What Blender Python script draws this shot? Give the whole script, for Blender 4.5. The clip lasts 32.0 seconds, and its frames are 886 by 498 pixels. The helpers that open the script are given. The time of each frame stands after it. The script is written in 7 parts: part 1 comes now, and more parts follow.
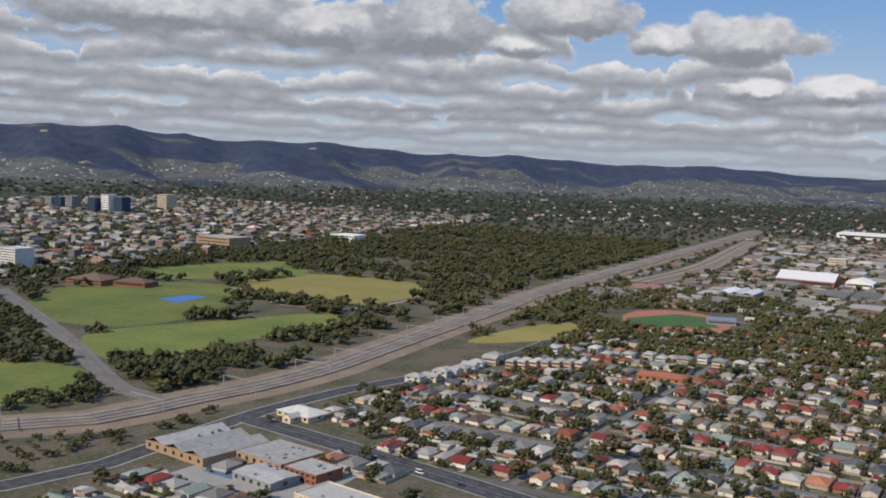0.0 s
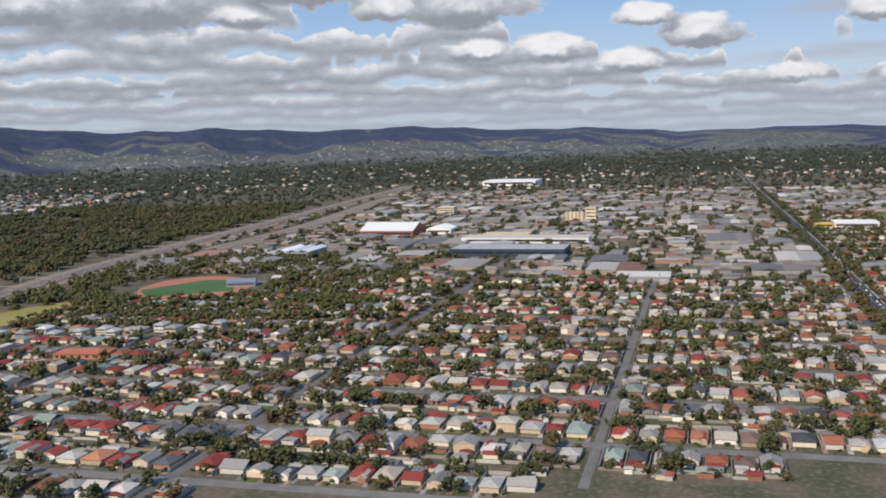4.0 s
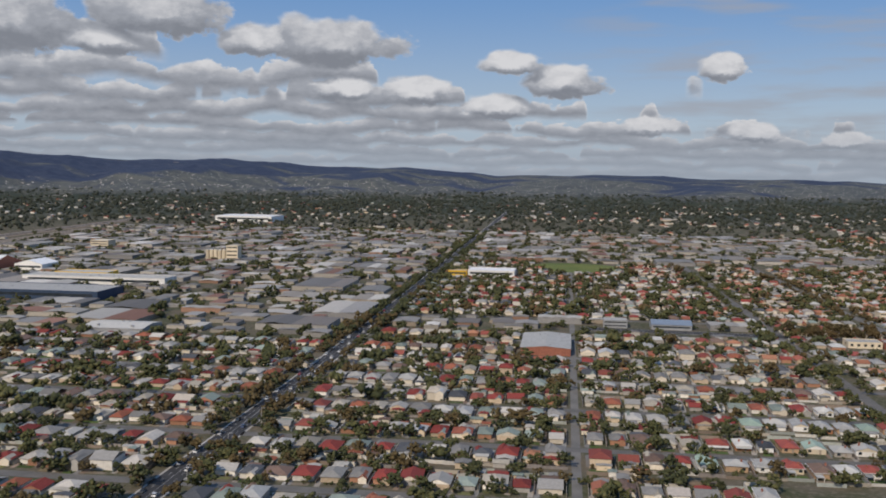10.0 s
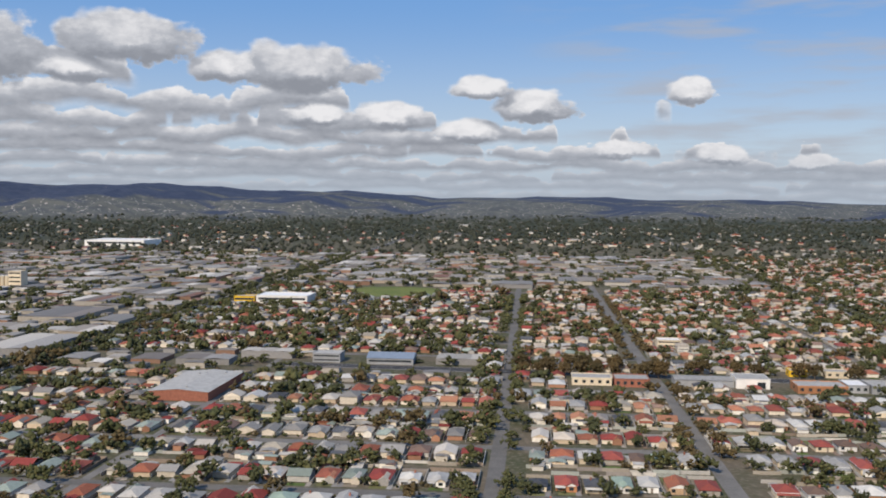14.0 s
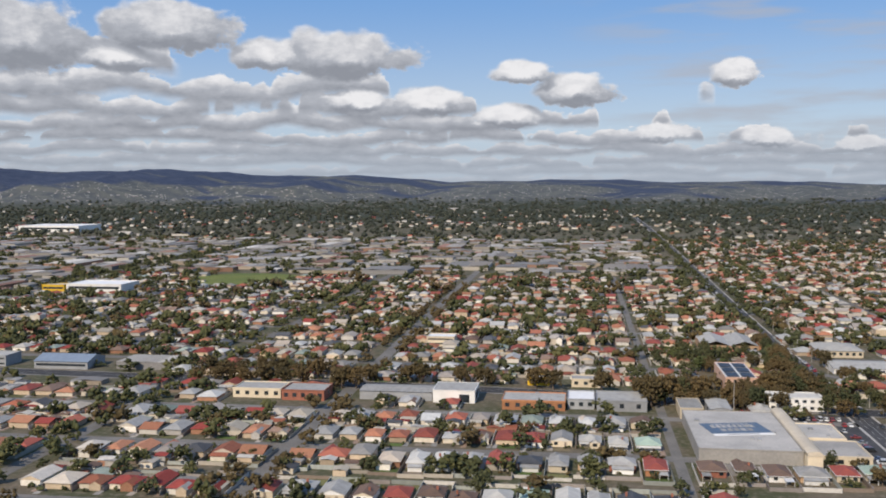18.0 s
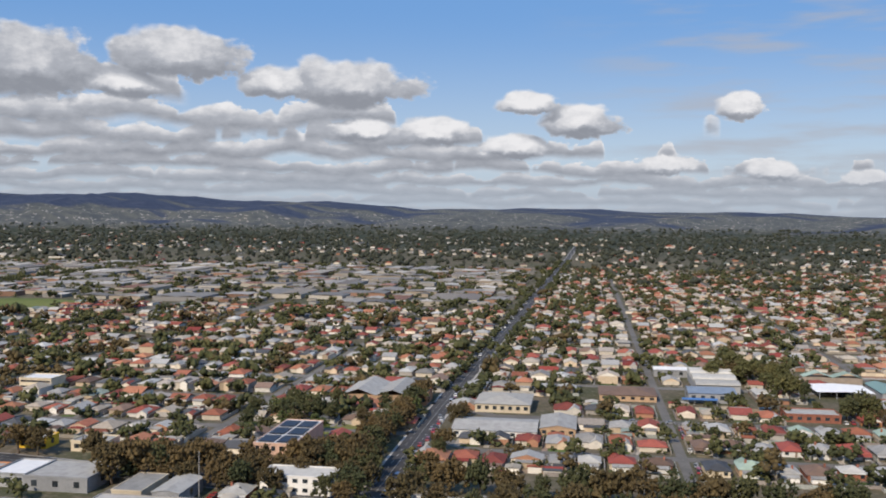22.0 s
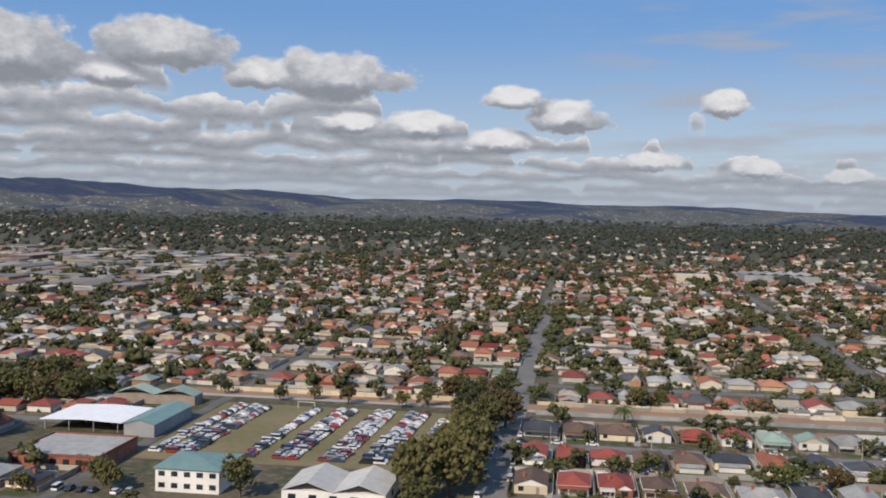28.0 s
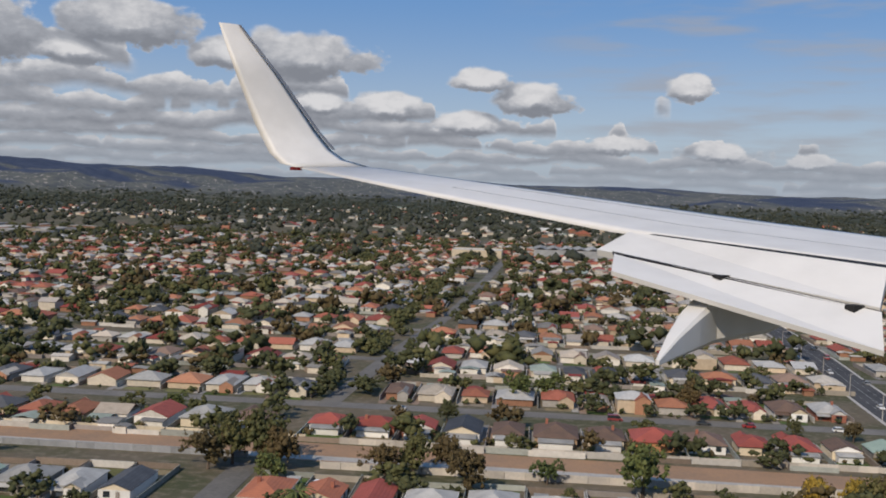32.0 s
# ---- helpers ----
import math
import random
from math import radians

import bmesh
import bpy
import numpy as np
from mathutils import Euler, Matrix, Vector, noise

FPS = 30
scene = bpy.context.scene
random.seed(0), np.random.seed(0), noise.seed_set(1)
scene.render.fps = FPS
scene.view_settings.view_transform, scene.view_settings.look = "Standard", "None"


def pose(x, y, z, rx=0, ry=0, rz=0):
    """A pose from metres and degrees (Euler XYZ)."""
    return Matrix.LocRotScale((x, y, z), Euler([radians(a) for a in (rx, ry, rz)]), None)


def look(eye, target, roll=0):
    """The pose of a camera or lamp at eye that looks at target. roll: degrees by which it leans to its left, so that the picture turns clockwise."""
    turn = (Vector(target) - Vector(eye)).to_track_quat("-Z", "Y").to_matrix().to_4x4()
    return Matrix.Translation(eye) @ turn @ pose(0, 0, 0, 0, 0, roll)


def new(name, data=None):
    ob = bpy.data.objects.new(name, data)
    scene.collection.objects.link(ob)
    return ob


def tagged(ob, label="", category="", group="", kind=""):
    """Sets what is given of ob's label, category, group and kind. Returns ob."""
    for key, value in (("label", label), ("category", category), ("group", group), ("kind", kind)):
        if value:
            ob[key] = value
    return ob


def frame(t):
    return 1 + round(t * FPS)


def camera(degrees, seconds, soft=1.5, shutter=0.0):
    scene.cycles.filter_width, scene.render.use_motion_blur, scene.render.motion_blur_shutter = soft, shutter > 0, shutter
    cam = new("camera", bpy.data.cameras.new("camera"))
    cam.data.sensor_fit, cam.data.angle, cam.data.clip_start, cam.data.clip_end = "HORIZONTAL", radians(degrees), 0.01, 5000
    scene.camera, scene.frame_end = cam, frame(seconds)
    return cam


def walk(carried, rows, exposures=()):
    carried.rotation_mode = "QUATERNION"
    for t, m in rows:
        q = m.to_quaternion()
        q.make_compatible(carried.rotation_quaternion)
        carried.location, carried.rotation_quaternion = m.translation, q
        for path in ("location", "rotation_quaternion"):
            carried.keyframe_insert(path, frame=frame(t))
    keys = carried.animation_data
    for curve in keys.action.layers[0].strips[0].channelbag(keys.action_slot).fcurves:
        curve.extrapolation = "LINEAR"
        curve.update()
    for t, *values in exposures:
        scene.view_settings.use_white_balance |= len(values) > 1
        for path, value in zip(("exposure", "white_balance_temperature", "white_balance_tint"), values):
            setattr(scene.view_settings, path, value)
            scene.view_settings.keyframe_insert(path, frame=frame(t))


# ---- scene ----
# the camera and its flight; the place is laid out at a little over half of its true scale,
# so that the flight keeps to the pace that the camera may go
S = 0.57
cam = camera(48.4, 32.0, 1.9)
ROWS = [
    (0.0, 0.00, 0.00, 92.29, 30.13, -4.97, -2.31), (0.5, 14.67, 9.77, 91.55, 27.71, -4.90, -1.93),
    (1.0, 29.32, 19.64, 90.81, 25.25, -4.84, -2.25), (1.5, 43.95, 29.61, 90.06, 22.77, -4.71, -3.18),
    (2.0, 58.58, 39.67, 89.32, 20.93, -4.82, -3.54), (2.5, 73.19, 49.82, 88.58, 19.29, -5.11, -1.83),
    (4.5, 131.54, 91.30, 85.59, 14.08, -6.88, 1.35), (5.0, 146.11, 101.88, 84.84, 12.85, -6.33, -1.13),
    (5.5, 160.68, 112.53, 84.08, 11.42, -5.50, -0.03), (6.0, 175.24, 123.25, 83.33, 10.28, -4.97, -0.89),
    (6.5, 189.80, 134.04, 82.57, 8.65, -4.41, -1.27), (7.0, 204.35, 144.89, 81.81, 8.33, -3.74, 0.02),
    (7.5, 218.91, 155.81, 81.06, 7.85, -3.44, -0.09), (8.0, 233.47, 166.80, 80.29, 7.31, -3.73, -0.01),
    (8.5, 248.02, 177.84, 79.53, 7.00, -4.06, -1.10), (9.0, 262.58, 188.93, 78.77, 7.24, -3.85, -1.18),
    (9.5, 277.15, 200.08, 78.00, 7.25, -4.04, -0.88), (10.0, 291.71, 211.28, 77.24, 7.17, -4.38, -0.89),
    (10.5, 306.29, 222.53, 76.47, 6.86, -4.53, -0.57), (11.0, 320.87, 233.82, 75.69, 6.81, -4.30, -1.30),
    (11.5, 335.46, 245.15, 74.92, 6.87, -4.07, -0.74), (12.0, 350.06, 256.52, 74.15, 6.67, -3.04, -1.84),
    (12.5, 364.66, 267.93, 73.37, 6.45, -2.60, -0.52), (13.0, 379.28, 279.37, 72.59, 6.15, -2.47, -0.56),
    (13.5, 393.92, 290.84, 71.81, 5.88, -2.63, -0.54), (14.0, 408.56, 302.34, 71.03, 5.56, -2.94, -0.40),
    (14.5, 423.22, 313.87, 70.25, 5.31, -2.70, 0.21), (16.5, 482.03, 360.16, 67.09, 6.84, -3.21, 0.15),
    (17.0, 496.78, 371.76, 66.29, 7.53, -3.40, -0.83), (17.5, 511.55, 383.38, 65.50, 7.77, -3.54, -1.02),
    (18.0, 526.35, 395.00, 64.70, 7.92, -3.79, 0.11), (18.5, 541.16, 406.62, 63.90, 7.78, -3.60, -0.35),
    (19.0, 556.01, 418.24, 63.09, 7.43, -3.11, -1.31), (19.5, 570.87, 429.86, 62.29, 7.56, -2.97, -0.45),
    (20.0, 585.77, 441.48, 61.48, 7.89, -2.96, -1.35), (20.5, 600.69, 453.08, 60.67, 8.18, -2.98, -1.45),
    (21.0, 615.64, 464.68, 59.86, 8.17, -2.97, -1.29), (21.5, 630.62, 476.25, 59.04, 8.12, -2.52, 0.04),
    (22.0, 645.63, 487.82, 58.23, 8.21, -2.09, -0.61), (22.5, 660.68, 499.36, 57.41, 8.21, -1.87, -0.77),
    (23.0, 675.75, 510.88, 56.59, 8.14, -1.92, -0.60), (23.5, 690.87, 522.37, 55.76, 7.97, -2.31, 0.32),
    (24.0, 706.01, 533.84, 54.93, 8.06, -2.51, 0.68), (24.5, 721.20, 545.27, 54.11, 7.97, -2.25, 0.89),
    (25.0, 736.42, 556.68, 53.27, 7.83, -2.08, 0.30), (25.5, 751.68, 568.04, 52.44, 7.68, -2.27, -0.37),
    (27.5, 813.14, 613.08, 49.08, 7.24, -3.13, 0.28), (28.0, 828.61, 624.22, 48.23, 7.34, -2.43, -1.32),
    (28.5, 844.13, 635.30, 47.38, 7.31, -2.34, -0.44), (29.0, 859.69, 646.33, 46.53, 7.23, -2.29, -1.17),
    (29.5, 875.30, 657.30, 45.67, 6.95, -2.41, -0.74), (30.0, 890.96, 668.21, 44.81, 6.48, -2.63, -0.58),
    (30.5, 906.67, 679.06, 43.95, 6.15, -2.97, -0.87), (31.0, 922.43, 689.83, 43.09, 5.85, -3.12, -1.26),
    (31.5, 938.25, 700.54, 42.22, 5.67, -3.16, -1.28), (32.0, 954.11, 711.17, 41.35, 5.40, -3.42, -1.76)
]
walk(cam, [(t, pose(x, y, z, 90 + pitch, roll, yaw)) for t, x, y, z, yaw, pitch, roll in ROWS],
     exposures=[(t, s, 6480 if 4.0 < t < 12.5 else 6560, 12.5) for t, s in ((0.0, 0.0), (2.0, 0.15), (5.0, 0.2), (6.0, -0.25), (9.0, -0.25), (11.0, -0.1), (13.0, 0.1), (16.5, 0.15), (21.0, 0.15), (25.0, 0.08), (28.0, 0.02), (30.0, -0.06), (32.0, -0.16))])

# ---- world, sun ----
SUN_EL, SUN_AZ = radians(38), radians(24)      # sun in the north, a little east: behind the camera


class Nodes:
    """Builds a node tree in few words."""

    def __init__(self, tree):
        self.t = tree
        tree.nodes.clear()

    def add(self, kind, **values):
        n = self.t.nodes.new(kind)
        for key, value in values.items():
            if key in n.inputs:
                self.put(n.inputs[key], value)
        return n

    def put(self, socket, value):
        if isinstance(value, bpy.types.NodeSocket):
            self.t.links.new(value, socket)
        elif value is not None:
            socket.default_value = value

    def math(self, op, a, b=None, c=None, clamp=False):
        n = self.t.nodes.new("ShaderNodeMath")
        n.operation, n.use_clamp = op, clamp
        for i, q in enumerate((a, b, c)):
            if q is not None:
                self.put(n.inputs[i], q)
        return n.outputs[0]

    def vec(self, x, y, z):
        n = self.t.nodes.new("ShaderNodeCombineXYZ")
        for i, q in enumerate((x, y, z)):
            self.put(n.inputs[i], q)
        return n.outputs[0]

    def split(self, v):
        n = self.t.nodes.new("ShaderNodeSeparateXYZ")
        self.put(n.inputs[0], v)
        return n.outputs

    def noise(self, v, scale, detail=3.0, rough=0.55):
        n = self.t.nodes.new("ShaderNodeTexNoise")
        self.put(n.inputs["Vector"], v)
        n.inputs["Scale"].default_value, n.inputs["Detail"].default_value = scale, detail
        n.inputs["Roughness"].default_value = rough
        return n.outputs[0]

    def voronoi(self, v, scale, out="Distance"):
        n = self.t.nodes.new("ShaderNodeTexVoronoi")
        self.put(n.inputs["Vector"], v)
        n.inputs["Scale"].default_value = scale
        return n.outputs[out]

    def ramp(self, f, stops, step=False):
        n = self.t.nodes.new("ShaderNodeValToRGB")
        e = n.color_ramp.elements
        n.color_ramp.interpolation = "CONSTANT" if step else "LINEAR"
        while len(e) < len(stops):
            e.new(0.5)
        for q, (p, c) in zip(e, stops):
            q.position = p
            q.color = (*c, 1) if len(c) == 3 else c
        self.put(n.inputs[0], f)
        return n.outputs[0]

    def span(self, f, lo, hi, a=0.0, b=1.0, smooth=True):
        n = self.t.nodes.new("ShaderNodeMapRange")
        n.interpolation_type = "SMOOTHSTEP" if smooth else "LINEAR"
        self.put(n.inputs[0], f)
        for i, q in enumerate((lo, hi, a, b)):
            self.put(n.inputs[1 + i], q)
        return n.outputs[0]

    def mix(self, f, a, b, blend="MIX"):
        n = self.t.nodes.new("ShaderNodeMix")
        n.data_type, n.blend_type = "RGBA", blend
        for i, q in ((0, f), (6, a), (7, b)):
            if isinstance(q, tuple) and len(q) == 3:
                q = (*q, 1)
            self.put(n.inputs[i], q)
        return n.outputs[2]


def build_sky():
    world = bpy.data.worlds.new("sky")
    scene.world = world
    world.use_nodes = True
    n = Nodes(world.node_tree)
    sky = n.add("ShaderNodeTexSky")
    sky.sky_type, sky.sun_disc = "NISHITA", False
    sky.sun_elevation, sky.sun_rotation = SUN_EL, math.pi + SUN_AZ
    sky.air_density, sky.dust_density, sky.ozone_density = 1.0, 0.6, 2.5
    x, y, z = n.split(n.add("ShaderNodeTexCoord").outputs["Generated"])
    az = n.math("MULTIPLY", n.math("ARCTAN2", n.math("MULTIPLY", x, -1.0), y), 57.2958)   # degrees, left of the south
    el = n.math("MULTIPLY", n.math("ARCSINE", z), 57.2958)

    # rows of flat-based heaps, one behind the other down to the horizon: base, height, where the row thins out, its open share
    puff = n.math("SUBTRACT", n.noise(n.vec(n.math("MULTIPLY", az, 1.0), n.math("MULTIPLY", el, 1.9), 8.1), 1.15, 5.0, 0.58), 0.5)
    wisp = n.math("SUBTRACT", n.noise(n.vec(n.math("MULTIPLY", az, 1.5), n.math("MULTIPLY", el, 4.6), 5.7), 1.2, 5.0, 0.6), 0.5)
    coarse = puff
    d_field, lit_field = None, None
    for i, (low, tall, edge, open_) in enumerate(((0.0, 0.6, -60, 0.20), (0.55, 0.6, -60, 0.22), (1.1, 0.7, -60, 0.24), (1.7, 0.8, -24, 0.26), (2.4, 0.9, -14, 0.26),
                                                  (3.1, 1.1, -4, 0.26), (3.9, 1.2, 5, 0.26), (4.9, 1.5, 11, 0.27), (6.2, 1.7, 22, 0.31), (7.8, 2.0, 27, 0.34), (9.6, 2.6, 32, 0.36), (12.0, 4.0, 34, 0.36))):
        puff = wisp if tall < 1.0 else coarse
        along = n.noise(n.vec(n.math("MULTIPLY", az, 0.42 / tall ** 0.6), i * 7.3, 0.4), 1.0, 2.0, 0.5)
        cell = n.voronoi(n.vec(n.math("ADD", n.math("MULTIPLY", az, 0.55 / tall), n.math("MULTIPLY", puff, 0.7)), n.math("ADD", n.math("MULTIPLY", el, 0.5 / tall), i * 3.9), 2.2), 1.0)
        dome = n.math("SUBTRACT", 1.0, n.math("MULTIPLY", n.math("MULTIPLY", cell, cell), 1.6))
        here = n.math("ADD", along, n.span(az, edge - 6.0, edge + 8.0, -0.34, 0.02))
        full = n.span(here, open_, open_ + 0.14)
        base_ = n.math("ADD", low - 0.9 * tall, n.math("MULTIPLY", n.noise(n.vec(n.math("MULTIPLY", az, 0.2 / tall ** 0.5), i * 5.1, 4.4), 1.0, 2.0, 0.5), 1.8 * tall))
        top = n.math("ADD", base_, n.math("MULTIPLY", n.math("MULTIPLY", full, tall), n.math("ADD", n.math("MULTIPLY", dome, 0.5), n.math("ADD", 0.36, n.math("MULTIPLY", along, 0.5)))))
        top = n.math("ADD", top, n.math("MULTIPLY", puff, tall * 0.8))
        foot = n.math("ADD", n.math("SUBTRACT", el, base_), n.math("MULTIPLY", puff, tall * 0.3))
        mask = n.math("MULTIPLY", n.span(n.math("SUBTRACT", top, el), 0.0, 0.16 * tall), n.span(foot, -0.35 * tall, 0.15 * tall))
        mask = n.math("MULTIPLY", mask, n.span(full, 0.3, 0.75))
        up_ = n.math("DIVIDE", n.math("SUBTRACT", el, base_), n.math("MAXIMUM", n.math("SUBTRACT", top, base_), 0.15))
        shade = n.math("ADD", n.math("ADD", n.span(up_, 0.05, 0.95, 0.10, 0.86), n.math("MULTIPLY", dome, 0.12)), n.math("MULTIPLY", puff, 0.8))
        if d_field is None:
            d_field, lit_field = mask, shade
        else:
            keep = n.math("SUBTRACT", 1.0, mask)
            lit_field = n.math("ADD", n.math("MULTIPLY", lit_field, keep), n.math("MULTIPLY", shade, mask))
            d_field = n.math("MAXIMUM", d_field, mask)

    # single heaps: azimuth, elevation, half width, half height
    w1 = n.math("SUBTRACT", n.noise(n.vec(n.math("MULTIPLY", az, 0.5), n.math("MULTIPLY", el, 0.75), 1.7), 1.0, 2.0, 0.5), 0.5)
    w2 = n.math("SUBTRACT", n.noise(n.vec(n.math("MULTIPLY", az, 1.1), n.math("MULTIPLY", el, 1.5), 6.4), 1.0, 5.0, 0.6), 0.5)
    az_w = n.math("ADD", az, n.math("MULTIPLY", w2, 1.3))

    def heaps(lift):
        best = None
        e = n.math("ADD", n.math("ADD", el, n.math("MULTIPLY", w2, 0.7)), lift)
        for a, b, hw, hh in ((31.0, 7.4, 4.4, 2.6), (23.2, 8.3, 4.4, 1.9), (26.2, 6.8, 2.6, 1.2), (13.4, 7.0, 4.2, 1.9), (17.8, 7.0, 2.6, 1.4), 
                             (3.4, 6.2, 2.2, 1.0), (0.4, 5.1, 2.8, 1.3), (-8.4, 5.9, 1.5, 1.1), (8.8, 4.5, 2.4, 1.1), (4.2, 3.7, 2.4, 1.0), (12.6, 4.6, 2.2, 1.0),
                             (-4.6, 2.7, 1.9, 0.8), (-10.2, 2.4, 1.8, 0.8), (-15.0, 2.0, 1.4, 0.6), (46.0, 7.6, 10.0, 2.0), (37.5, 7.2, 4.5, 1.8)):
            dx = n.math("DIVIDE", n.math("SUBTRACT", az_w, a), hw)
            dy = n.math("DIVIDE", n.math("SUBTRACT", e, b), hh)
            dy = n.math("MAXIMUM", dy, n.math("MULTIPLY", dy, -1.7))          # flat base
            d = n.math("SUBTRACT", 1.0, n.math("SQRT", n.math("ADD", n.math("MULTIPLY", dx, dx), n.math("MULTIPLY", dy, dy))))
            best = d if best is None else n.math("MAXIMUM", best, d)
        return n.math("ADD", best, n.math("MULTIPLY", w1, 0.9))

    h0, h1 = heaps(0.0), heaps(0.65)
    d_heap = n.span(n.math("ADD", h0, n.math("MULTIPLY", w2, 0.5)), 0.0, 0.22)
    lit_heap = n.span(n.math("ADD", n.math("SUBTRACT", h0, h1), n.math("MULTIPLY", w2, 0.3)), -0.30, 0.62)
    fluff = n.span(n.noise(n.vec(n.math("MULTIPLY", az, 0.9), n.math("MULTIPLY", el, 1.7), 5.0), 1.0, 5.0, 0.6), 0.3, 0.7, -0.10, 0.10)
    use = n.span(h0, -0.1, 0.3)
    lit = n.math("ADD", n.math("ADD", n.math("MULTIPLY", lit_field, n.math("SUBTRACT", 1.0, use)), n.math("MULTIPLY", lit_heap, use)), fluff)
    lit = n.math("MULTIPLY", lit, n.span(el, 0.5, 5.0, 0.78, 1.0))
    dens = n.math("MAXIMUM", d_field, d_heap)
    veil = n.math("MULTIPLY", n.span(n.noise(n.vec(n.math("MULTIPLY", az, 0.12), n.math("MULTIPLY", el, 0.8), 2.0), 1.1, 4.0), 0.42, 0.75),
                  n.span(az, 4.0, -8.0, 0.0, 0.75))
    white = n.ramp(lit, [(0.0, (2.3, 2.5, 2.85)), (0.5, (3.6, 3.85, 4.25)), (1.0, (6.9, 7.0, 7.1))])
    blue = n.mix(n.span(el, 1.0, 12.0), (3.8, 4.8, 6.0), (1.15, 2.8, 5.8))
    blue = n.mix(0.8, sky.outputs[0], blue)
    clear = n.mix(veil, blue, (3.6, 3.8, 4.2))
    c = n.mix(dens, clear, white)
    c = n.mix(n.span(el, 3.2, 0.0, 0.0, 0.7), c, (3.5, 4.1, 4.8))            # haze low down
    bg = n.add("ShaderNodeBackground", Color=c, Strength=0.108)
    out = n.add("ShaderNodeOutputWorld")
    n.t.links.new(bg.outputs[0], out.inputs[0])


build_sky()
sun = new("sun", bpy.data.lights.new("sun", "SUN"))
sun.data.energy, sun.data.angle, sun.data.color = 4.2, radians(0.6), (1.0, 0.87, 0.69)
sun.matrix_world = look(Vector((-math.sin(SUN_AZ) * math.cos(SUN_EL), -math.cos(SUN_AZ) * math.cos(SUN_EL), math.sin(SUN_EL))) * 800, (0, 0, 0))


# ---- materials ----
def base(name, build, rough=0.8, metal=0.0, spec=0.3):
    m = bpy.data.materials.new(name)
    m.use_nodes = True
    n = Nodes(m.node_tree)
    p = n.add("ShaderNodeBsdfPrincipled", Roughness=rough, Metallic=metal)
    p.inputs["Specular IOR Level"].default_value = spec
    geo = n.add("ShaderNodeNewGeometry")
    build(n, p, geo.outputs["Position"], geo)
    out = n.add("ShaderNodeOutputMaterial")
    n.t.links.new(p.outputs[0], out.inputs[0])
    return m


def bumped(n, p, height, strength, distance=0.05):
    b = n.add("ShaderNodeBump", Strength=strength, Distance=distance, Height=height)
    n.t.links.new(b.outputs[0], p.inputs["Normal"])


def plain(name, c1, c2=None, scale=1.5, rough=0.8, metal=0.0, spread=0.25, bump=0.2, spec=0.3):
    """A worn, mottled surface: two tones by noise at two scales, a little different on each object."""
    c2 = c2 or tuple(q * 0.72 for q in c1)

    def build(n, p, pos, geo):
        f = n.math("ADD", n.math("MULTIPLY", n.noise(pos, scale * 0.25, 3), 0.6), n.math("MULTIPLY", n.noise(pos, scale * 3, 4), 0.4))
        c = n.mix(n.span(f, 0.36, 0.64), c1, c2)
        r = n.add("ShaderNodeObjectInfo").outputs["Random"]
        c = n.mix(1.0, c, n.ramp(r, [(0, (1 - spread,) * 3), (1, (1 + spread * 0.4,) * 3)]), "MULTIPLY")
        n.put(p.inputs["Base Color"], c)
        bumped(n, p, n.noise(pos, scale * 6, 4), bump)
    return base(name, build, rough, metal, spec)


def palette(name, colours, rough=0.85, spread=0.3, scale=1.2, spec=0.12, ribs=0.0, metal=0.0):
    """One colour of a palette for each separate piece of a joined mesh."""
    def build(n, p, pos, geo):
        r = geo.outputs["Random Per Island"]
        stops = [(i / len(colours), c) for i, c in enumerate(colours)]
        c = n.ramp(r, stops, step=True)
        v = n.math("FRACT", n.math("MULTIPLY", r, 37.7))
        c = n.mix(1.0, c, n.ramp(v, [(0, (1 - spread,) * 3), (1, (1 + spread * 0.5,) * 3)]), "MULTIPLY")
        f = n.math("ADD", n.math("MULTIPLY", n.noise(pos, scale, 3), 0.5), n.math("MULTIPLY", n.noise(pos, scale * 6, 3), 0.5))
        c = n.mix(1.0, c, n.ramp(f, [(0.3, (0.72,) * 3), (0.7, (1.12,) * 3)]), "MULTIPLY")
        n.put(p.inputs["Base Color"], c)
        bumped(n, p, n.noise(pos, 9.0, 3), 0.25)
    return base(name, build, rough, metal, spec)


def roofing(name, c1, c2, rough=0.65, pitch=7.0, metal=0.0):
    """Sheet or tile roofing with courses, streaks and faded patches."""
    def build(n, p, pos, geo):
        o = n.add("ShaderNodeTexCoord").outputs["Object"]
        x, y, z = n.split(o)
        rows = n.math("SINE", n.math("MULTIPLY", n.math("ADD", z, n.math("MULTIPLY", n.noise(o, 2.0, 2), 0.05)), 6.283 * pitch))
        f = n.math("ADD", n.math("MULTIPLY", n.noise(o, 0.5, 3), 0.55), n.math("MULTIPLY", n.noise(o, 5.0, 4), 0.45))
        c = n.mix(n.span(f, 0.35, 0.66), c1, c2)
        r = n.add("ShaderNodeObjectInfo").outputs["Random"]
        c = n.mix(1.0, c, n.ramp(r, [(0, (0.72,) * 3), (1, (1.15,) * 3)]), "MULTIPLY")
        c = n.mix(n.span(rows, 0.3, 1.0, 0.0, 0.22), c, tuple(q * 0.55 for q in c1))
        n.put(p.inputs["Base Color"], c)
        bumped(n, p, rows, 0.3, 0.03)
    return base(name, build, rough, metal, 0.15)


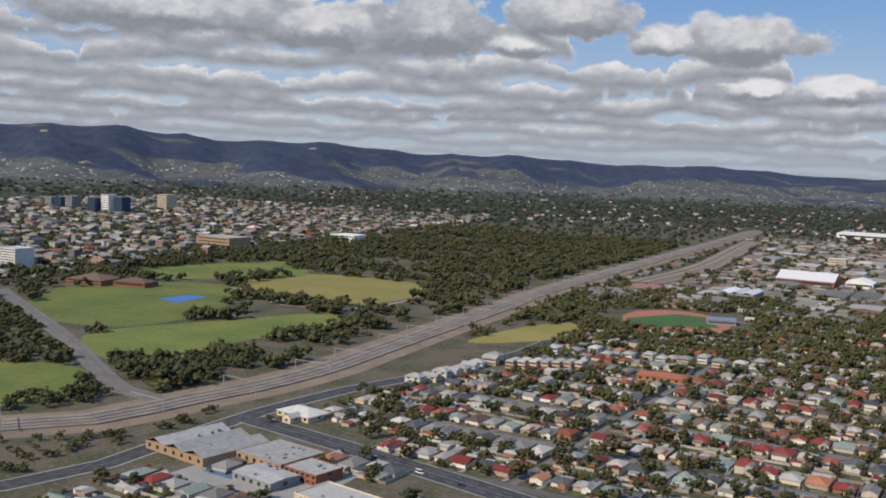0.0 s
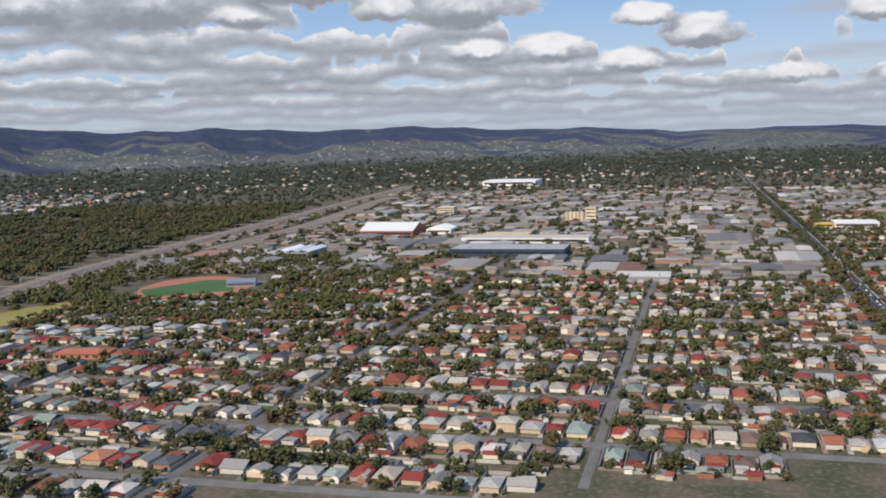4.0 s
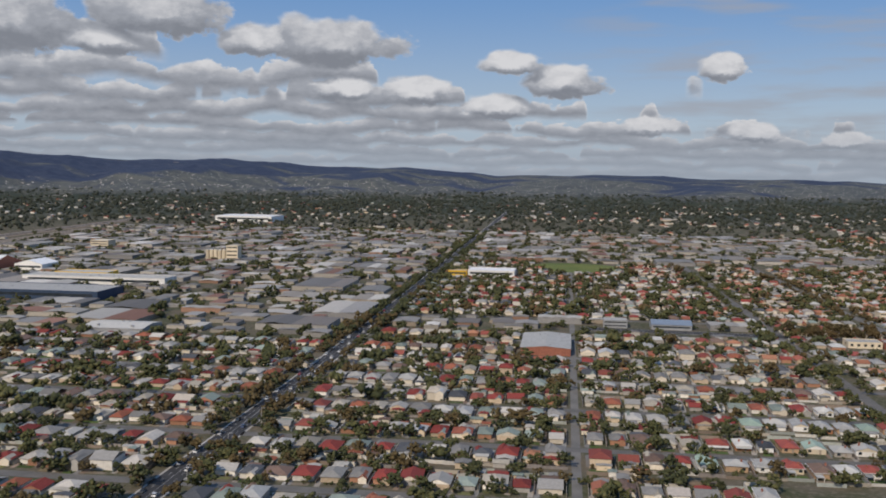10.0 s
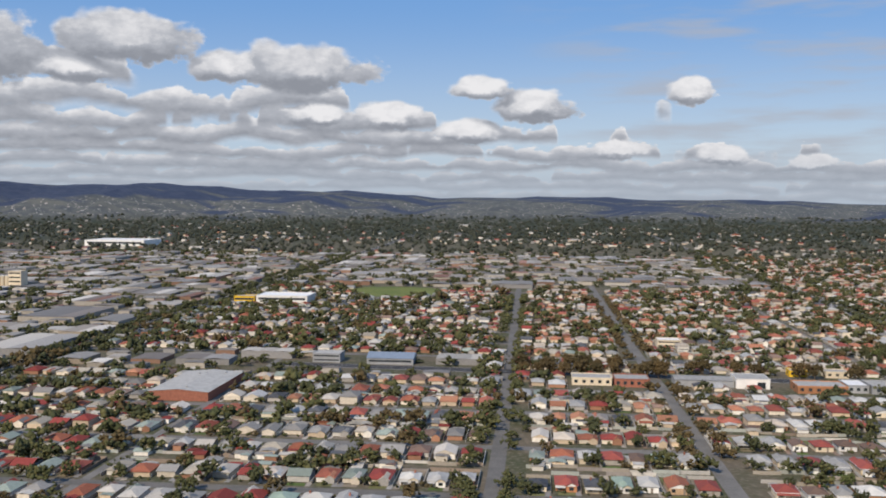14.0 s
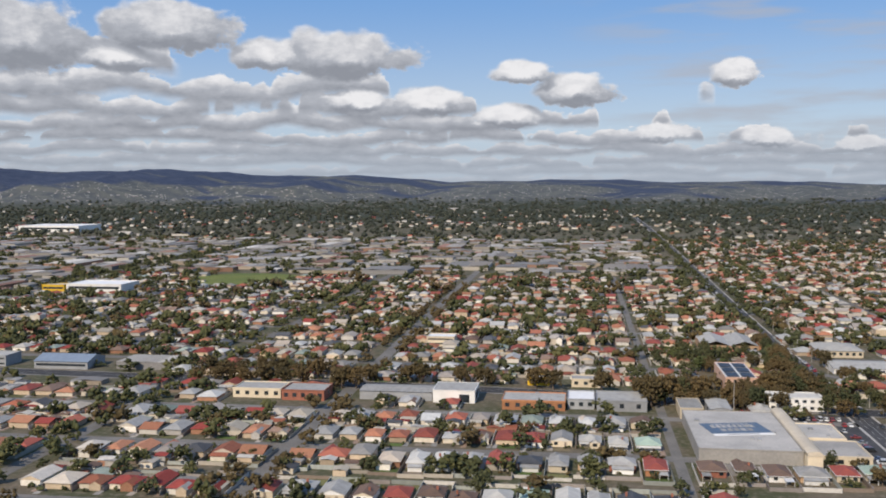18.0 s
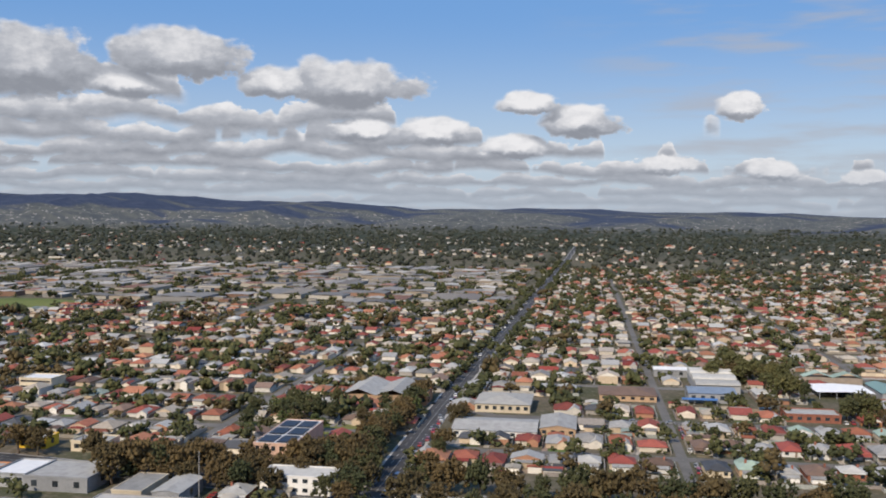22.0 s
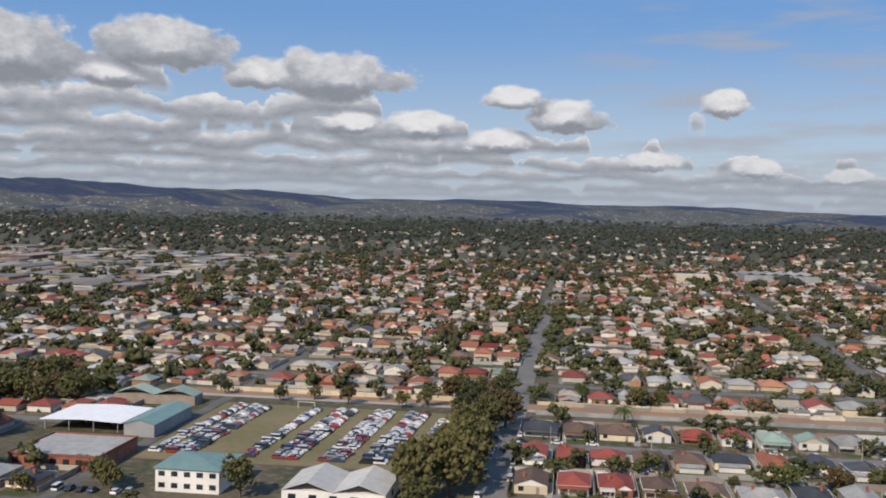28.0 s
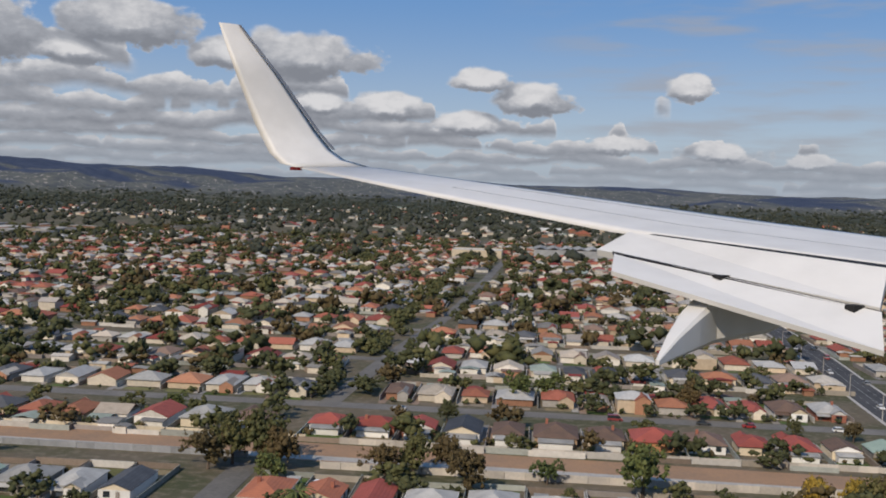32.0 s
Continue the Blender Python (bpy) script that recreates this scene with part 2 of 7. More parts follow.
M = {}
M["asphalt"] = plain("asphalt", (0.075, 0.075, 0.078), (0.045, 0.045, 0.048), 0.6, 0.9)
M["street"] = plain("street", (0.19, 0.18, 0.165), (0.13, 0.125, 0.115), 0.5, 0.9)
M["line"] = plain("line_paint", (0.46, 0.46, 0.45), (0.25, 0.25, 0.245), 1.2, 0.7)
M["gravel"] = plain("ballast", (0.29, 0.25, 0.205), (0.19, 0.165, 0.14), 0.4, 0.95)
M["steel"] = plain("rail_steel", (0.27, 0.22, 0.18), None, 3.0, 0.6, 0.3)
M["dirt"] = plain("dry_earth", (0.27, 0.20, 0.14), (0.19, 0.15, 0.11), 0.3, 0.95)
M["yard"] = plain("pale_yard_earth", (0.36, 0.30, 0.23), (0.27, 0.22, 0.17), 0.15, 0.95)
M["path"] = plain("red_earth_path", (0.36, 0.22, 0.13), (0.27, 0.18, 0.12), 0.5, 0.95)
M["lawn"] = plain("mown_lawn", (0.098, 0.135, 0.03), (0.175, 0.19, 0.047), 0.09, 0.95)
M["lawn_dry"] = plain("dry_lawn", (0.24, 0.215, 0.055), (0.31, 0.255, 0.085), 0.12, 0.95)
M["worn_grass"] = plain("worn_grass", (0.17, 0.155, 0.07), (0.25, 0.195, 0.11), 0.15, 0.95)
M["concrete"] = plain("concrete", (0.42, 0.40, 0.37), (0.31, 0.3, 0.28), 0.5, 0.85)
M["court"] = plain("blue_court", (0.16, 0.25, 0.37), (0.13, 0.2, 0.31), 0.6, 0.8)
M["blue"] = plain("blue_surface", (0.08, 0.2, 0.45), (0.07, 0.16, 0.37), 0.6, 0.6)
M["track_red"] = plain("red_running_track", (0.48, 0.19, 0.125), (0.40, 0.155, 0.10), 0.4, 0.9)
M["field"] = plain("sports_field", (0.05, 0.11, 0.035), (0.075, 0.14, 0.045), 0.1, 0.95)
M["white"] = plain("white_paint", (0.78, 0.77, 0.74), (0.66, 0.65, 0.62), 1.0, 0.6)
M["cream"] = plain("cream_render", (0.66, 0.57, 0.42), (0.55, 0.47, 0.35), 1.0, 0.8)
M["salmon"] = plain("salmon_render", (0.60, 0.40, 0.30), (0.50, 0.33, 0.25), 1.0, 0.8)
M["cream_roof"] = plain("cream_sheet_roof", (0.56, 0.49, 0.38), (0.46, 0.4, 0.31), 0.6, 0.6)
M["brick_red"] = plain("red_brick", (0.33, 0.13, 0.085), (0.24, 0.095, 0.065), 4.0, 0.9)
M["brick_tan"] = plain("tan_brick", (0.47, 0.32, 0.2), (0.36, 0.25, 0.16), 4.0, 0.9)
M["brick_orange"] = plain("orange_brick", (0.45, 0.21, 0.1), (0.36, 0.17, 0.09), 4.0, 0.9)
M["stone"] = plain("bluestone", (0.36, 0.33, 0.29), (0.27, 0.25, 0.22), 4.0, 0.9)
M["grey_wall"] = plain("grey_sheet_wall", (0.33, 0.34, 0.35), (0.25, 0.26, 0.27), 1.0, 0.7)
M["blue_wall"] = plain("blue_painted_wall", (0.04, 0.07, 0.13), (0.033, 0.058, 0.11), 1.0, 0.6)
M["yellow"] = plain("yellow_paint", (0.75, 0.48, 0.03), (0.65, 0.4, 0.03), 1.0, 0.6)
M["red_paint"] = plain("red_paint", (0.5, 0.03, 0.03), (0.4, 0.03, 0.03), 1.0, 0.6)
M["glass"] = plain("window_glass", (0.035, 0.045, 0.055), (0.02, 0.025, 0.03), 1.0, 0.08, 0.0, 0.4, 0.0, 0.6)
M["timber"] = plain("weathered_timber", (0.3, 0.25, 0.2), (0.22, 0.18, 0.15), 2.0, 0.85)
M["fence"] = plain("steel_fence", (0.55, 0.5, 0.43), (0.42, 0.39, 0.35), 1.0, 0.7)
M["bark"] = plain("bark", (0.16, 0.12, 0.09), (0.09, 0.07, 0.055), 3.0, 0.95)
M["solar"] = plain("solar_panel", (0.012, 0.014, 0.025), (0.01, 0.011, 0.018), 2.0, 0.35, 0.0, 0.2, 0.0, 0.25)
M["tyre"] = plain("tyre_rubber", (0.02, 0.02, 0.02), None, 2.0, 0.9)

M["roof_grey"] = roofing("galvanised_roof", (0.40, 0.395, 0.375), (0.28, 0.275, 0.26), 0.7, 0.0, 0.0)
M["roof_pale"] = roofing("pale_sheet_roof", (0.56, 0.545, 0.5), (0.44, 0.43, 0.4), 0.7, 0.0)
M["roof_white"] = roofing("white_sheet_roof", (0.82, 0.82, 0.81), (0.72, 0.72, 0.71), 0.5, 0.0)
M["roof_dark"] = roofing("charcoal_tile_roof", (0.085, 0.09, 0.10), (0.055, 0.058, 0.065), 0.6, 6.0)
M["roof_red"] = roofing("red_tile_roof", (0.33, 0.085, 0.065), (0.25, 0.07, 0.055), 0.7, 6.0)
M["roof_orange"] = roofing("terracotta_tile_roof", (0.40, 0.15, 0.085), (0.31, 0.12, 0.075), 0.75, 6.0)
M["roof_brown"] = roofing("brown_tile_roof", (0.19, 0.125, 0.095), (0.135, 0.095, 0.075), 0.75, 6.0)
M["roof_green"] = roofing("pale_green_sheet_roof", (0.34, 0.43, 0.35), (0.27, 0.35, 0.29), 0.55, 0.0)
M["roof_blue"] = roofing("blue_grey_sheet_roof", (0.2, 0.25, 0.32), (0.16, 0.2, 0.26), 0.5, 0.0)
M["roof_teal"] = roofing("teal_sheet_roof", (0.23, 0.36, 0.34), (0.19, 0.3, 0.28), 0.5, 0.0)

GREYS = [(0.37, 0.36, 0.335), (0.30, 0.29, 0.272), (0.46, 0.44, 0.4), (0.24, 0.233, 0.22), (0.52, 0.485, 0.43)]
M["roofs_old"] = palette("old_suburb_roofs", GREYS + [(0.27, 0.06, 0.05), (0.32, 0.115, 0.07), (0.19, 0.13, 0.105), (0.28, 0.33, 0.29), (0.42, 0.38, 0.31), (0.10, 0.105, 0.115), (0.24, 0.055, 0.047)])
M["roofs_red"] = palette("tiled_suburb_roofs", [(0.33, 0.10, 0.075), (0.29, 0.085, 0.07), (0.36, 0.125, 0.085), (0.42, 0.185, 0.11), (0.26, 0.18, 0.14), (0.36, 0.14, 0.09), (0.43, 0.43, 0.42), (0.5, 0.43, 0.35), (0.40, 0.36, 0.32),
                                                (0.11, 0.115, 0.125), (0.5, 0.5, 0.48), (0.42, 0.2, 0.12), (0.36, 0.36, 0.35), (0.52, 0.46, 0.38)])
M["roofs_shed"] = palette("warehouse_roofs", [(0.25, 0.245, 0.235), (0.33, 0.32, 0.305), (0.19, 0.185, 0.18), (0.40, 0.385, 0.355), (0.28, 0.255, 0.225), (0.23, 0.225, 0.215), (0.58, 0.55, 0.5), (0.30, 0.17, 0.13), (0.36, 0.335, 0.3), (0.22, 0.2, 0.185), (0.46, 0.44, 0.4)], 0.8)
M["walls_shed"] = palette("shed_walls", [(0.3, 0.29, 0.27), (0.38, 0.35, 0.3), (0.24, 0.235, 0.23), (0.28, 0.17, 0.12), (0.45, 0.42, 0.37), (0.33, 0.28, 0.22)])
M["walls_mix"] = palette("house_walls", [(0.76, 0.72, 0.64), (0.7, 0.63, 0.52), (0.66, 0.59, 0.48), (0.74, 0.71, 0.65), (0.36, 0.19, 0.12), (0.5, 0.4, 0.29), (0.42, 0.4, 0.37), (0.62, 0.5, 0.36)])


def leafy(name, c1, c2, c3):
    def build(n, p, pos, geo):
        r = geo.outputs["Random Per Island"]
        c = n.ramp(r, [(0.0, c1), (0.55, c2), (1.0, c3)])
        o = n.add("ShaderNodeObjectInfo").outputs["Random"]
        c = n.mix(1.0, c, n.ramp(o, [(0, (0.75, 0.8, 0.8)), (1, (1.2, 1.1, 1.0))]), "MULTIPLY")
        c = n.mix(1.0, c, n.ramp(n.noise(pos, 4.5, 4, 0.65), [(0.32, (0.82,) * 3), (0.68, (1.18,) * 3)]), "MULTIPLY")
        n.put(p.inputs["Base Color"], c)
        bumped(n, p, n.noise(pos, 7.0, 4, 0.7), 0.35, 0.15)
    return base(name, build, 0.9, 0.0, 0.15)


M["leaf"] = leafy("gum_leaves", (0.07, 0.072, 0.03), (0.1, 0.1, 0.042), (0.14, 0.13, 0.06))
M["leaf_dark"] = leafy("dark_leaves", (0.045, 0.052, 0.027), (0.066, 0.073, 0.036), (0.094, 0.098, 0.047))
M["leaf_green"] = leafy("green_leaves", (0.056, 0.076, 0.031), (0.084, 0.108, 0.041), (0.115, 0.138, 0.057))
M["leaf_autumn"] = leafy("autumn_leaves", (0.07, 0.055, 0.03), (0.095, 0.073, 0.037), (0.125, 0.098, 0.048))
M["leaf_far"] = leafy("distant_gum_leaves", (0.036, 0.043, 0.035), (0.05, 0.058, 0.045), (0.07, 0.076, 0.056))
M["leaf_gold"] = leafy("golden_leaves", (0.20, 0.15, 0.03), (0.26, 0.19, 0.04), (0.2, 0.17, 0.05))
M["leaves_mix"] = leafy("mixed_leaves", (0.058, 0.065, 0.03), (0.09, 0.094, 0.041), (0.135, 0.126, 0.055))


def ground_material():
    def build(n, p, pos, geo):
        x, y, z = n.split(pos)
        big = n.noise(pos, 0.006, 4)
        mid = n.noise(pos, 0.05, 4)
        fine = n.noise(pos, 0.6, 4)
        soil = n.mix(n.span(mid, 0.38, 0.62), (0.125, 0.105, 0.075), (0.066, 0.072, 0.038))
        soil = n.mix(n.span(fine, 0.45, 0.7, 0.0, 0.6), soil, (0.20, 0.168, 0.128))
        # far suburbs: woods with a few clearings between them
        cr, cg = n.split(n.voronoi(pos, 0.10, "Color"))[:2]
        spot = n.ramp(cr, [(0.0, (0.03, 0.037, 0.022)), (0.5, (0.05, 0.055, 0.03)), (0.76, (0.09, 0.085, 0.058)), (0.9, (0.22, 0.2, 0.17))], True)
        d = n.math("SQRT", n.math("ADD", n.math("POWER", n.math("SUBTRACT", x, 480.0), 2.0), n.math("POWER", n.math("SUBTRACT", y, 350.0), 2.0)))
        town = n.mix(n.span(big, 0.42, 0.58, 0.0, 0.75), spot, (0.035, 0.043, 0.027))
        c = n.mix(n.span(d, 1300.0, 1900.0), soil, town)
        # bush on the upper slopes, paddocks, scrub and scattered houses on the spurs below; distance haze is mixed into
        # their blue-grey tones
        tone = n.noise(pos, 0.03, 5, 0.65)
        hazy_bush = n.mix(n.span(tone, 0.4, 0.65), (0.035, 0.048, 0.084), (0.054, 0.068, 0.104))
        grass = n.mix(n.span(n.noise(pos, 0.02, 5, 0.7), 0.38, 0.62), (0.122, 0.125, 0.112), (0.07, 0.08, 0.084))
        # clearings; their pale patches also paint in sunlit ground between cloud shadows
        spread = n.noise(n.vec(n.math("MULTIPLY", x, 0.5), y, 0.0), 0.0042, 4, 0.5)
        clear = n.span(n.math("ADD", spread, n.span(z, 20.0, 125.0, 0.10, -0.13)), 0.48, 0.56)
        hill = n.mix(clear, hazy_bush, grass)
        specks = n.split(n.voronoi(pos, 0.16, "Color"))[2]
        house = n.math("MULTIPLY", n.span(specks, 0.95, 0.97), n.math("MULTIPLY", clear, n.span(z, 95.0, 40.0)))
        hill = n.mix(house, hill, n.mix(cg, (0.5, 0.48, 0.44), (0.36, 0.3, 0.24)))
        cut = n.math("MULTIPLY", n.span(n.noise(pos, 0.008, 3), 0.70, 0.73), n.span(z, 20.0, 40.0))
        hill = n.mix(cut, hill, (0.33, 0.27, 0.19))
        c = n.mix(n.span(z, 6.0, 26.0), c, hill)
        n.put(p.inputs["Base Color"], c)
        bumped(n, p, n.noise(pos, 0.5, 4), 0.5, 0.3)
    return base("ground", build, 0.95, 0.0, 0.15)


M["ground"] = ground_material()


# ---- meshes ----
def mesh_of(name, verts, faces, mats, index=None, smooth=False):
    me = bpy.data.meshes.new(name)
    me.from_pydata(verts, [], faces)
    for m in mats if isinstance(mats, (list, tuple)) else [mats]:
        me.materials.append(m)
    if index is not None:
        me.polygons.foreach_set("material_index", index)
    me.polygons.foreach_set("use_smooth", [smooth] * len(me.polygons))
    me.update()
    return me


def solid(name, verts, faces, mats, parent=None, label="", m=None, **kw):
    ob = new(name, mesh_of(name, verts, faces, mats, **kw))
    if m is not None:
        ob.matrix_world = m
    if parent is not None:
        ob.parent = parent
    if label:
        ob["label"] = label
    return ob


def empty(name, m, label, category, group="", kind=""):
    ob = new(name)
    ob.empty_display_size = 0.5
    ob.matrix_world = m
    return tagged(ob, label, category, group, kind)


BOX = [(0, 3, 2, 1), (4, 5, 6, 7), (0, 1, 5, 4), (1, 2, 6, 5), (2, 3, 7, 6), (3, 0, 4, 7)]


class Shape:
    """A list of vertices and faces that grows piece by piece."""

    def __init__(self):
        self.v, self.f = [], []

    def add(self, verts, faces):
        k = len(self.v)
        self.v += [tuple(q) for q in verts]
        self.f += [tuple(i + k for i in f) for f in faces]
        return self

    def box(self, x0, x1, y0, y1, z0, z1):
        return self.add([(x0, y0, z0), (x1, y0, z0), (x1, y1, z0), (x0, y1, z0), (x0, y0, z1), (x1, y0, z1), (x1, y1, z1), (x0, y1, z1)], BOX)

    def hip(self, x0, x1, y0, y1, z, h, t=0.1):
        """A hipped roof with a thin fascia, ridge along the longer side."""
        cx, cy, w, d = (x0 + x1) / 2, (y0 + y1) / 2, x1 - x0, y1 - y0
        low = [(x0, y0, z), (x1, y0, z), (x1, y1, z), (x0, y1, z)]
        eave = [(x, y, z + t) for x, y, _ in low]
        if d >= w:
            r = [(cx, y0 + w / 2, z + t + h), (cx, y1 - w / 2 + 0.01, z + t + h)]
            top = [(4, 5, 8), (5, 6, 9, 8), (6, 7, 9), (7, 4, 8, 9)]
        else:
            r = [(x0 + d / 2, cy, z + t + h), (x1 - d / 2 + 0.01, cy, z + t + h)]
            top = [(4, 5, 9, 8), (5, 6, 9), (6, 7, 8, 9), (7, 4, 8)]
        return self.add(low + eave + r, [(0, 3, 2, 1), (0, 1, 5, 4), (1, 2, 6, 5), (2, 3, 7, 6), (3, 0, 4, 7)] + top)

    def gable(self, x0, x1, y0, y1, z, h, t=0.08, along="y"):
        """A pitched roof of two sheets with thickness; the ridge runs along y or x."""
        if along == "x":
            k = len(self.v)
            self.gable(y0, y1, x0, x1, z, h, t)
            self.v[k:] = [(b, a, c) for a, b, c in self.v[k:]]
            j = len(self.f) - 8
            self.f[j:] = [f[::-1] for f in self.f[j:]]
            return self
        cx = (x0 + x1) / 2
        v = []
        for y in (y0, y1):
            v += [(x0, y, z), (cx, y, z + h), (x1, y, z), (x0, y, z + t), (cx, y, z + h + t), (x1, y, z + t)]
        return self.add(v, [(3, 4, 10, 9), (4, 5, 11, 10), (0, 6, 7, 1), (1, 7, 8, 2), (0, 1, 4, 3), (1, 2, 5, 4), (6, 9, 10, 7), (7, 10, 11, 8)])

    def make(self, name, mats, parent=None, label="", m=None, **kw):
        return solid(name, self.v, self.f, mats, parent, label, m, **kw)


def polygon(name, points, z, mat, label, category="ground", kind="structure"):
    me = bpy.data.meshes.new(name)
    bm = bmesh.new()
    bm.faces.new([bm.verts.new((x, y, z)) for x, y in points])
    bmesh.ops.recalc_face_normals(bm, faces=bm.faces)
    bm.faces.ensure_lookup_table()
    if bm.faces[0].normal.z < 0:
        bmesh.ops.reverse_faces(bm, faces=bm.faces)
    bmesh.ops.triangulate(bm, faces=bm.faces)
    bm.to_mesh(me)
    bm.free()
    me.materials.append(mat)
    return tagged(new(name, me), label, category, "", kind)


def smooth_loop(points, steps=5):
    """A closed Catmull-Rom curve through the points."""
    p = [Vector(q) for q in points]
    out = []
    for i in range(len(p)):
        a, b, c, d = (p[(i + k) % len(p)] for k in (-1, 0, 1, 2))
        for s in range(steps):
            t = s / steps
            out.append(tuple(0.5 * ((2 * b) + (c - a) * t + (2 * a - 5 * b + 4 * c - d) * t * t + (3 * b - a - 3 * c + d) * t ** 3)))
    return out


def strip_points(line, half, shift=0.0):
    p = [Vector(q) for q in line]
    left, right = [], []
    for i, q in enumerate(p):
        d = (p[min(i + 1, len(p) - 1)] - p[max(i - 1, 0)]).normalized()
        k = Vector((-d.y, d.x))
        left.append(q + k * (half + shift))
        right.append(q + k * (shift - half))
    return left, right


def ribbon(name, line, half, z, mat, label, category="road", shift=0.0, thick=0.0):
    """A strip that follows a line on the ground; with thickness it is a raised bed."""
    left, right = strip_points(line, half, shift)
    v, f = [], []
    for a, b in zip(left, right):
        v += [(*a, z + thick), (*b, z + thick)]
    n = len(left)
    f = [(2 * i, 2 * i + 1, 2 * i + 3, 2 * i + 2) for i in range(n - 1)]
    if thick:
        k = len(v)
        for a, b in zip(left, right):
            v += [(*a, z - 0.3), (*b, z - 0.3)]
        f += [(2 * i + 2, k + 2 * i + 2, k + 2 * i, 2 * i) for i in range(n - 1)]
        f += [(2 * i + 1, k + 2 * i + 1, k + 2 * i + 3, 2 * i + 3) for i in range(n - 1)]
    ob = solid(name, v, f, mat)
    return tagged(ob, label, category, "", "structure")


def fine_line(line, step=12.0):
    p = [Vector(q) for q in line]
    out = []
    for i in range(len(p) - 1):
        a, b, c, d = p[max(i - 1, 0)], p[i], p[i + 1], p[min(i + 2, len(p) - 1)]
        k = max(1, int((c - b).length / step))
        for s in range(k):
            t = s / k
            out.append(0.5 * ((2 * b) + (c - a) * t + (2 * a - 5 * b + 4 * c - d) * t * t + (3 * b - a - 3 * c + d) * t ** 3))
    return out + [p[-1]]


# ---- the ground, one sheet from the plain to the ranges ----
RIDGE_A = [-60, -20, -13, -6, 0, 7, 12, 17, 24, 30, 37, 44, 50, 56, 62, 75, 120]
RIDGE_H = [52, 54, 64, 74, 77, 75, 92, 104, 114, 120, 127, 141, 154, 166, 182, 195, 150]


def height(x, y):
    dx, dy = x - 480.0, y - 350.0
    r, a = np.hypot(dx, dy), np.degrees(np.arctan2(-dx, dy))
    top = np.interp(a, RIDGE_A, RIDGE_H)
    s = np.clip((r - 2450.0) / 1850.0, 0, 1)
    rise = s * s * (3 - 2 * s)
    rise = 0.28 * np.clip((r - 2300.0) / 700.0, 0, 1) ** 1.5 * (1 - s) + rise
    fold = 0.17 * np.sin(a * 0.55 + 1.9 * np.sin(r / 520.0)) + 0.12 * np.sin(a * 1.7 + r / 230.0 + 1.0) + 0.06 * np.sin(a * 4.1 - r / 120.0)
    h = top * (rise + fold * np.clip(rise * 2.2, 0, 1) * np.clip(1.25 - s, 0.12, 1))
    h += 2.0 * np.sin(a * 3.7) * s + 1.3 * np.sin(a * 9.1 + 2) * s
    return np.where(r > 4300, h - (r - 4300) * 0.06, h)


def build_ground():
    xs = np.concatenate([np.arange(-5200, -1200, 70.0), np.arange(-1200, 1900, 100.0), np.arange(1900, 4600, 70.0)])
    ys = np.concatenate([np.arange(-2500, 1400, 150.0), np.arange(1400, 5400, 55.0)])
    gx, gy = np.meshgrid(xs, ys)
    z = height(gx, gy)
    v = np.stack([gx, gy, z], -1).reshape(-1, 3)
    w, h = len(xs), len(ys)
    i = (np.arange(h - 1)[:, None] * w + np.arange(w - 1)[None, :]).ravel()
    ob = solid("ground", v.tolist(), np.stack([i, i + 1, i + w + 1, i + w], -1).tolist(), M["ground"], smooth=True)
    tagged(ob, "flat suburban plain of soil and grass rising to wooded ranges", "ground", "", "structure")


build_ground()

# ---- roads, rails and parks ----
NS = {"r0": -17, "r1": 195, "r2": 397, "r3": 456, "r4": 604, "r6": 817, "r8": 925, "r7": 1026}


def near_edge(x):
    """The nearest row of ground that the flight passes over, in the plan."""
    return float(np.interp(x, [-320, -200, -20, 100, 250, 456, 552, 620, 785, 916, 1060, 1300], [120, 190, 315, 345, 430, 545, 620, 645, 760, 815, 840, 850]))


MAIN = []          # (line, half width), kept clear of houses and trees


def main_road(line, half, label, mat="asphalt", z=0.05, marks=True):
    line = fine_line(line, 25.0)
    MAIN.append(([tuple(p) for p in line], half))
    ribbon("road", line, half, z, M[mat], label)
    if marks:
        ribbon("pavement", line, half + 0.7, z - 0.02, M["concrete"], "worn concrete pavement along the road", "pavement")
    if marks:
        left, right = strip_points(line, 0.0)
        s = Shape()
        for i in range(len(left) - 1):
            a, b = Vector(left[i]), Vector(left[i + 1])
            d = (b - a).normalized()
            k = Vector((-d.y, d.x)) * 0.065
            for lane in (-half * 0.5, 0.0, half * 0.5):
                o = Vector((-d.y, d.x)) * lane
                n = 1 if lane == 0 else 5
                for j in range(n):
                    p, q = a + (b - a) * (j / n), a + (b - a) * ((j + (1.0 if n == 1 else 0.45)) / n)
                    s.add([(*(p + o - k), z + 0.012), (*(q + o - k), z + 0.012), (*(q + o + k), z + 0.012), (*(p + o + k), z + 0.012)], [(0, 1, 2, 3)])
        tagged(s.make("lane_marking", M["line"]), "faded white lane lines on the asphalt", "road marking", "", "structure")


main_road([(195, 60), (195, 420), (194, 760), (182, 1500), (170, 2300)], 3.4, "dark asphalt arterial road lined with trees")
main_road([(604, 500), (604, 800), (612, 1200), (622, 1700), (630, 2300)], 3.0, "dark asphalt arterial road with a centre line")
main_road([(1020, 760), (1026, 920), (1032, 1050), (1040, 1500)], 4.0, "wide asphalt road with lane lines")
main_road([(398, 400), (398, 620), (394, 1000), (392, 1300)], 2.2, "straight grey suburban street", "street", 0.05, False)
main_road([(458, 480), (455, 690), (452, 1000), (452, 1250)], 2.4, "straight grey suburban street", "street", 0.05, False)
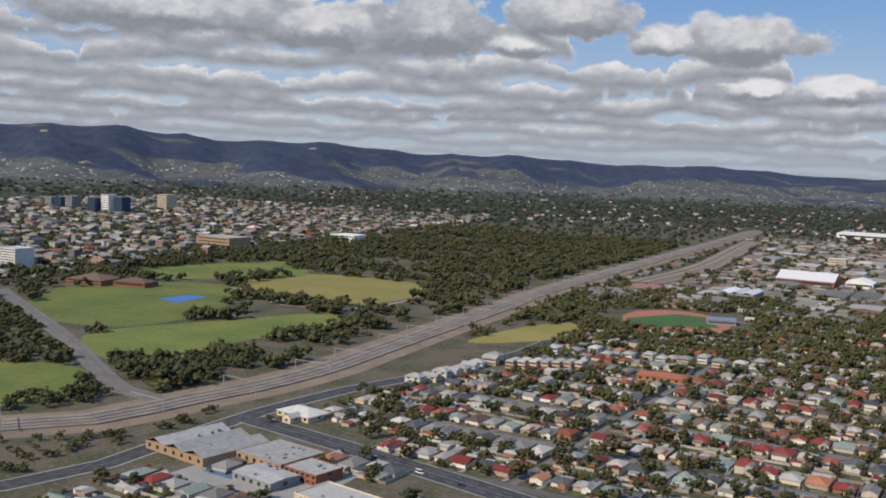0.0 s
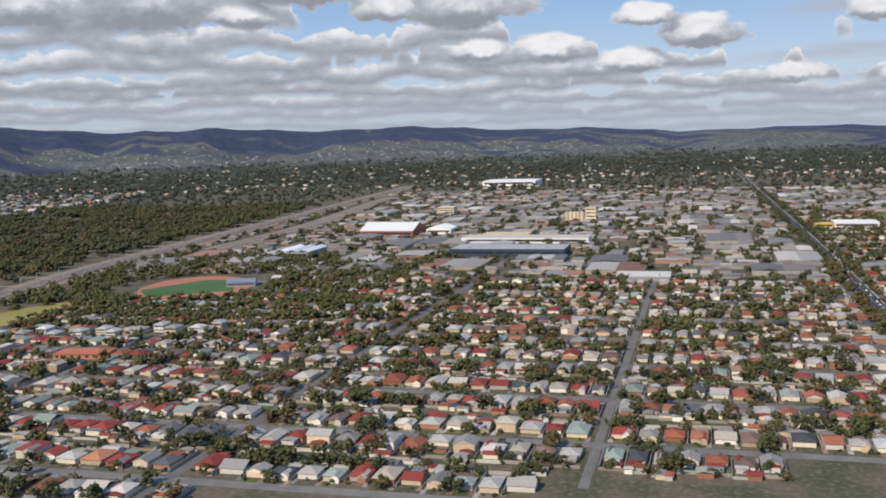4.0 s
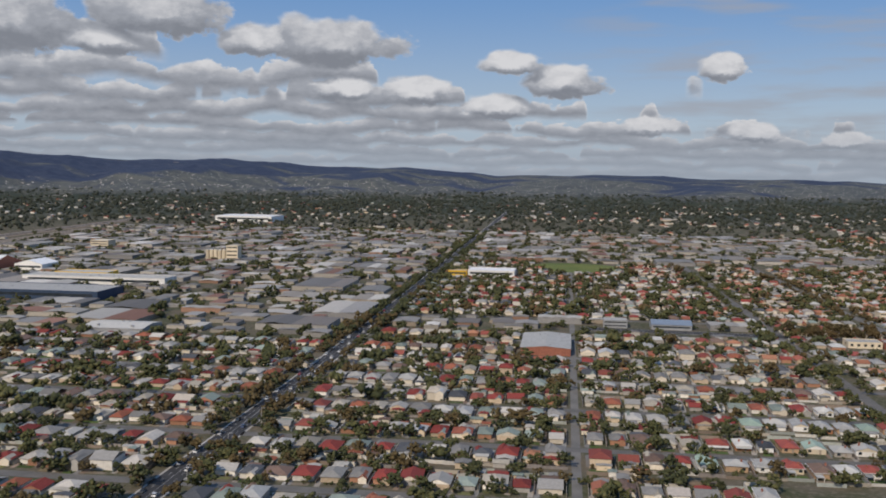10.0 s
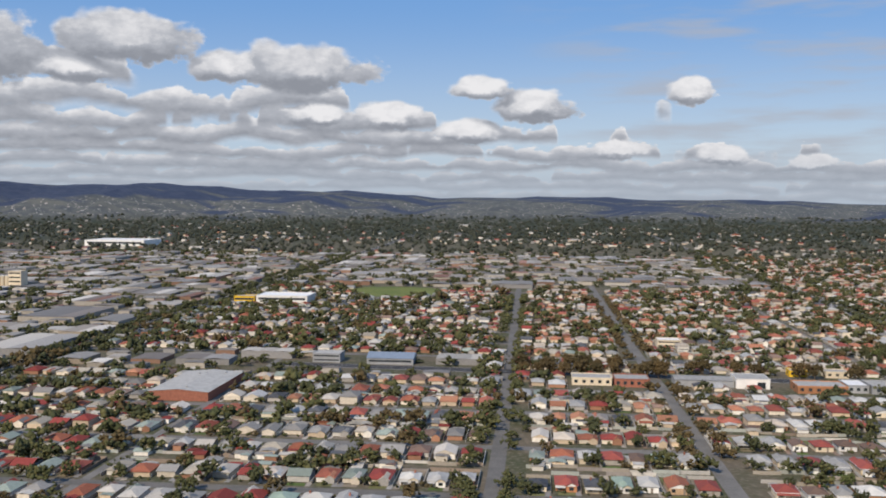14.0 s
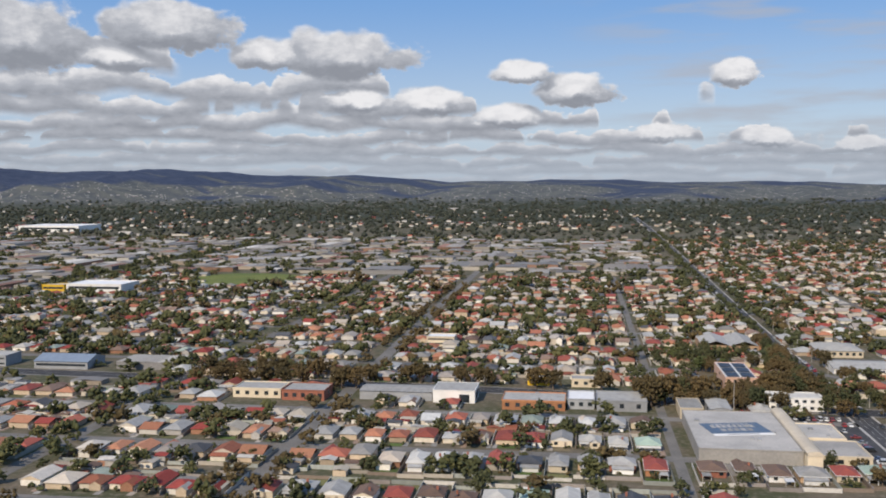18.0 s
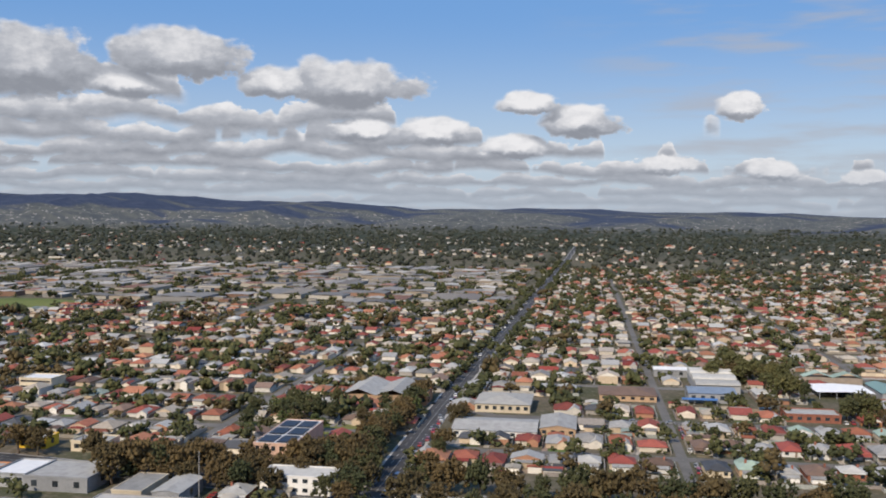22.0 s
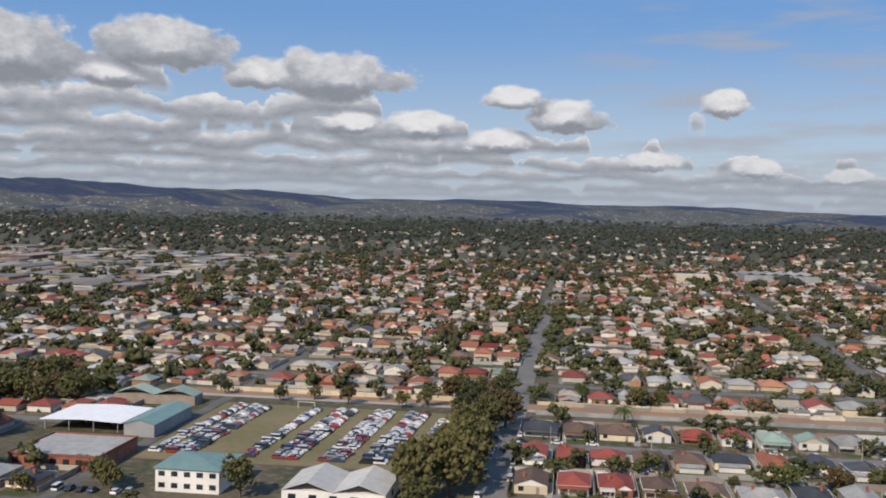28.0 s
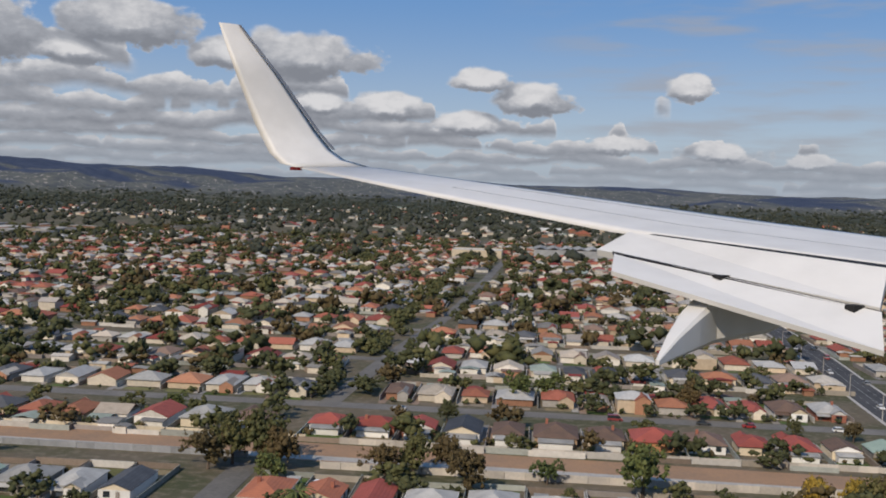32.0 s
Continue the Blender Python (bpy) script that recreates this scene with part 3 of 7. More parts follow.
main_road([(300, 712), (405, 706), (500, 700), (604, 683), (700, 675), (800, 668)], 4.2, "asphalt cross street lined with autumn trees", "asphalt", 0.07)
main_road([(817, 700), (817, 862), (820, 1150)], 2.8, "grey suburban street with parked cars", "street", 0.05, False)
main_road([(912, 700), (913, 852)], 2.2, "short grey street ending at the bare strip", "street", 0.05, False)
main_road([(916, 893), (920, 956), (928, 1060), (936, 1300)], 2.0, "grey suburban street", "street", 0.05, False)
main_road([(-18, 200), (-17, 330), (-16, 460), (-14, 640)], 1.7, "grey suburban street under trees", "street", 0.05, False)
main_road([(-420, 30), (-300, 110), (-232, 168), (-228, 226), (-230, 270), (-226, 321), (-216, 363), (-206, 440), (-214, 520)], 4.0, "asphalt road beside the railway", "asphalt", 0.06)
main_road([(-226, 262), (-173, 254), (-113, 243), (-60, 232), (40, 212)], 5.0, "wide asphalt road with lane lines", "asphalt", 0.09)

RAIL = fine_line([(-420, 120), (-283, 204), (-261, 270), (-255, 335), (-264, 414), (-284, 583), (-300, 715), (-337, 1262), (-370, 1700)], 18.0)
MAIN.append(([tuple(p) for p in RAIL], 17.0))
ribbon("rail_bed", RAIL, 15.0, 0.02, M["dirt"], "bare brown earth beside the tracks", "ground")
ribbon("ballast", RAIL, 7.5, 0.05, M["gravel"], "grey-brown ballast bed of the railway", "railway", 1.0, 0.5)
for k, off in enumerate((-3.4, 0.2, 4.4)):
    for side in (-0.42, 0.42):
        ribbon("rail", RAIL, 0.06, 0.56, M["steel"], "worn steel rail on the ballast", "rail", off + side, 0.1)
YARD = fine_line([(-262, 790), (-262, 974), (-294, 1256), (-312, 1420)], 20.0)
MAIN.append(([tuple(p) for p in YARD], 15.0))
ribbon("goods_yard", YARD, 14.0, 0.035, M["yard"], "pale bare earth of the goods yard beside the railway", "ground")
for off in (-8.0, -3.0, 6.0):
    ribbon("siding", YARD, 1.0, 0.06, M["gravel"], "weedy ballast of a siding", "railway", off, 0.15)
    for side in (-0.42, 0.42):
        ribbon("rail", YARD, 0.06, 0.22, M["steel"], "rusty steel rail of a siding", "rail", off + side, 0.1)
BRANCH = fine_line([(-560, 404), (-403, 325), (-330, 284), (-292, 264), (-268, 262)], 15.0)
MAIN.append(([tuple(p) for p in BRANCH], 7.0))
ribbon("branch_bed", BRANCH, 4.6, 0.03, M["street"], "grey ballast of the branch line", "railway", 0.0, 0.35)
for off in (-2.0, -1.2, 1.2, 2.0):
    ribbon("rail", BRANCH, 0.06, 0.4, M["steel"], "worn steel rail on the branch line", "rail", off, 0.1)

CORRIDOR = [(730, 864), (900, 861), (1000, 858), (1200, 856)]
MAIN.append((CORRIDOR, 5.6))
ribbon("corridor", CORRIDOR, 5.0, 0.03, M["path"], "strip of bare red earth between back fences", "ground")
ribbon("track_path", CORRIDOR, 1.2, 0.05, M["concrete"], "pale path along the bare strip", "path", -3.4)

PARKS = {
    "oval": ([(-476, 528), (-484, 623), (-391, 640), (-352, 585), (-368, 496)], "lawn_dry", "yellow-green playing field"),
    "meadow": ([(-397, 337), (-378, 409), (-350, 473), (-312, 430), (-328, 371), (-312, 313), (-345, 300)], "lawn", "wide green park lawn"),
    "north_lawn": ([(-470, 355), (-545, 438), (-515, 508), (-462, 520), (-405, 437), (-400, 361)], "lawn", "green park lawn"),
    "far_lawn": ([(-590, 539), (-563, 680), (-480, 620), (-500, 560), (-539, 520)], "lawn", "green park lawn"),
    "corner_lawn": ([(-380, 263), (-337, 280), (-304, 253), (-309, 218), (-360, 215)], "lawn", "bright green lawn beside the branch line"),
    "strip_lawn": ([(-242, 450), (-238, 520), (-218, 548), (-205, 505), (-222, 462)], "lawn_dry", "pale green strip of grass"),
    "cricket_oval": ([(258, 1034), (278, 1080), (325, 1074), (338, 1040), (318, 1008), (280, 1004)], "lawn", "green oval of a sports ground"),
}
for i, (pts, mat, label) in enumerate(PARKS.values()):
    polygon("lawn", smooth_loop(pts), 0.03 + 0.008 * i, M[mat], label)
polygon("court", [(-462, 445), (-462, 470), (-445, 472), (-441, 440)], 0.11, M["blue"], "blue hard court in the park")
TRACK = (-177, 603)


def oval_points(cx, cy, a, b, turn, n=48):
    c, s = math.cos(turn), math.sin(turn)
    return [(cx + c * a * math.cos(q) - s * b * math.sin(q), cy + s * a * math.cos(q) + c * b * math.sin(q)) for q in (6.2832 * i / n for i in range(n))]


polygon("running_track", oval_points(*TRACK, 33, 46, 0.35), 0.09, M["track_red"], "red athletics track round a green field")
polygon("sports_field", [(-206, 590), (-187, 565), (-147, 594), (-168, 633), (-186, 632)], 0.12, M["field"], "green field inside the red track")
ribbon("park_path", fine_line([(-470, 520), (-430, 505), (-395, 480), (-372, 486), (-340, 500)], 8.0), 1.3, 0.14, M["concrete"], "pale gravel path between the lawns", "path")
ribbon("park_path", fine_line([(-360, 478), (-345, 520), (-352, 590), (-395, 650)], 8.0), 1.2, 0.15, M["concrete"], "pale gravel path round the playing field", "path")
CARPARK = [(748, 798), (748, 852), (806, 851), (810, 800)]
polygon("car_park_grass", CARPARK, 0.03, M["worn_grass"], "worn grass field used as a car park")
polygon("car_park", [(582, 657), (582, 678), (600, 678), (600, 626), (593, 626), (593, 657)], 0.028, M["asphalt"], "asphalt car park beside the factory")
polygon("memorial_lawn", [(576, 738), (574, 760), (590, 764), (595.5, 750), (592, 736)], 0.026, M["lawn"], "shaded green lawn under autumn trees")
polygon("school_yard", [(-205, 200), (-203, 240), (-160, 243), (-158, 205)], 0.042, M["concrete"], "paved yard round the low buildings")


# ---- where things may stand ----
def seg_distance(px, py, line):
    best = np.full(px.shape, 1e9)
    for (x0, y0), (x1, y1) in zip(line[:-1], line[1:]):
        dx, dy = x1 - x0, y1 - y0
        t = np.clip(((px - x0) * dx + (py - y0) * dy) / (dx * dx + dy * dy + 1e-9), 0, 1)
        best = np.minimum(best, np.hypot(px - x0 - t * dx, py - y0 - t * dy))
    return best


def inside(px, py, poly):
    r = np.zeros(px.shape, bool)
    for (x0, y0), (x1, y1) in zip(poly, poly[1:] + poly[:1]):
        r ^= ((y0 > py) != (y1 > py)) & (px < (x1 - x0) * (py - y0) / (y1 - y0 + 1e-9) + x0)
    return r


TAKEN = []        # footprints of the larger buildings: x0, x1, y0, y1


def clear_of_roads(px, py, gap):
    ok = np.ones(px.shape, bool)
    for line, half in MAIN:
        ok &= seg_distance(px, py, line) > half + gap
    return ok


def clear_of_parks(px, py):
    ok = np.ones(px.shape, bool)
    for pts, _, _ in PARKS.values():
        ok &= ~inside(px, py, pts)
    ok &= np.hypot(px - TRACK[0], py - TRACK[1]) > 50
    ok &= ~inside(px, py, [(744, 772), (744, 855), (812, 855), (814, 772)])
    return ok


def clear_of_buildings(px, py, gap):
    ok = np.ones(px.shape, bool)
    for x0, x1, y0, y1 in TAKEN:
        ok &= ~((px > x0 - gap) & (px < x1 + gap) & (py > y0 - gap) & (py < y1 + gap))
    return ok


def rail_x(y):
    return np.interp(y, [120, 204, 270, 335, 414, 583, 715, 1262, 1700], [-420, -283, -261, -255, -264, -284, -300, -337, -370])


def in_town(px, py):
    """Suburban lots: west of the railway, south of the near edge, within the wedge that the flight looks into."""
    ok = px > rail_x(py) + 38
    ok &= px < 1090 + 0.40 * (py - 760)
    return ok


def industrial(px, py):
    a = (px > rail_x(py) + 20) & (px < 190) & (py > 655) & (py < 1500)
    b = (px >= 190) & (px < 600) & (py > 1085) & (py < 1520)
    c = (px >= 200) & (px < 390) & (py > 690) & (py < 740)
    return a | b | c


# ---- larger buildings ----
def building(x0, x1, y0, y1, h, wall, roof, label, form="flat", cols=0, rows=1, turn=0.0, group="", vents=0, rise=None, name="building", parapet=0.35):
    """A building with a wall shell, its own roof, single windows on the north front and the ends, and roof vents."""
    cx, cy = (x0 + x1) / 2, (y0 + y1) / 2
    w, d = (x1 - x0) / 2, (y1 - y0) / 2
    TAKEN.append((x0, x1, y0, y1))
    top = empty(name, pose(cx, cy, 0, 0, 0, turn), label, "building", group)
    s = Shape().box(-w, w, -d, d, -0.2, h)
    if form in ("gable", "twin", "saw"):
        along = "x" if w > d else "y"
    s.make("wall", M[wall], top)
    r = Shape()
    rise = rise if rise is not None else 0.14 * min(2 * w, 2 * d)
    if form == "flat":
        r.box(-w + 0.1, w - 0.1, -d + 0.1, d - 0.1, h - 0.12, h + 0.05)
        v, o = [], 0.1
        for e, z in ((o, h - 0.1), (o, h + parapet), (-o, h + parapet), (-o, h - 0.1)):
            v += [(-w - e, -d - e, z), (w + e, -d - e, z), (w + e, d + e, z), (-w - e, d + e, z)]
        solid("parapet", v, [(4 * a + i, 4 * a + (i + 1) % 4, 4 * (a + 1) + (i + 1) % 4, 4 * (a + 1) + i) for a in range(3) for i in range(4)], M[wall], top)
    elif form == "hip":
        r.hip(-w - 0.35, w + 0.35, -d - 0.35, d + 0.35, h + 0.004, rise)
    elif form == "gable":
        ends = []
        if along == "y":
            r.gable(-w - 0.25, w + 0.25, -d - 0.2, d + 0.2, h + 0.004, rise)
            for y in (-d, d - 0.1):
                ends.append(Shape().add([(-w, y, h), (w, y, h), (0, y, h + rise), (-w, y + 0.1, h), (w, y + 0.1, h), (0, y + 0.1, h + rise)], [(0, 1, 2), (5, 4, 3), (0, 3, 4, 1), (1, 4, 5, 2), (2, 5, 3, 0)]))
        else:
            r.gable(-w - 0.2, w + 0.2, -d - 0.25, d + 0.25, h + 0.004, rise, along="x")
            for x in (-w, w - 0.1):
                ends.append(Shape().add([(x, -d, h), (x, d, h), (x, 0, h + rise), (x + 0.1, -d, h), (x + 0.1, d, h), (x + 0.1, 0, h + rise)], [(2, 1, 0), (3, 4, 5), (1, 4, 3, 0), (2, 5, 4, 1), (0, 3, 5, 2)]))
        for g in ends:
            g.make("gable_wall", M[wall], top)
    elif form == "twin":
        k = max(2, int(round(2 * w / 9.0)))
        for i in range(k):
            a, b = -w + 2 * w * i / k, -w + 2 * w * (i + 1) / k
            if i:
                r.make("roof", M[roof], top)
                r = Shape()
            r.gable(a, b - 0.01, -d - 0.2, d + 0.2, h + 0.004, 0.17 * (b - a))
    elif form in ("barrel", "steps"):                       # one vault along y, or several lower ones along x, each a step up
        k = 1 if form == "barrel" else max(2, int(round(2 * d / 9.0)))
        for i in range(k):
            if i:
                r.make("roof", M[roof], top)
                r = Shape()
            a, b = (-w, w) if form == "barrel" else (-d + 2 * d * i / k, -d + 2 * d * (i + 1) / k - 0.01)
            lift = h + 0.004 + (0.0 if form == "barrel" else 0.5 * i)
            v, n = [], 9
            for e in (-1, 1):
                for j in range(n):
                    q = math.pi * j / (n - 1)
                    u, z = (a + b) / 2 - (b - a) / 2 * math.cos(q), lift + rise * math.sin(q)
                    v.append((u, e * (d + 0.15), z) if form == "barrel" else (e * (w + 0.15), u, z))
                v.append(((b if form == "barrel" else e * (w + 0.15)), (e * (d + 0.15) if form == "barrel" else b), h - 0.3))
                v.append(((a if form == "barrel" else e * (w + 0.15)), (e * (d + 0.15) if form == "barrel" else a), h - 0.3))
            m = n + 2
            side = [(j, (j + 1) % m, m + (j + 1) % m, m + j) for j in range(m)]
            caps = [tuple(range(m - 1, -1, -1)), tuple(range(m, 2 * m))]
            if form == "steps":
                side, caps = [q[::-1] for q in side], [q[::-1] for q in caps]
            r.add(v, side + caps)
    elif form == "saw":
        k = max(2, int(round(2 * d / 6.0)))
        for i in range(k):
            a, b = -d + 2 * d * i / k, -d + 2 * d * (i + 1) / k - 0.01
            r.add([(-w, a, h), (w, a, h), (w, b, h), (-w, b, h), (-w, a, h + 0.25), (w, a, h + 0.25), (w, b, h + 1.3), (-w, b, h + 1.3)], BOX)
    r.make("roof", M[roof], top)
    if cols and (rows > 2 or y0 > near_edge(cx) + 200):       # far off: one band of glass for each storey
        fh = h / rows
        for k in range(rows):
            Shape().box(-w * 0.92, w * 0.92, -d - 0.05, -d + 0.05, k * fh + fh * 0.42, k * fh + fh * 0.74).make("window_band", M["glass"], top)
    elif cols:
        fh = h / rows
        for k in range(rows):
            for i in range(cols):
                x = -w + 2 * w * (i + 0.5) / cols
                ww = min(0.62, 0.5 * w / cols)
                Shape().box(x - ww, x + ww, -d - 0.05, -d + 0.05, k * fh + fh * 0.35, k * fh + fh * 0.78).make("window", M["glass"], top)
            for sx in (-1, 1):
                Shape().box(sx * w - 0.05, sx * w + 0.05, -0.7, 0.7, k * fh + fh * 0.35, k * fh + fh * 0.78).make("window", M["glass"], top)
    for i in range(vents):
        x, y = random.uniform(-w * 0.8, w * 0.8), random.uniform(-d * 0.8, d * 0.8)
        a = random.uniform(0.3, 0.6)
        Shape().box(x - a, x + a, y - a, y + a, h, h + 0.45 + (rise * 0.8 if form in ("gable", "hip") else 0.6 if form == "twin" else 0)).make("roof_vent", M["grey_wall"], top)
    return top


def landmarks():
    B = building
    # beside the railway
    B(-227, -199, 214, 240, 2.6, "brick_tan", "roof_grey", "low brick school hall with a wide grey sheet roof", "twin", 7, 1, -8, vents=7)
    B(-198, -178, 223, 241, 2.5, "brick_tan", "roof_grey", "low brick school block with a grey flat roof", "flat", 6, 1, -8, vents=9, parapet=0.12)
    B(-186, -170, 208, 219, 2.4, "grey_wall", "roof_grey", "small grey school wing with a low sheet roof", "gable", 5, 1, -8, vents=3, rise=0.5)
    B(-176, -163, 219, 230, 3.2, "brick_red", "roof_grey", "red brick school wing with a flat roof", "flat", 6, 2, -8, vents=3, parapet=0.15)
    polygon("court", [(-199, 210), (-200, 222), (-188, 221), (-187, 209)], 0.06, M["court"], "pale blue ball court in the school yard")
    B(-160, -138, 203, 216, 2.6, "cream", "roof_pale", "low white-roofed workshop on the main road", "flat", 4, 1, -8, vents=3)
    B(-222, -206, 271, 282, 1.9, "cream", "roof_pale", "old cream hall with a pale hipped roof", "hip", 5, 1, -8, rise=1.6)
    B(-215, -211, 266, 271.5, 1.8, "cream", "roof_pale", "small gabled porch of the old hall", "gable", 1, 1, -8, rise=1.2)
    for i in range(9):
        y = 346 + i * 8
        k = random.uniform(-1.5, 1.5)
        B(-214 + i * 0.6 + k, -207 + i * 0.6 + k, y, y + random.uniform(4.6, 6.0), random.choice((3.0, 3.3, 2.2)), ("white", "cream", "white")[i % 3], "roof_grey", "two-storey pale townhouse with a grey roof", ("hip", "gable")[i % 2], 2, 2, 4, "pale townhouses in a row", rise=1.3)
    for i in range(7):
        x = -196 + i * 4.4
        B(x, x + 4.0, 402 + i * 3.0, 410 + i * 3.0, 3.4, "salmon", "roof_pale", "pale salmon flat with a vaulted roof", "barrel", 2, 2, 0, "pale flats in a row", rise=0.7)
    for i in range(12):
        x = -196 + i * 8.5
        B(x, x + random.uniform(4.6, 6.6), 448 + (i % 3) * 4 + i * 2.5, 455 + (i % 3) * 4 + i * 2.5, random.choice((2.2, 3.2, 3.2)), ("white", "cream")[i % 2], "roof_grey" if i % 2 else "roof_pale", "two-storey white townhouse with a hipped roof", "hip", 2, 2, 0, "white townhouses by the sports ground", rise=1.2)
    B(-140, -118, 420, 431, 2.2, "brick_orange", "roof_orange", "long orange brick block with a tiled roof", "hip", 7, 1, 10, rise=1.3)
    B(-160, -143, 607, 618, 2.6, "grey_wall", "roof_blue", "low grandstand with a blue-grey roof beside the track", "gable", 4, 1, 20)
    B(-186, -160, 735, 772, 5.0, "grey_wall", "roof_white", "pale-roofed depot beside the rail yard", "twin", 6, 1, vents=3)
    B(-174, -126, 884, 926, 5.0, "brick_red", "roof_white", "brick warehouse with a wide white roof", "gable", 8, 1, vents=3)
    B(-120, -98, 905, 930, 4.5, "white", "roof_white", "white warehouse with a white roof", "gable", 4, 1)
    B(-168, -150, 1120, 1136, 7.0, "cream", "roof_pale", "cream three-storey office block with a flat roof", "flat", 6, 3)
    B(-60, 22, 752, 786, 5.2, "blue_wall", "roof_grey", "long dark blue superstore with a grey roof", "flat", 12, 1, vents=10)
    B(-70, 30, 830, 850, 5.0, "white", "roof_pale", "long white shopping centre with a pale roof", "flat", 14, 1, vents=8)
    B(-58, -20, 851, 868, 5.5, "yellow", "roof_pale", "shopping centre wing with a yellow front", "flat", 6, 1)
    B(67, 97, 645, 668, 2.8, "grey_wall", "roof_pale", "grey shed with a low pitched pale roof", "gable", 0, 1, rise=1.2, vents=4)
    B(-238, -150, 1655, 1720, 8.0, "white", "roof_white", "very long white warehouse with a flat roof", "flat", 10, 1)
    B(5, 15, 1019, 1029, 13.0, "cream", "roof_pale", "tall cream concrete mill tower", "flat", 2, 4)
    B(273.5, 295, 632, 672, 3.2, "brick_red", "roof_grey", "red brick warehouse with a wide low grey roof", "gable", 0, 1, vents=4, rise=0.9)
    B(204, 218, 950, 960, 4.0, "yellow", "roof_pale", "bright yellow hardware store with a flat roof", "flat", 4, 1)
    B(219, 254, 951, 975, 4.5, "white", "roof_white", "long white warehouse beside the yellow store", "flat", 8, 1)
    B(336, 356, 716, 729, 2.6, "grey_wall", "roof_blue", "low shop with a blue-grey roof", "gable", 6, 1)
    B(312, 324, 718, 728, 3.6, "grey_wall", "roof_grey", "grey two-storey office block", "flat", 5, 2)
    # along the cross street
    box = B(483.5, 496, 680.5, 692.5, 3.7, "white", "roof_grey", "white box-like showroom with a dark panel for its deep square porch", "flat", 0, 1, parapet=0.15)
    # flat dark panel painted for the shade of the porch; the wall behind is solid
    Shape().box(1.6, 4.6, -6.08, -5.94, 0.2, 2.6).make("porch_opening", M["glass"], box)
    Shape().box(6.19, 6.32, -4.2, 4.0, 0.5, 2.8).make("window", M["glass"], box)
    B(461, 483, 682, 692, 2.6, "grey_wall", "roof_grey", "low grey sheet-metal workshop", "gable", 0, 1, rise=0.5)
    B(504.5, 522.5, 674, 685.5, 2.6, "brick_orange", "roof_grey", "orange brick warehouse with small windows", "flat", 6, 1, vents=2)
    B(523.2, 530.8, 677, 689, 2.7, "grey_wall", "roof_white", "grey workshop with a white roof", "flat", 3, 1)
    B(531.4, 545.5, 675.5, 688.5, 2.9, "grey_wall", "roof_grey", "grey sheet-metal warehouse on the cross street", "flat", 3, 1)
    B(438, 451, 678, 689, 2.9, "brick_red", "roof_grey", "red brick shop with a grey roof", "flat", 5, 1)
    B(422, 437, 680, 690, 2.7, "cream", "roof_grey", "cream shop with a grey roof", "flat", 5, 1)
    B(554, 577.4, 626, 665, 3.3, "concrete", "concrete", "large pale concrete factory with a flat roof and a painted sign", "flat", 0, 1, vents=5, parapet=0.22)
    B(577.6, 581.0, 623, 667, 3.5, "cream", "cream_roof", "long narrow hall with a cream barrel-vaulted roof", "barrel", 0, 1, rise=0.8)
    B(581.4, 590.5, 641, 656, 2.7, "cream", "concrete", "low cream annexe with a grey flat roof", "flat", 3, 1, vents=4, parapet=0.3)
    B(581.4, 592.5, 626, 640.4, 2.4, "cream", "concrete", "low cream loading hall with a grey flat roof", "flat", 4, 1, vents=2, parapet=0.3)
    B(554, 560.2, 669, 682, 3.0, "cream", "roof_grey", "cream store with a grey sheet roof behind the factory", "flat", 0, 1, parapet=0.15)
    B(562.2, 567.8, 669.5, 682, 2.8, "grey_wall", "roof_grey", "grey store with a low pitched sheet roof", "gable", 2, 1, rise=0.5)
    solar = B(571, 580.5, 704, 730, 5.0, "salmon", "roof_white", "salmon office block with solar panels on its flat roof", "flat", 5, 2, parapet=0.2)
    for i in range(2):
        for j in range(3):
            a, b = -4.1 + i * 4.5, -12.0 + j * 8.2
            Shape().box(a, a + 3.7, b, b + 6.6, 5.2, 5.32).make("solar_panel", M["solar"], solar)
    B(580, 595, 682, 690, 3.8, "white", "roof_pale", "white two-storey office with dark windows", "flat", 7, 2, parapet=0.25)
    B(510, 517, 709, 715, 2.4, "yellow", "roof_grey", "shop with a bright yellow front", "flat", 3, 1)
    B(524, 533, 708, 715, 2.4, "cream", "roof_grey", "cream shop on the cross street", "flat", 3, 1)
    B(573, 594, 779, 803, 2.8, "brick_tan", "roof_grey", "low school building with a grey sheet roof among trees", "twin", 8, 1)
    B(594.4, 599, 780, 792, 3.0, "brick_orange", "roof_grey", "orange brick school wing beside the road", "flat", 2, 1)
    B(614.5, 630.5, 774, 792, 2.5, "cream", "roof_pale", "cream hall with a pale hipped roof", "hip", 7, 1, rise=1.6)
    B(612, 634, 741, 757, 1.9, "white", "roof_grey", "low grey-roofed workshop with a white front", "gable", 9, 1, rise=1.0)
    B(634.6, 644, 746, 763, 2.0, "brick_tan", "roof_grey", "low brick shop with a grey sheet roof", "gable", 4, 1, rise=0.9)
    B(610, 621.6, 664, 676, 2.6, "white", "roof_grey", "low white corner shop with a grey flat roof", "flat", 4, 1, vents=2)
    B(622, 631, 665, 676, 2.7, "cream", "roof_grey", "cream workshop with one broad grey gable", "gable", 4, 1, rise=0.9)
    B(466, 477, 781, 790, 3.6, "cream", "roof_white", "pale cream two-storey house", "flat", 3, 2)
    # school and show ground
    B(671, 694, 849, 857, 2.6, "grey_wall", "roof_white", "long warehouse with a white roof", "gable", 6, 1, rise=0.6)
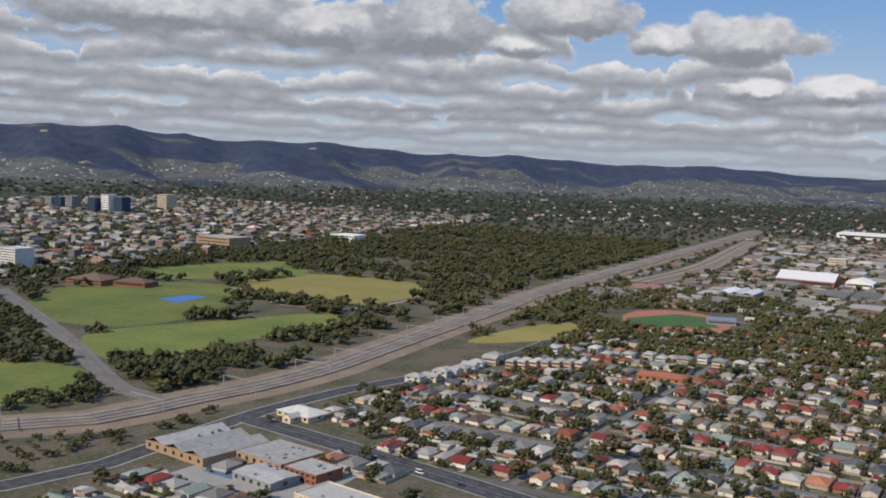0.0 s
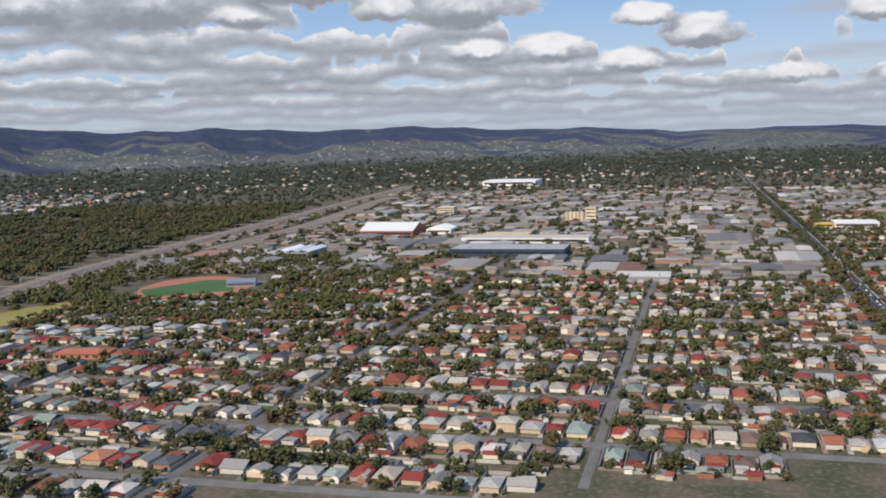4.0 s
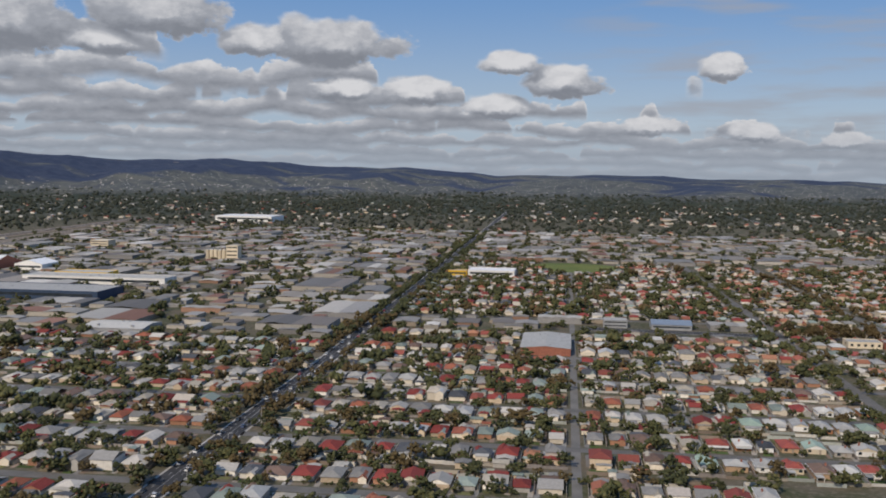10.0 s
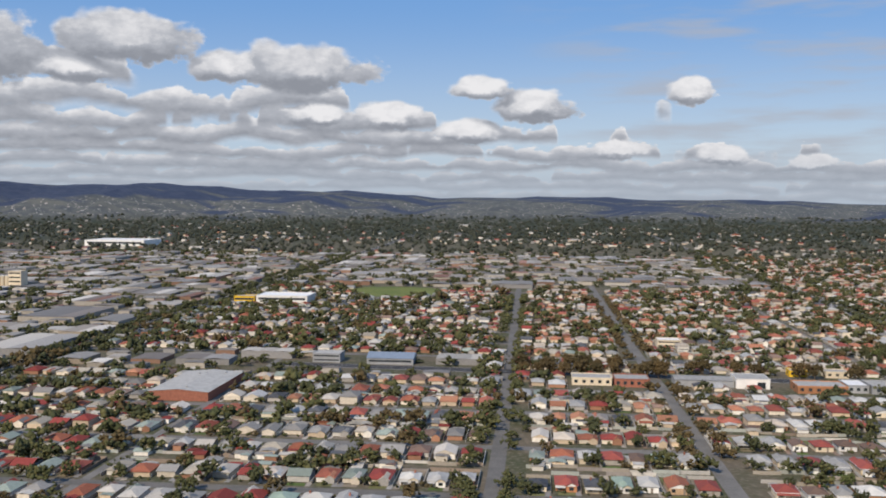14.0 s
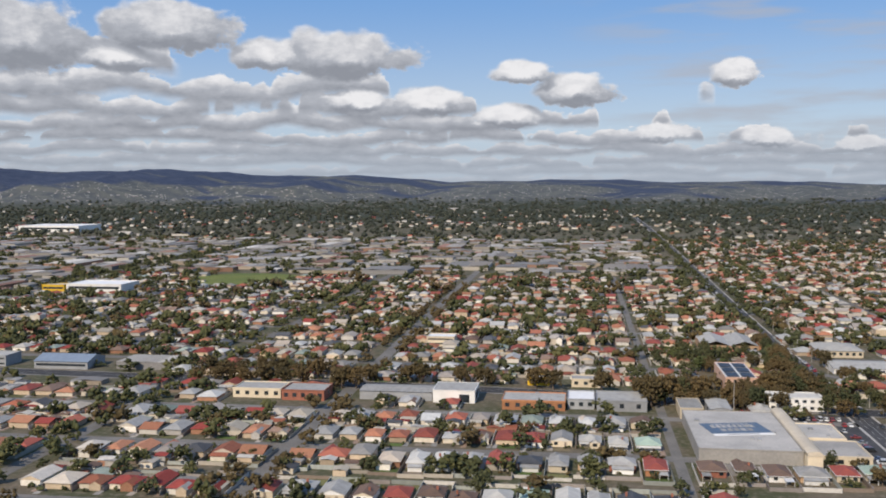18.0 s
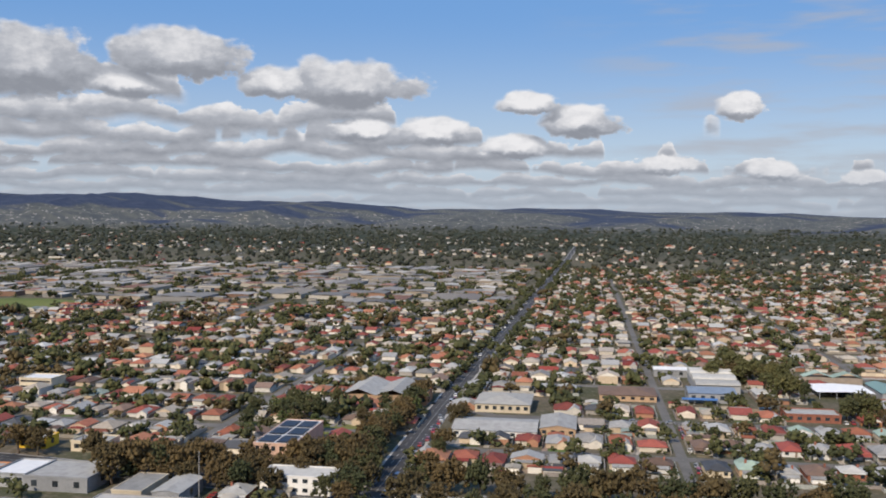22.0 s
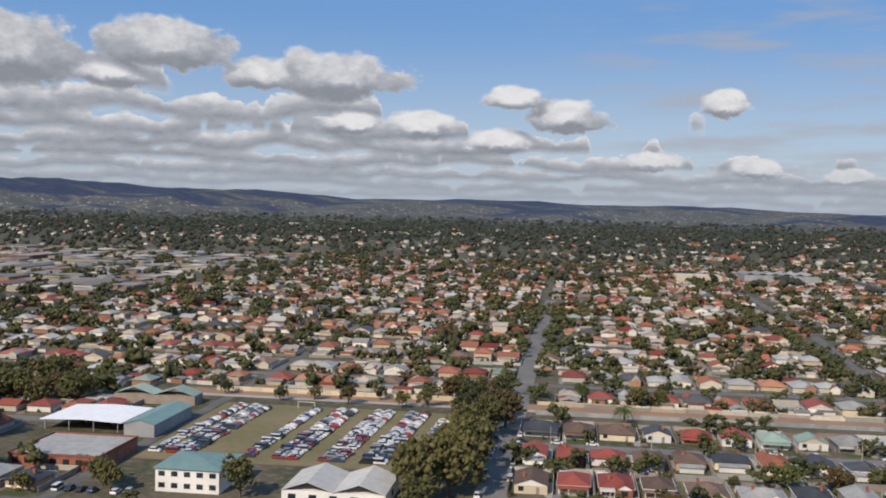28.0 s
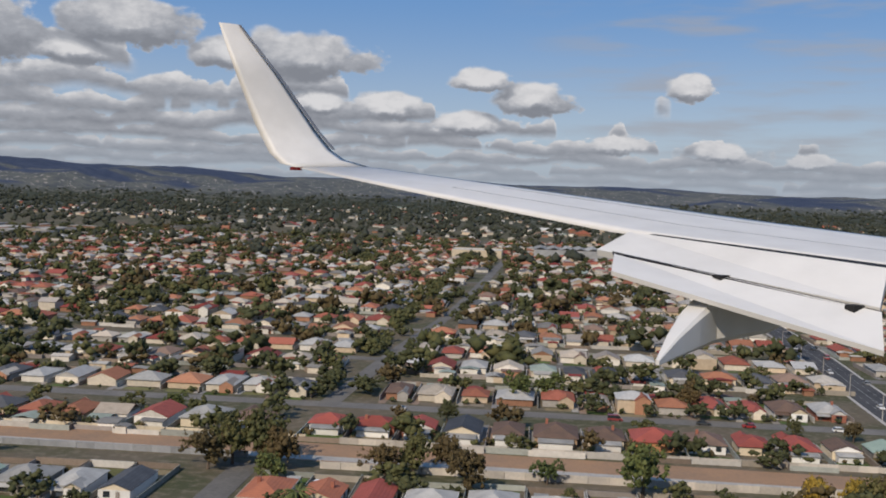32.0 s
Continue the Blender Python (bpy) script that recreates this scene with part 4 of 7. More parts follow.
    B(678.5, 693, 801.5, 814, 2.9, "grey_wall", "roof_blue", "grey hall with a blue-grey sheet roof", "gable", 5, 1, rise=0.9)
    B(682.5, 696.5, 817, 846, 3.0, "grey_wall", "roof_pale", "stepped hall with pale curved roofs", "steps", 0, 1, rise=0.75)
    B(651, 668.5, 799, 814, 1.9, "brick_tan", "roof_brown", "long low brick hall with a brown tiled roof", "hip", 6, 1, rise=1.5)
    awning = empty("awning", pose(681.5, 799, 0), "bright blue shade awning on posts beside the hall", "awning")
    TAKEN.append((676, 687, 797.5, 801))
    Shape().gable(-5.4, 5.4, -1.6, 1.6, 1.5, 0.35, along="x").make("canopy", M["blue"], awning)
    for px in (-5.2, -1.7, 1.7, 5.2):
        for py in (-1.5, 1.5):
            Shape().box(px - 0.06, px + 0.06, py - 0.06, py + 0.06, -0.1, 1.52).make("post", M["grey_wall"], awning)
    B(703, 718, 777, 786, 2.1, "brick_red", "roof_grey", "low red brick school wing", "flat", 6, 1)
    B(730, 747, 788, 804, 2.4, "brick_red", "roof_grey", "red brick school block with a grey flat roof", "flat", 7, 1)
    shelter = empty("shelter", pose(729, 824, 0), "open shelter with a broad white roof on posts", "shelter")
    TAKEN.append((720, 738, 816, 832))
    Shape().gable(-9, 9, -8, 8, 2.1, 0.35).make("roof", M["roof_white"], shelter)
    for px in (-8, -2.7, 2.7, 8):
        for py in (-7.5, 0, 7.5):
            Shape().box(px - 0.09, px + 0.09, py - 0.09, py + 0.09, -0.1, 2.12).make("post", M["grey_wall"], shelter)
    B(739.5, 746, 814, 834, 2.6, "grey_wall", "roof_teal", "long shelter with a pale teal roof", "gable", 0)
    B(722, 742, 846, 851, 2.2, "timber", "roof_green", "row of sheds with pale green roofs", "twin", 0)
    B(761.5, 772.5, 779, 790, 3.9, "white", "roof_teal", "two-storey white hall with a pale teal hipped roof", "hip", 5, 2, rise=0.9)
    B(784, 801, 776, 788, 2.4, "white", "roof_pale", "long hall with several pale metal gables", "twin", 5, 1)
    B(903, 934, 1322, 1345, 4.5, "cream", "roof_pale", "long cream warehouse with a flat roof", "flat", 0, 1)
    B(954, 1005, 1351, 1385, 4.8, "grey_wall", "roof_grey", "large grey-roofed factory with grey walls", "twin", 0, 1)
    # the city beyond the park
    B(-662, -642, 475, 492, 15.5, "white", "roof_pale", "white apartment slab with dark window bands", "flat", 7, 8)
    B(-560, -532, 455, 480, 3.6, "brick_red", "roof_brown", "long brown-roofed brick school", "hip", 10, 2, 12)
    B(-530, -505, 470, 486, 3.2, "brick_red", "roof_brown", "orange brick school wing", "hip", 8, 1, 12)
    B(-690, -648, 714, 745, 12.0, "brick_tan", "roof_pale", "wide tan brick hospital block", "flat", 12, 4)
    B(-669, -637, 905, 930, 7.0, "white", "roof_white", "white-roofed sports centre beyond the park", "flat", 8, 2)
    B(-1176, -1156, 1128, 1150, 25.0, "cream", "roof_pale", "tall cream office tower", "flat", 5, 9)
    for i, (x, h, wall) in enumerate(((-1168, 22, "blue_wall"), (-1150, 27, "white"), (-1132, 24, "blue_wall"), (-1250, 20, "grey_wall"), (-1285, 17, "blue_wall"), (-1320, 15, "grey_wall"))):
        B(x, x + 15, 985 + i * 9, 1002 + i * 9, h, wall, "roof_grey", "city office tower with bands of windows", "flat", 5, 8, 0, "city towers")


landmarks()

# the bars of unreadable lettering on the factory roof
sign = empty("roof_sign", pose(565.3, 646.5, 3.36, 0, 0, 12), "blue roof sign with rows of pale lettering", "sign")
Shape().box(-7.6, 7.6, -5.0, 5.4, 0, 0.05).make("sign_board", plain("sign_blue", (0.10, 0.15, 0.22), (0.08, 0.12, 0.18), 1.0, 0.7), sign)
Shape().box(-7.6, 7.6, -7.0, -5.05, 0, 0.05).make("lower_band", M["white"], sign)
for n, y, hh, m, wide in ((9, 4.0, 0.55, "grey_wall", 10.0), (8, 1.9, 1.15, "concrete", 11.4), (5, -1.6, 1.15, "concrete", 8.4), (10, -6.0, 0.45, "grey_wall", 8.0)):
    for i in range(n):
        x = -wide / 2 + i * (wide / n)
        Shape().box(x, x + wide / n * 0.72, y - hh, y + hh, 0.05, 0.08).make("letter_bar", M[m], sign)

# mill silos
for i in range(5):
    top = empty("silo", pose(-13 + i * 3.6, 1024, 0), "pale concrete silo beside the mill tower", "silo", "mill silos")
    n = 14
    v = [(1.75 * math.cos(6.2832 * k / n), 1.75 * math.sin(6.2832 * k / n), z) for z in (-0.2, 9.0) for k in range(n)] + [(0, 0, 9.8)]
    solid("shell", v, [(k, (k + 1) % n, n + (k + 1) % n, n + k) for k in range(n)], M["cream"], top)
    solid("cap", v, [(n + k, n + (k + 1) % n, 2 * n) for k in range(n)], M["roof_pale"], top)
TAKEN.append((-16, 6, 1020, 1028))


# ---- houses ----
ROOF_NAMES = {"roof_grey": "galvanised iron", "roof_pale": "pale metal", "roof_white": "white metal", "roof_dark": "charcoal tile", "roof_red": "red tile",
              "roof_orange": "terracotta tile", "roof_brown": "brown tile", "roof_green": "pale green metal"}
WALL_NAMES = {"cream": "cream", "white": "white", "brick_red": "red brick", "brick_tan": "tan brick", "stone": "grey stone", "brick_orange": "orange brick"}


def house(x, y, w, d, roof, wall, facing, style, turn=0.0, fine=True):
    """A single-storey suburban house. facing: +1 fronts the south street, -1 the north street."""
    w, d = w / 2, d / 2
    h = 2.45 * S + random.uniform(0, 0.15)
    top = empty("house", pose(x, y, 0, 0, 0, turn + (180 if facing > 0 else 0)),
                "%s house with %s roof%s" % (WALL_NAMES[wall], ROOF_NAMES[roof], (" and a front gable" if style == 1 else " and a verandah" if style == 2 else " and hipped ends")), "house", "suburban houses")
    Shape().box(-w, w, -d, d, -0.15, h).make("wall", M[wall], top)
    rise = 0.215 * 2 * min(w, d)
    o = 0.3
    if style == 3:
        Shape().gable(-w - o * 0.6, w + o * 0.6, -d - 0.14, d + 0.14, h + 0.004, rise * 0.9).make("roof", M[roof], top)
        for yy in (-d + 0.002, d - 0.102):
            Shape().add([(-w, yy, h), (w, yy, h), (0, yy, h + rise * 0.9), (-w, yy + 0.1, h), (w, yy + 0.1, h), (0, yy + 0.1, h + rise * 0.9)], [(0, 1, 2), (5, 4, 3), (0, 3, 4, 1), (1, 4, 5, 2), (2, 5, 3, 0)]).make("gable_end", M["white" if wall != "white" else "cream"], top)
    else:
        Shape().hip(-w - o, w + o, -d - o, d + o, h + 0.004, rise).make("roof", M[roof], top)
        if fine:                         # white gutters along the eaves
            g = Shape()
            a, b, z = w + o + 0.05, d + o + 0.05, h - 0.02
            g.box(-a, a, -b - 0.04, -b + 0.05, z, z + 0.1).box(-a, a, b - 0.05, b + 0.04, z, z + 0.1)
            g.box(-a - 0.04, -a + 0.05, -b + 0.05, b - 0.05, z, z + 0.1).box(a - 0.05, a + 0.04, -b + 0.05, b - 0.05, z, z + 0.1)
            g.make("gutter", M["white" if random.random() < 0.7 else "fence"], top)
        if w < d and random.random() < 0.18:             # solar panels on one slope
            side = random.choice((-1, 1))
            k = rise / (w + o)
            for j in range(2):
                y0, v = -1.9 + j * 2.0, []
                for lift in (0.05, 0.1):
                    v += [(side * q, yy, h + rise - k * q + lift) for q, yy in ((0.25 * w, y0), (0.75 * w, y0), (0.75 * w, y0 + 1.8), (0.25 * w, y0 + 1.8))[::side]]
                solid("solar_panel", v, BOX, M["solar"], top)
    if style == 1:                       # projecting gabled room at the front
        gx, gw, gy = w * 0.45, w * 0.5, -d - 1.0
        room = Shape().box(gx - gw, gx + gw, gy, -d - 0.002, -0.15, h - 0.003).make("front_room", M[wall], top)
        Shape().gable(gx - gw - 0.25, gx + gw + 0.25, gy - 0.25, -d + w * 0.8, h + 0.012, gw * 0.62).make("front_roof", M[roof], room)
        z = h + gw * 0.6
        Shape().add([(gx - gw, gy - 0.06, h), (gx + gw, gy - 0.06, h), (gx, gy - 0.06, z), (gx - gw, gy, h), (gx + gw, gy, h), (gx, gy, z)],
                    [(0, 1, 2), (5, 4, 3), (0, 3, 4, 1), (1, 4, 5, 2), (2, 5, 3, 0)]).make("front_gable", M["white" if wall != "white" else "cream"], room)
        Shape().box(gx - 0.55, gx + 0.55, gy - 0.04, gy + 0.02, 0.45, 1.25).make("window", M["glass"], room)
        fx0, fx1 = -w, gx - gw - 0.1
    else:
        fx0, fx1 = -w, w
    if style in (1, 2):                  # verandah
        fy = -d - 1.1
        verandah = Shape().add([(fx0 - 0.1, fy, h - 0.42), (fx1, fy, h - 0.42), (fx1, -d - 0.004, h - 0.06), (fx0 - 0.1, -d - 0.004, h - 0.06),
                     (fx0 - 0.1, fy, h - 0.36), (fx1, fy, h - 0.36), (fx1, -d - 0.004, h), (fx0 - 0.1, -d - 0.004, h)], BOX).make("verandah_roof", M[roof if random.random() < 0.6 else "roof_pale"], top)
        for i in range(4) if fine and facing < 0 else ():
            px = fx0 + 0.1 + (fx1 - fx0 - 0.25) * i / 3
            Shape().box(px - 0.05, px + 0.05, fy + 0.05, fy + 0.15, -0.1, h - 0.40).make("verandah_post", M["white"], verandah)
        if fine and facing < 0:
            Shape().box(fx0, fx1, fy + 0.02, -d - 0.006, -0.1, 0.12).make("verandah_floor", M["concrete"], top)
    Shape().box(fx0 + 0.7, fx0 + 1.6, -d - 0.04, -d + 0.02, 0.5, 1.3).make("window", M["glass"], top)
    Shape().box(fx1 - 1.9, fx1 - 1.35, -d - 0.04, -d + 0.02, 0.03, 1.22).make("door", M["timber"], top)
    for q in (-0.5, 0.35)[:2 if fine else 1]:
        Shape().box(q * w * 1.2 - 0.45, q * w * 1.2 + 0.45, d - 0.02, d + 0.04, 0.5, 1.25).make("window", M["glass"], top)
    for q in (-0.4, 0.4) if fine else ():
        for sx in ((1,) if facing < 0 else (-1,)):
            Shape().box(sx * w - 0.03, sx * w + 0.03, q * d - 0.4, q * d + 0.4, 0.5, 1.25).make("window", M["glass"], top)
    if random.random() < 0.55:
        cx, cy = random.choice((-0.45, 0.45)) * w, random.uniform(-0.4, 0.4) * d
        Shape().box(cx - 0.22, cx + 0.22, cy - 0.22, cy + 0.22, h, h + rise + 0.35).make("chimney", M["brick_red"], top)
    if fine and random.random() < 0.45:  # carport beside the front
        cx = random.choice((-1, 1)) * (w - 0.9)
        carport = Shape().box(cx - 1.0, cx + 1.0, d + 0.02, d + 2.9, h * 0.78, h * 0.83).make("carport_roof", M[random.choice(("roof_pale", "roof_grey", "roof_white"))], top)
        for sx in (-0.9, 0.9):
            Shape().box(cx + sx - 0.05, cx + sx + 0.05, d + 2.7, d + 2.8, -0.1, h * 0.78).make("carport_post", M["white"], carport)
    elif random.random() < 0.7:          # skillion at the back
        rear = Shape().box(-w * 0.8, w * 0.8, d + 0.002, d + 1.8, -0.1, h * 0.74).make("rear_wall", M["white"], top)
        Shape().add([(-w * 0.85, d + 0.01, h * 0.94), (w * 0.85, d + 0.01, h * 0.94), (w * 0.85, d + 2.1, h * 0.75), (-w * 0.85, d + 2.1, h * 0.75),
                     (-w * 0.85, d + 0.01, h * 0.99), (w * 0.85, d + 0.01, h * 0.99), (w * 0.85, d + 2.1, h * 0.8), (-w * 0.85, d + 2.1, h * 0.8)], BOX).make("rear_roof", M["roof_grey"], rear)
    return top


SHIFTED = {742: 727, 784: 769}


def lots():
    """House lots along the streets: x, y, width, depth, facing."""
    out = []
    streets = [158, 205, 252, 299, 346, 393, 440, 487, 534, 581, 628, 668, 742, 784, 825, 894, 946, 998, 1050, 1102, 1154, 1206, 1258, 1310, 1362, 1414, 1466, 1518]
    cross = [-215, -120, -17, 88, 195, 296, 397, 456, 549.5, 604, 669.5, 746, 817, 914, 1026, 1110, 1195, 1280, 1365, 1450]
    for y0, y1 in zip(streets[:-1], streets[1:]):
        for x0, x1 in zip(cross[:-1], cross[1:]):
            ya, yb = y0, y1
            if 604 <= x0 < 817:
                ya, yb = SHIFTED.get(y0, y0), SHIFTED.get(y1, y1)
            rows = [(-1, ya), (1, yb)]
            if x0 < 720 and yb - ya > 60:          # a lane through the deep blocks
                rows += [(1, (ya + yb) / 2), (-1, (ya + yb) / 2)]
            for facing, yy in rows:
                n = max(1, int(round((x1 - x0 - 5.0) / (6.9 if x0 < 560 else 7.4))))
                cuts = np.cumsum([random.uniform(0.85, 1.15) for _ in range(n)])
                cuts = np.concatenate([[0.0], cuts / cuts[-1]]) * (x1 - x0 - 5.0) + x0 + 2.5
                for x, lw in zip(cuts[:-1], np.diff(cuts)):
                    x, lw = float(x), float(lw)
                    w, d = lw - random.uniform(1.3, 2.5), random.uniform(5.2, 8.8)
                    deep = 3.4 + 2.2 + d / 2 + random.uniform(0, 2.6)
                    if x > 817 and (y0, facing) == (825, -1):
                        deep = 11.0
                    if x > 817 and (y1, facing) == (894, 1):
                        deep = 18.5
                    out.append((x + lw / 2, yy + (deep if facing < 0 else -deep), w, d, facing))
    return out, streets, cross


LOTS, STREETS, CROSS = lots()
ax = np.array([q[0] for q in LOTS])
ay = np.array([q[1] for q in LOTS])
near = np.array([near_edge(q) for q in ax])
keep = in_town(ax, ay) & clear_of_roads(ax, ay, 3.0) & clear_of_parks(ax, ay) & clear_of_buildings(ax, ay, 3.4) & ~industrial(ax, ay) & (ay > near - 30)
LOTS = [q for q, k in zip(LOTS, keep) if k]

# minor streets
for y in STREETS:
    x0 = max(float(rail_x(y)) + 45, -205)
    if industrial(np.array([100.0]), np.array([float(y)]))[0]:
        x0 = 200 if y < 1085 else 610
    x1 = min(1090 + 0.42 * (y - 760), 1460)
    seg = []
    q = x0
    while q < x1:
        if y > near_edge(q) - 40 and not (735 < q < 815 and 790 < y < 860):
            seg.append((q, SHIFTED.get(y, y) if 612 < q < 812 else y))
        elif len(seg) > 1:
            ribbon("street", seg, 2.3, 0.03, M["street"], "narrow grey suburban street")
            seg = []
        else:
            seg = []
        q += 15
    if len(seg) > 1:
        ribbon("street", seg, 2.3, 0.03, M["street"], "narrow grey suburban street")
for x in CROSS:
    if x in (-215, -17, 195, 397, 456, 604, 817, 914, 1026):
        continue
    ribbon("street", [(x, near_edge(x) - 30), (x, 655 if x < 190 else 1085 if x < 600 else 1500)], 1.3, 0.025, M["street"], "narrow grey suburban side street")


SOUTH_ROW = ((829, "pale"), (838, "red"), (846, "red"), (856, "grey"), (867, "dark"), (877, "green"), (886, "white"), (895, "grey"), (904, "brown"), (912, "red"), (921, "red"),
             (930, "red"), (943, "dark"), (952, "brown"), (963, "brown"), (972, "red"), (983, "brown"), (994, "red"), (1003, "brown"))
NORTH_ROW = ((825, "dark"), (837, "brown"), (845, "brown"), (851, "dark"), (859, "red"), (870, "green"), (882, "green"), (892, "grey"), (903, "dark"), (911, "green"), (926, "orange"), (933, "red"), (947, "grey"), (990, "grey"))
FRONT_ROW = ((825, "red"), (840, "red"), (849, "brown"), (858, "dark"), (868, "orange"), (880, "dark"))


def pick_roof(x, y):
    """Old inner streets are mostly iron-roofed, the later ones tiled."""
    for row, y0, y1 in ((SOUTH_ROW, 866, 886), (NORTH_ROW, 830, 845), (FRONT_ROW, 795, 818)):
        if x > 819 and y0 < y < y1:
            q = min(row, key=lambda r: abs(r[0] - x))
            if abs(q[0] - x) < 8:
                return "roof_" + q[1]
    t = min(1.0, max(0.0, (x - 250) / 550))
    a = ("roof_grey", "roof_pale", "roof_grey", "roof_red", "roof_red", "roof_grey", "roof_grey", "roof_green", "roof_dark", "roof_brown", "roof_grey", "roof_pale")
    b = ("roof_red", "roof_red", "roof_orange", "roof_brown", "roof_brown", "roof_grey", "roof_grey", "roof_dark", "roof_pale", "roof_red", "roof_brown", "roof_grey", "roof_green")
    return random.choice(b if random.random() < t else a)


random.seed(11)
LOTS.sort(key=lambda q: q[1] - near_edge(q[0]) - 0.05 * q[0])
NEAR = [q for q in LOTS if q[0] > 330][:320]
SET = set(NEAR)
for k, (x, y, w, d, facing) in enumerate(NEAR):
    house(x, y, w, d, pick_roof(x, y), random.choice(("cream", "white", "brick_red", "brick_tan", "stone", "brick_orange", "cream", "white", "white", "cream")), facing, random.choice((0, 1, 1, 2, 2, 3)), random.uniform(-1.5, 1.5), k < 170)


class Heap:
    """Joins many pieces into one mesh with numpy."""

    def __init__(self):
        self.v, self.f, self.n = [], [], 0

    def put(self, verts, faces):
        self.v.append(verts)
        self.f.append(faces + self.n)
        self.n += len(verts)

    def make(self, name, mat, label, category, flat=True):
        v, f = np.concatenate(self.v), np.concatenate(self.f)
        me = bpy.data.meshes.new(name)
        me.vertices.add(len(v))
        me.vertices.foreach_set("co", v.astype(np.float32).ravel())
        k = f.shape[1]
        me.loops.add(f.size)
        me.loops.foreach_set("vertex_index", f.astype(np.int32).ravel())
        me.polygons.add(len(f))
        me.polygons.foreach_set("loop_start", np.arange(0, f.size, k, dtype=np.int32))
        me.update(calc_edges=True)
        if flat:
            me.shade_flat()
        me.materials.append(mat)
        return tagged(new(name, me), label, category, "", "stuff")


def tri(faces):
    out = []
    for f in faces:
        out += [(f[0], f[i], f[i + 1]) for i in range(1, len(f) - 1)]
    return np.array(out)


UNIT_BOX = np.array([(-1, -1, 0), (1, -1, 0), (1, 1, 0), (-1, 1, 0), (-1, -1, 1), (1, -1, 1), (1, 1, 1), (-1, 1, 1)], float)
WALL_F = tri(BOX[2:])


def place(verts, x, y, turn, z=0.0):
    c, s = math.cos(turn), math.sin(turn)
    out = np.empty_like(verts)
    out[:, 0] = verts[:, 0] * c - verts[:, 1] * s + x
    out[:, 1] = verts[:, 0] * s + verts[:, 1] * c + y
    out[:, 2] = verts[:, 2] + z
    return out


def roof_shape(w, d, h, kind):
    s = Shape()
    rise = 0.21 * min(2 * w, 2 * d)
    if kind == 0:
        s.hip(-w - 0.3, w + 0.3, -d - 0.3, d + 0.3, h, rise)
    elif kind == 1:
        s.hip(-w - 0.3, w + 0.3, -d - 0.3, d + 0.3, h, rise)
        s.gable(0, w + 0.2, -d - 1.2, 0, h - 0.05, w * 0.32)
    elif kind == 2:
        s.gable(-w - 0.3, w + 0.3, -d - 0.1, d + 0.1, h, rise)
    else:
        s.gable(-w - 0.3, w + 0.3, -d - 0.2, d + 0.2, h, rise, along="x")
    return np.array(s.v), tri(s.f)


walls, roofs_old, roofs_red = Heap(), Heap(), Heap()
FARLOTS = [q for q in LOTS if q not in SET]
for x, y, w, d, facing in FARLOTS:
    h = random.uniform(1.3, 1.55) if random.random() < 0.96 else 2.7
    v = UNIT_BOX * (w / 2, d / 2, h)
    t = (math.pi if facing > 0 else 0.0) + random.uniform(-0.03, 0.03)
    walls.put(place(v, x, y, t, -0.1), WALL_F)
    kind = random.choice((0, 0, 0, 1, 1, 1, 2, 3))
    rv, rf = roof_shape(w / 2, d / 2, h, kind)
    if kind == 1:                                           # pale gable over the front room
        walls.put(place(np.array([(0.1, -d / 2 - 1.1, -0.1), (w / 2, -d / 2 - 1.1, -0.1), (w / 2, -d / 2 - 1.1, h), (0.1, -d / 2 - 1.1, h), (w / 4 + 0.05, -d / 2 - 1.1, h + w * 0.15)]), x, y, t, -0.02), np.array([(0, 1, 2), (0, 2, 3), (3, 2, 4)]))
    if kind == 2:
        e = 0.21 * min(w, d)
        walls.put(place(np.array([(-w / 2, q, h) for q in (-d / 2, d / 2)] + [(w / 2, q, h) for q in (-d / 2, d / 2)] + [(0, q, h + e) for q in (-d / 2, d / 2)]), x, y, t, -0.1), np.array([(0, 2, 4), (1, 5, 3)]))
    red = min(0.9, max(0.0, (x - 180) / 320)) if y > 600 else 0.15
    (roofs_red if random.random() < red else roofs_old).put(place(rv, x, y, t, -0.1), rf)
    for k in range(random.choice((1, 1, 2, 3))):            # lean-tos behind the house and sheds in the back yard
        far_ = random.uniform(1.0, 1.8) if k == 0 else random.uniform(3.5, 8)
        sx, sy = x + random.uniform(-1.0, 1.0) * (1 if k == 0 else 2.8), y - facing * (d / 2 + far_)
        sw, sd = (random.uniform(0.25, 0.42) * w, far_) if k == 0 else (random.uniform(0.9, 2.2), random.uniform(0.9, 2.3))
        sh = random.uniform(1.15, 1.4)
        walls.put(place(UNIT_BOX * (sw, sd, sh), sx, sy, t), WALL_F)
        rv, rf = roof_shape(sw, sd, sh, random.choice((2, 3)))
        rv[:, 2] = sh + (rv[:, 2] - sh) * 0.5
        roofs_old.put(place(rv, sx, sy, t), rf)
# scattered roofs towards the ranges
rng = np.random.default_rng(5)
fx, fy = rng.uniform(-2600, 2200, 16000), rng.uniform(1250, 2750, 16000)
okf = (fx < 1090 + 0.42 * (fy - 760)) & (fx > -1.75 * fy) & clear_of_roads(fx, fy, 4.0) & ~industrial(fx, fy) & ~((fy < 1520) & (fx > 610)) & ~((fx < rail_x(fy) + 30) & (fx > -640) & (fy < 1500))
dens = np.clip(0.45 + 0.9 * np.sin(fx / 310.0 + np.sin(fy / 230.0)) * np.sin(fy / 75.0 + 1.3), 0, 1)
okf &= rng.uniform(0, 1, len(fx)) < 0.02 + np.where(fx > 250, 0.5, 0.3) * dens * np.clip((2350.0 - np.hypot(fx - 480, fy - 350)) / 900.0, 0.08, 1)
fz = height(fx, fy)
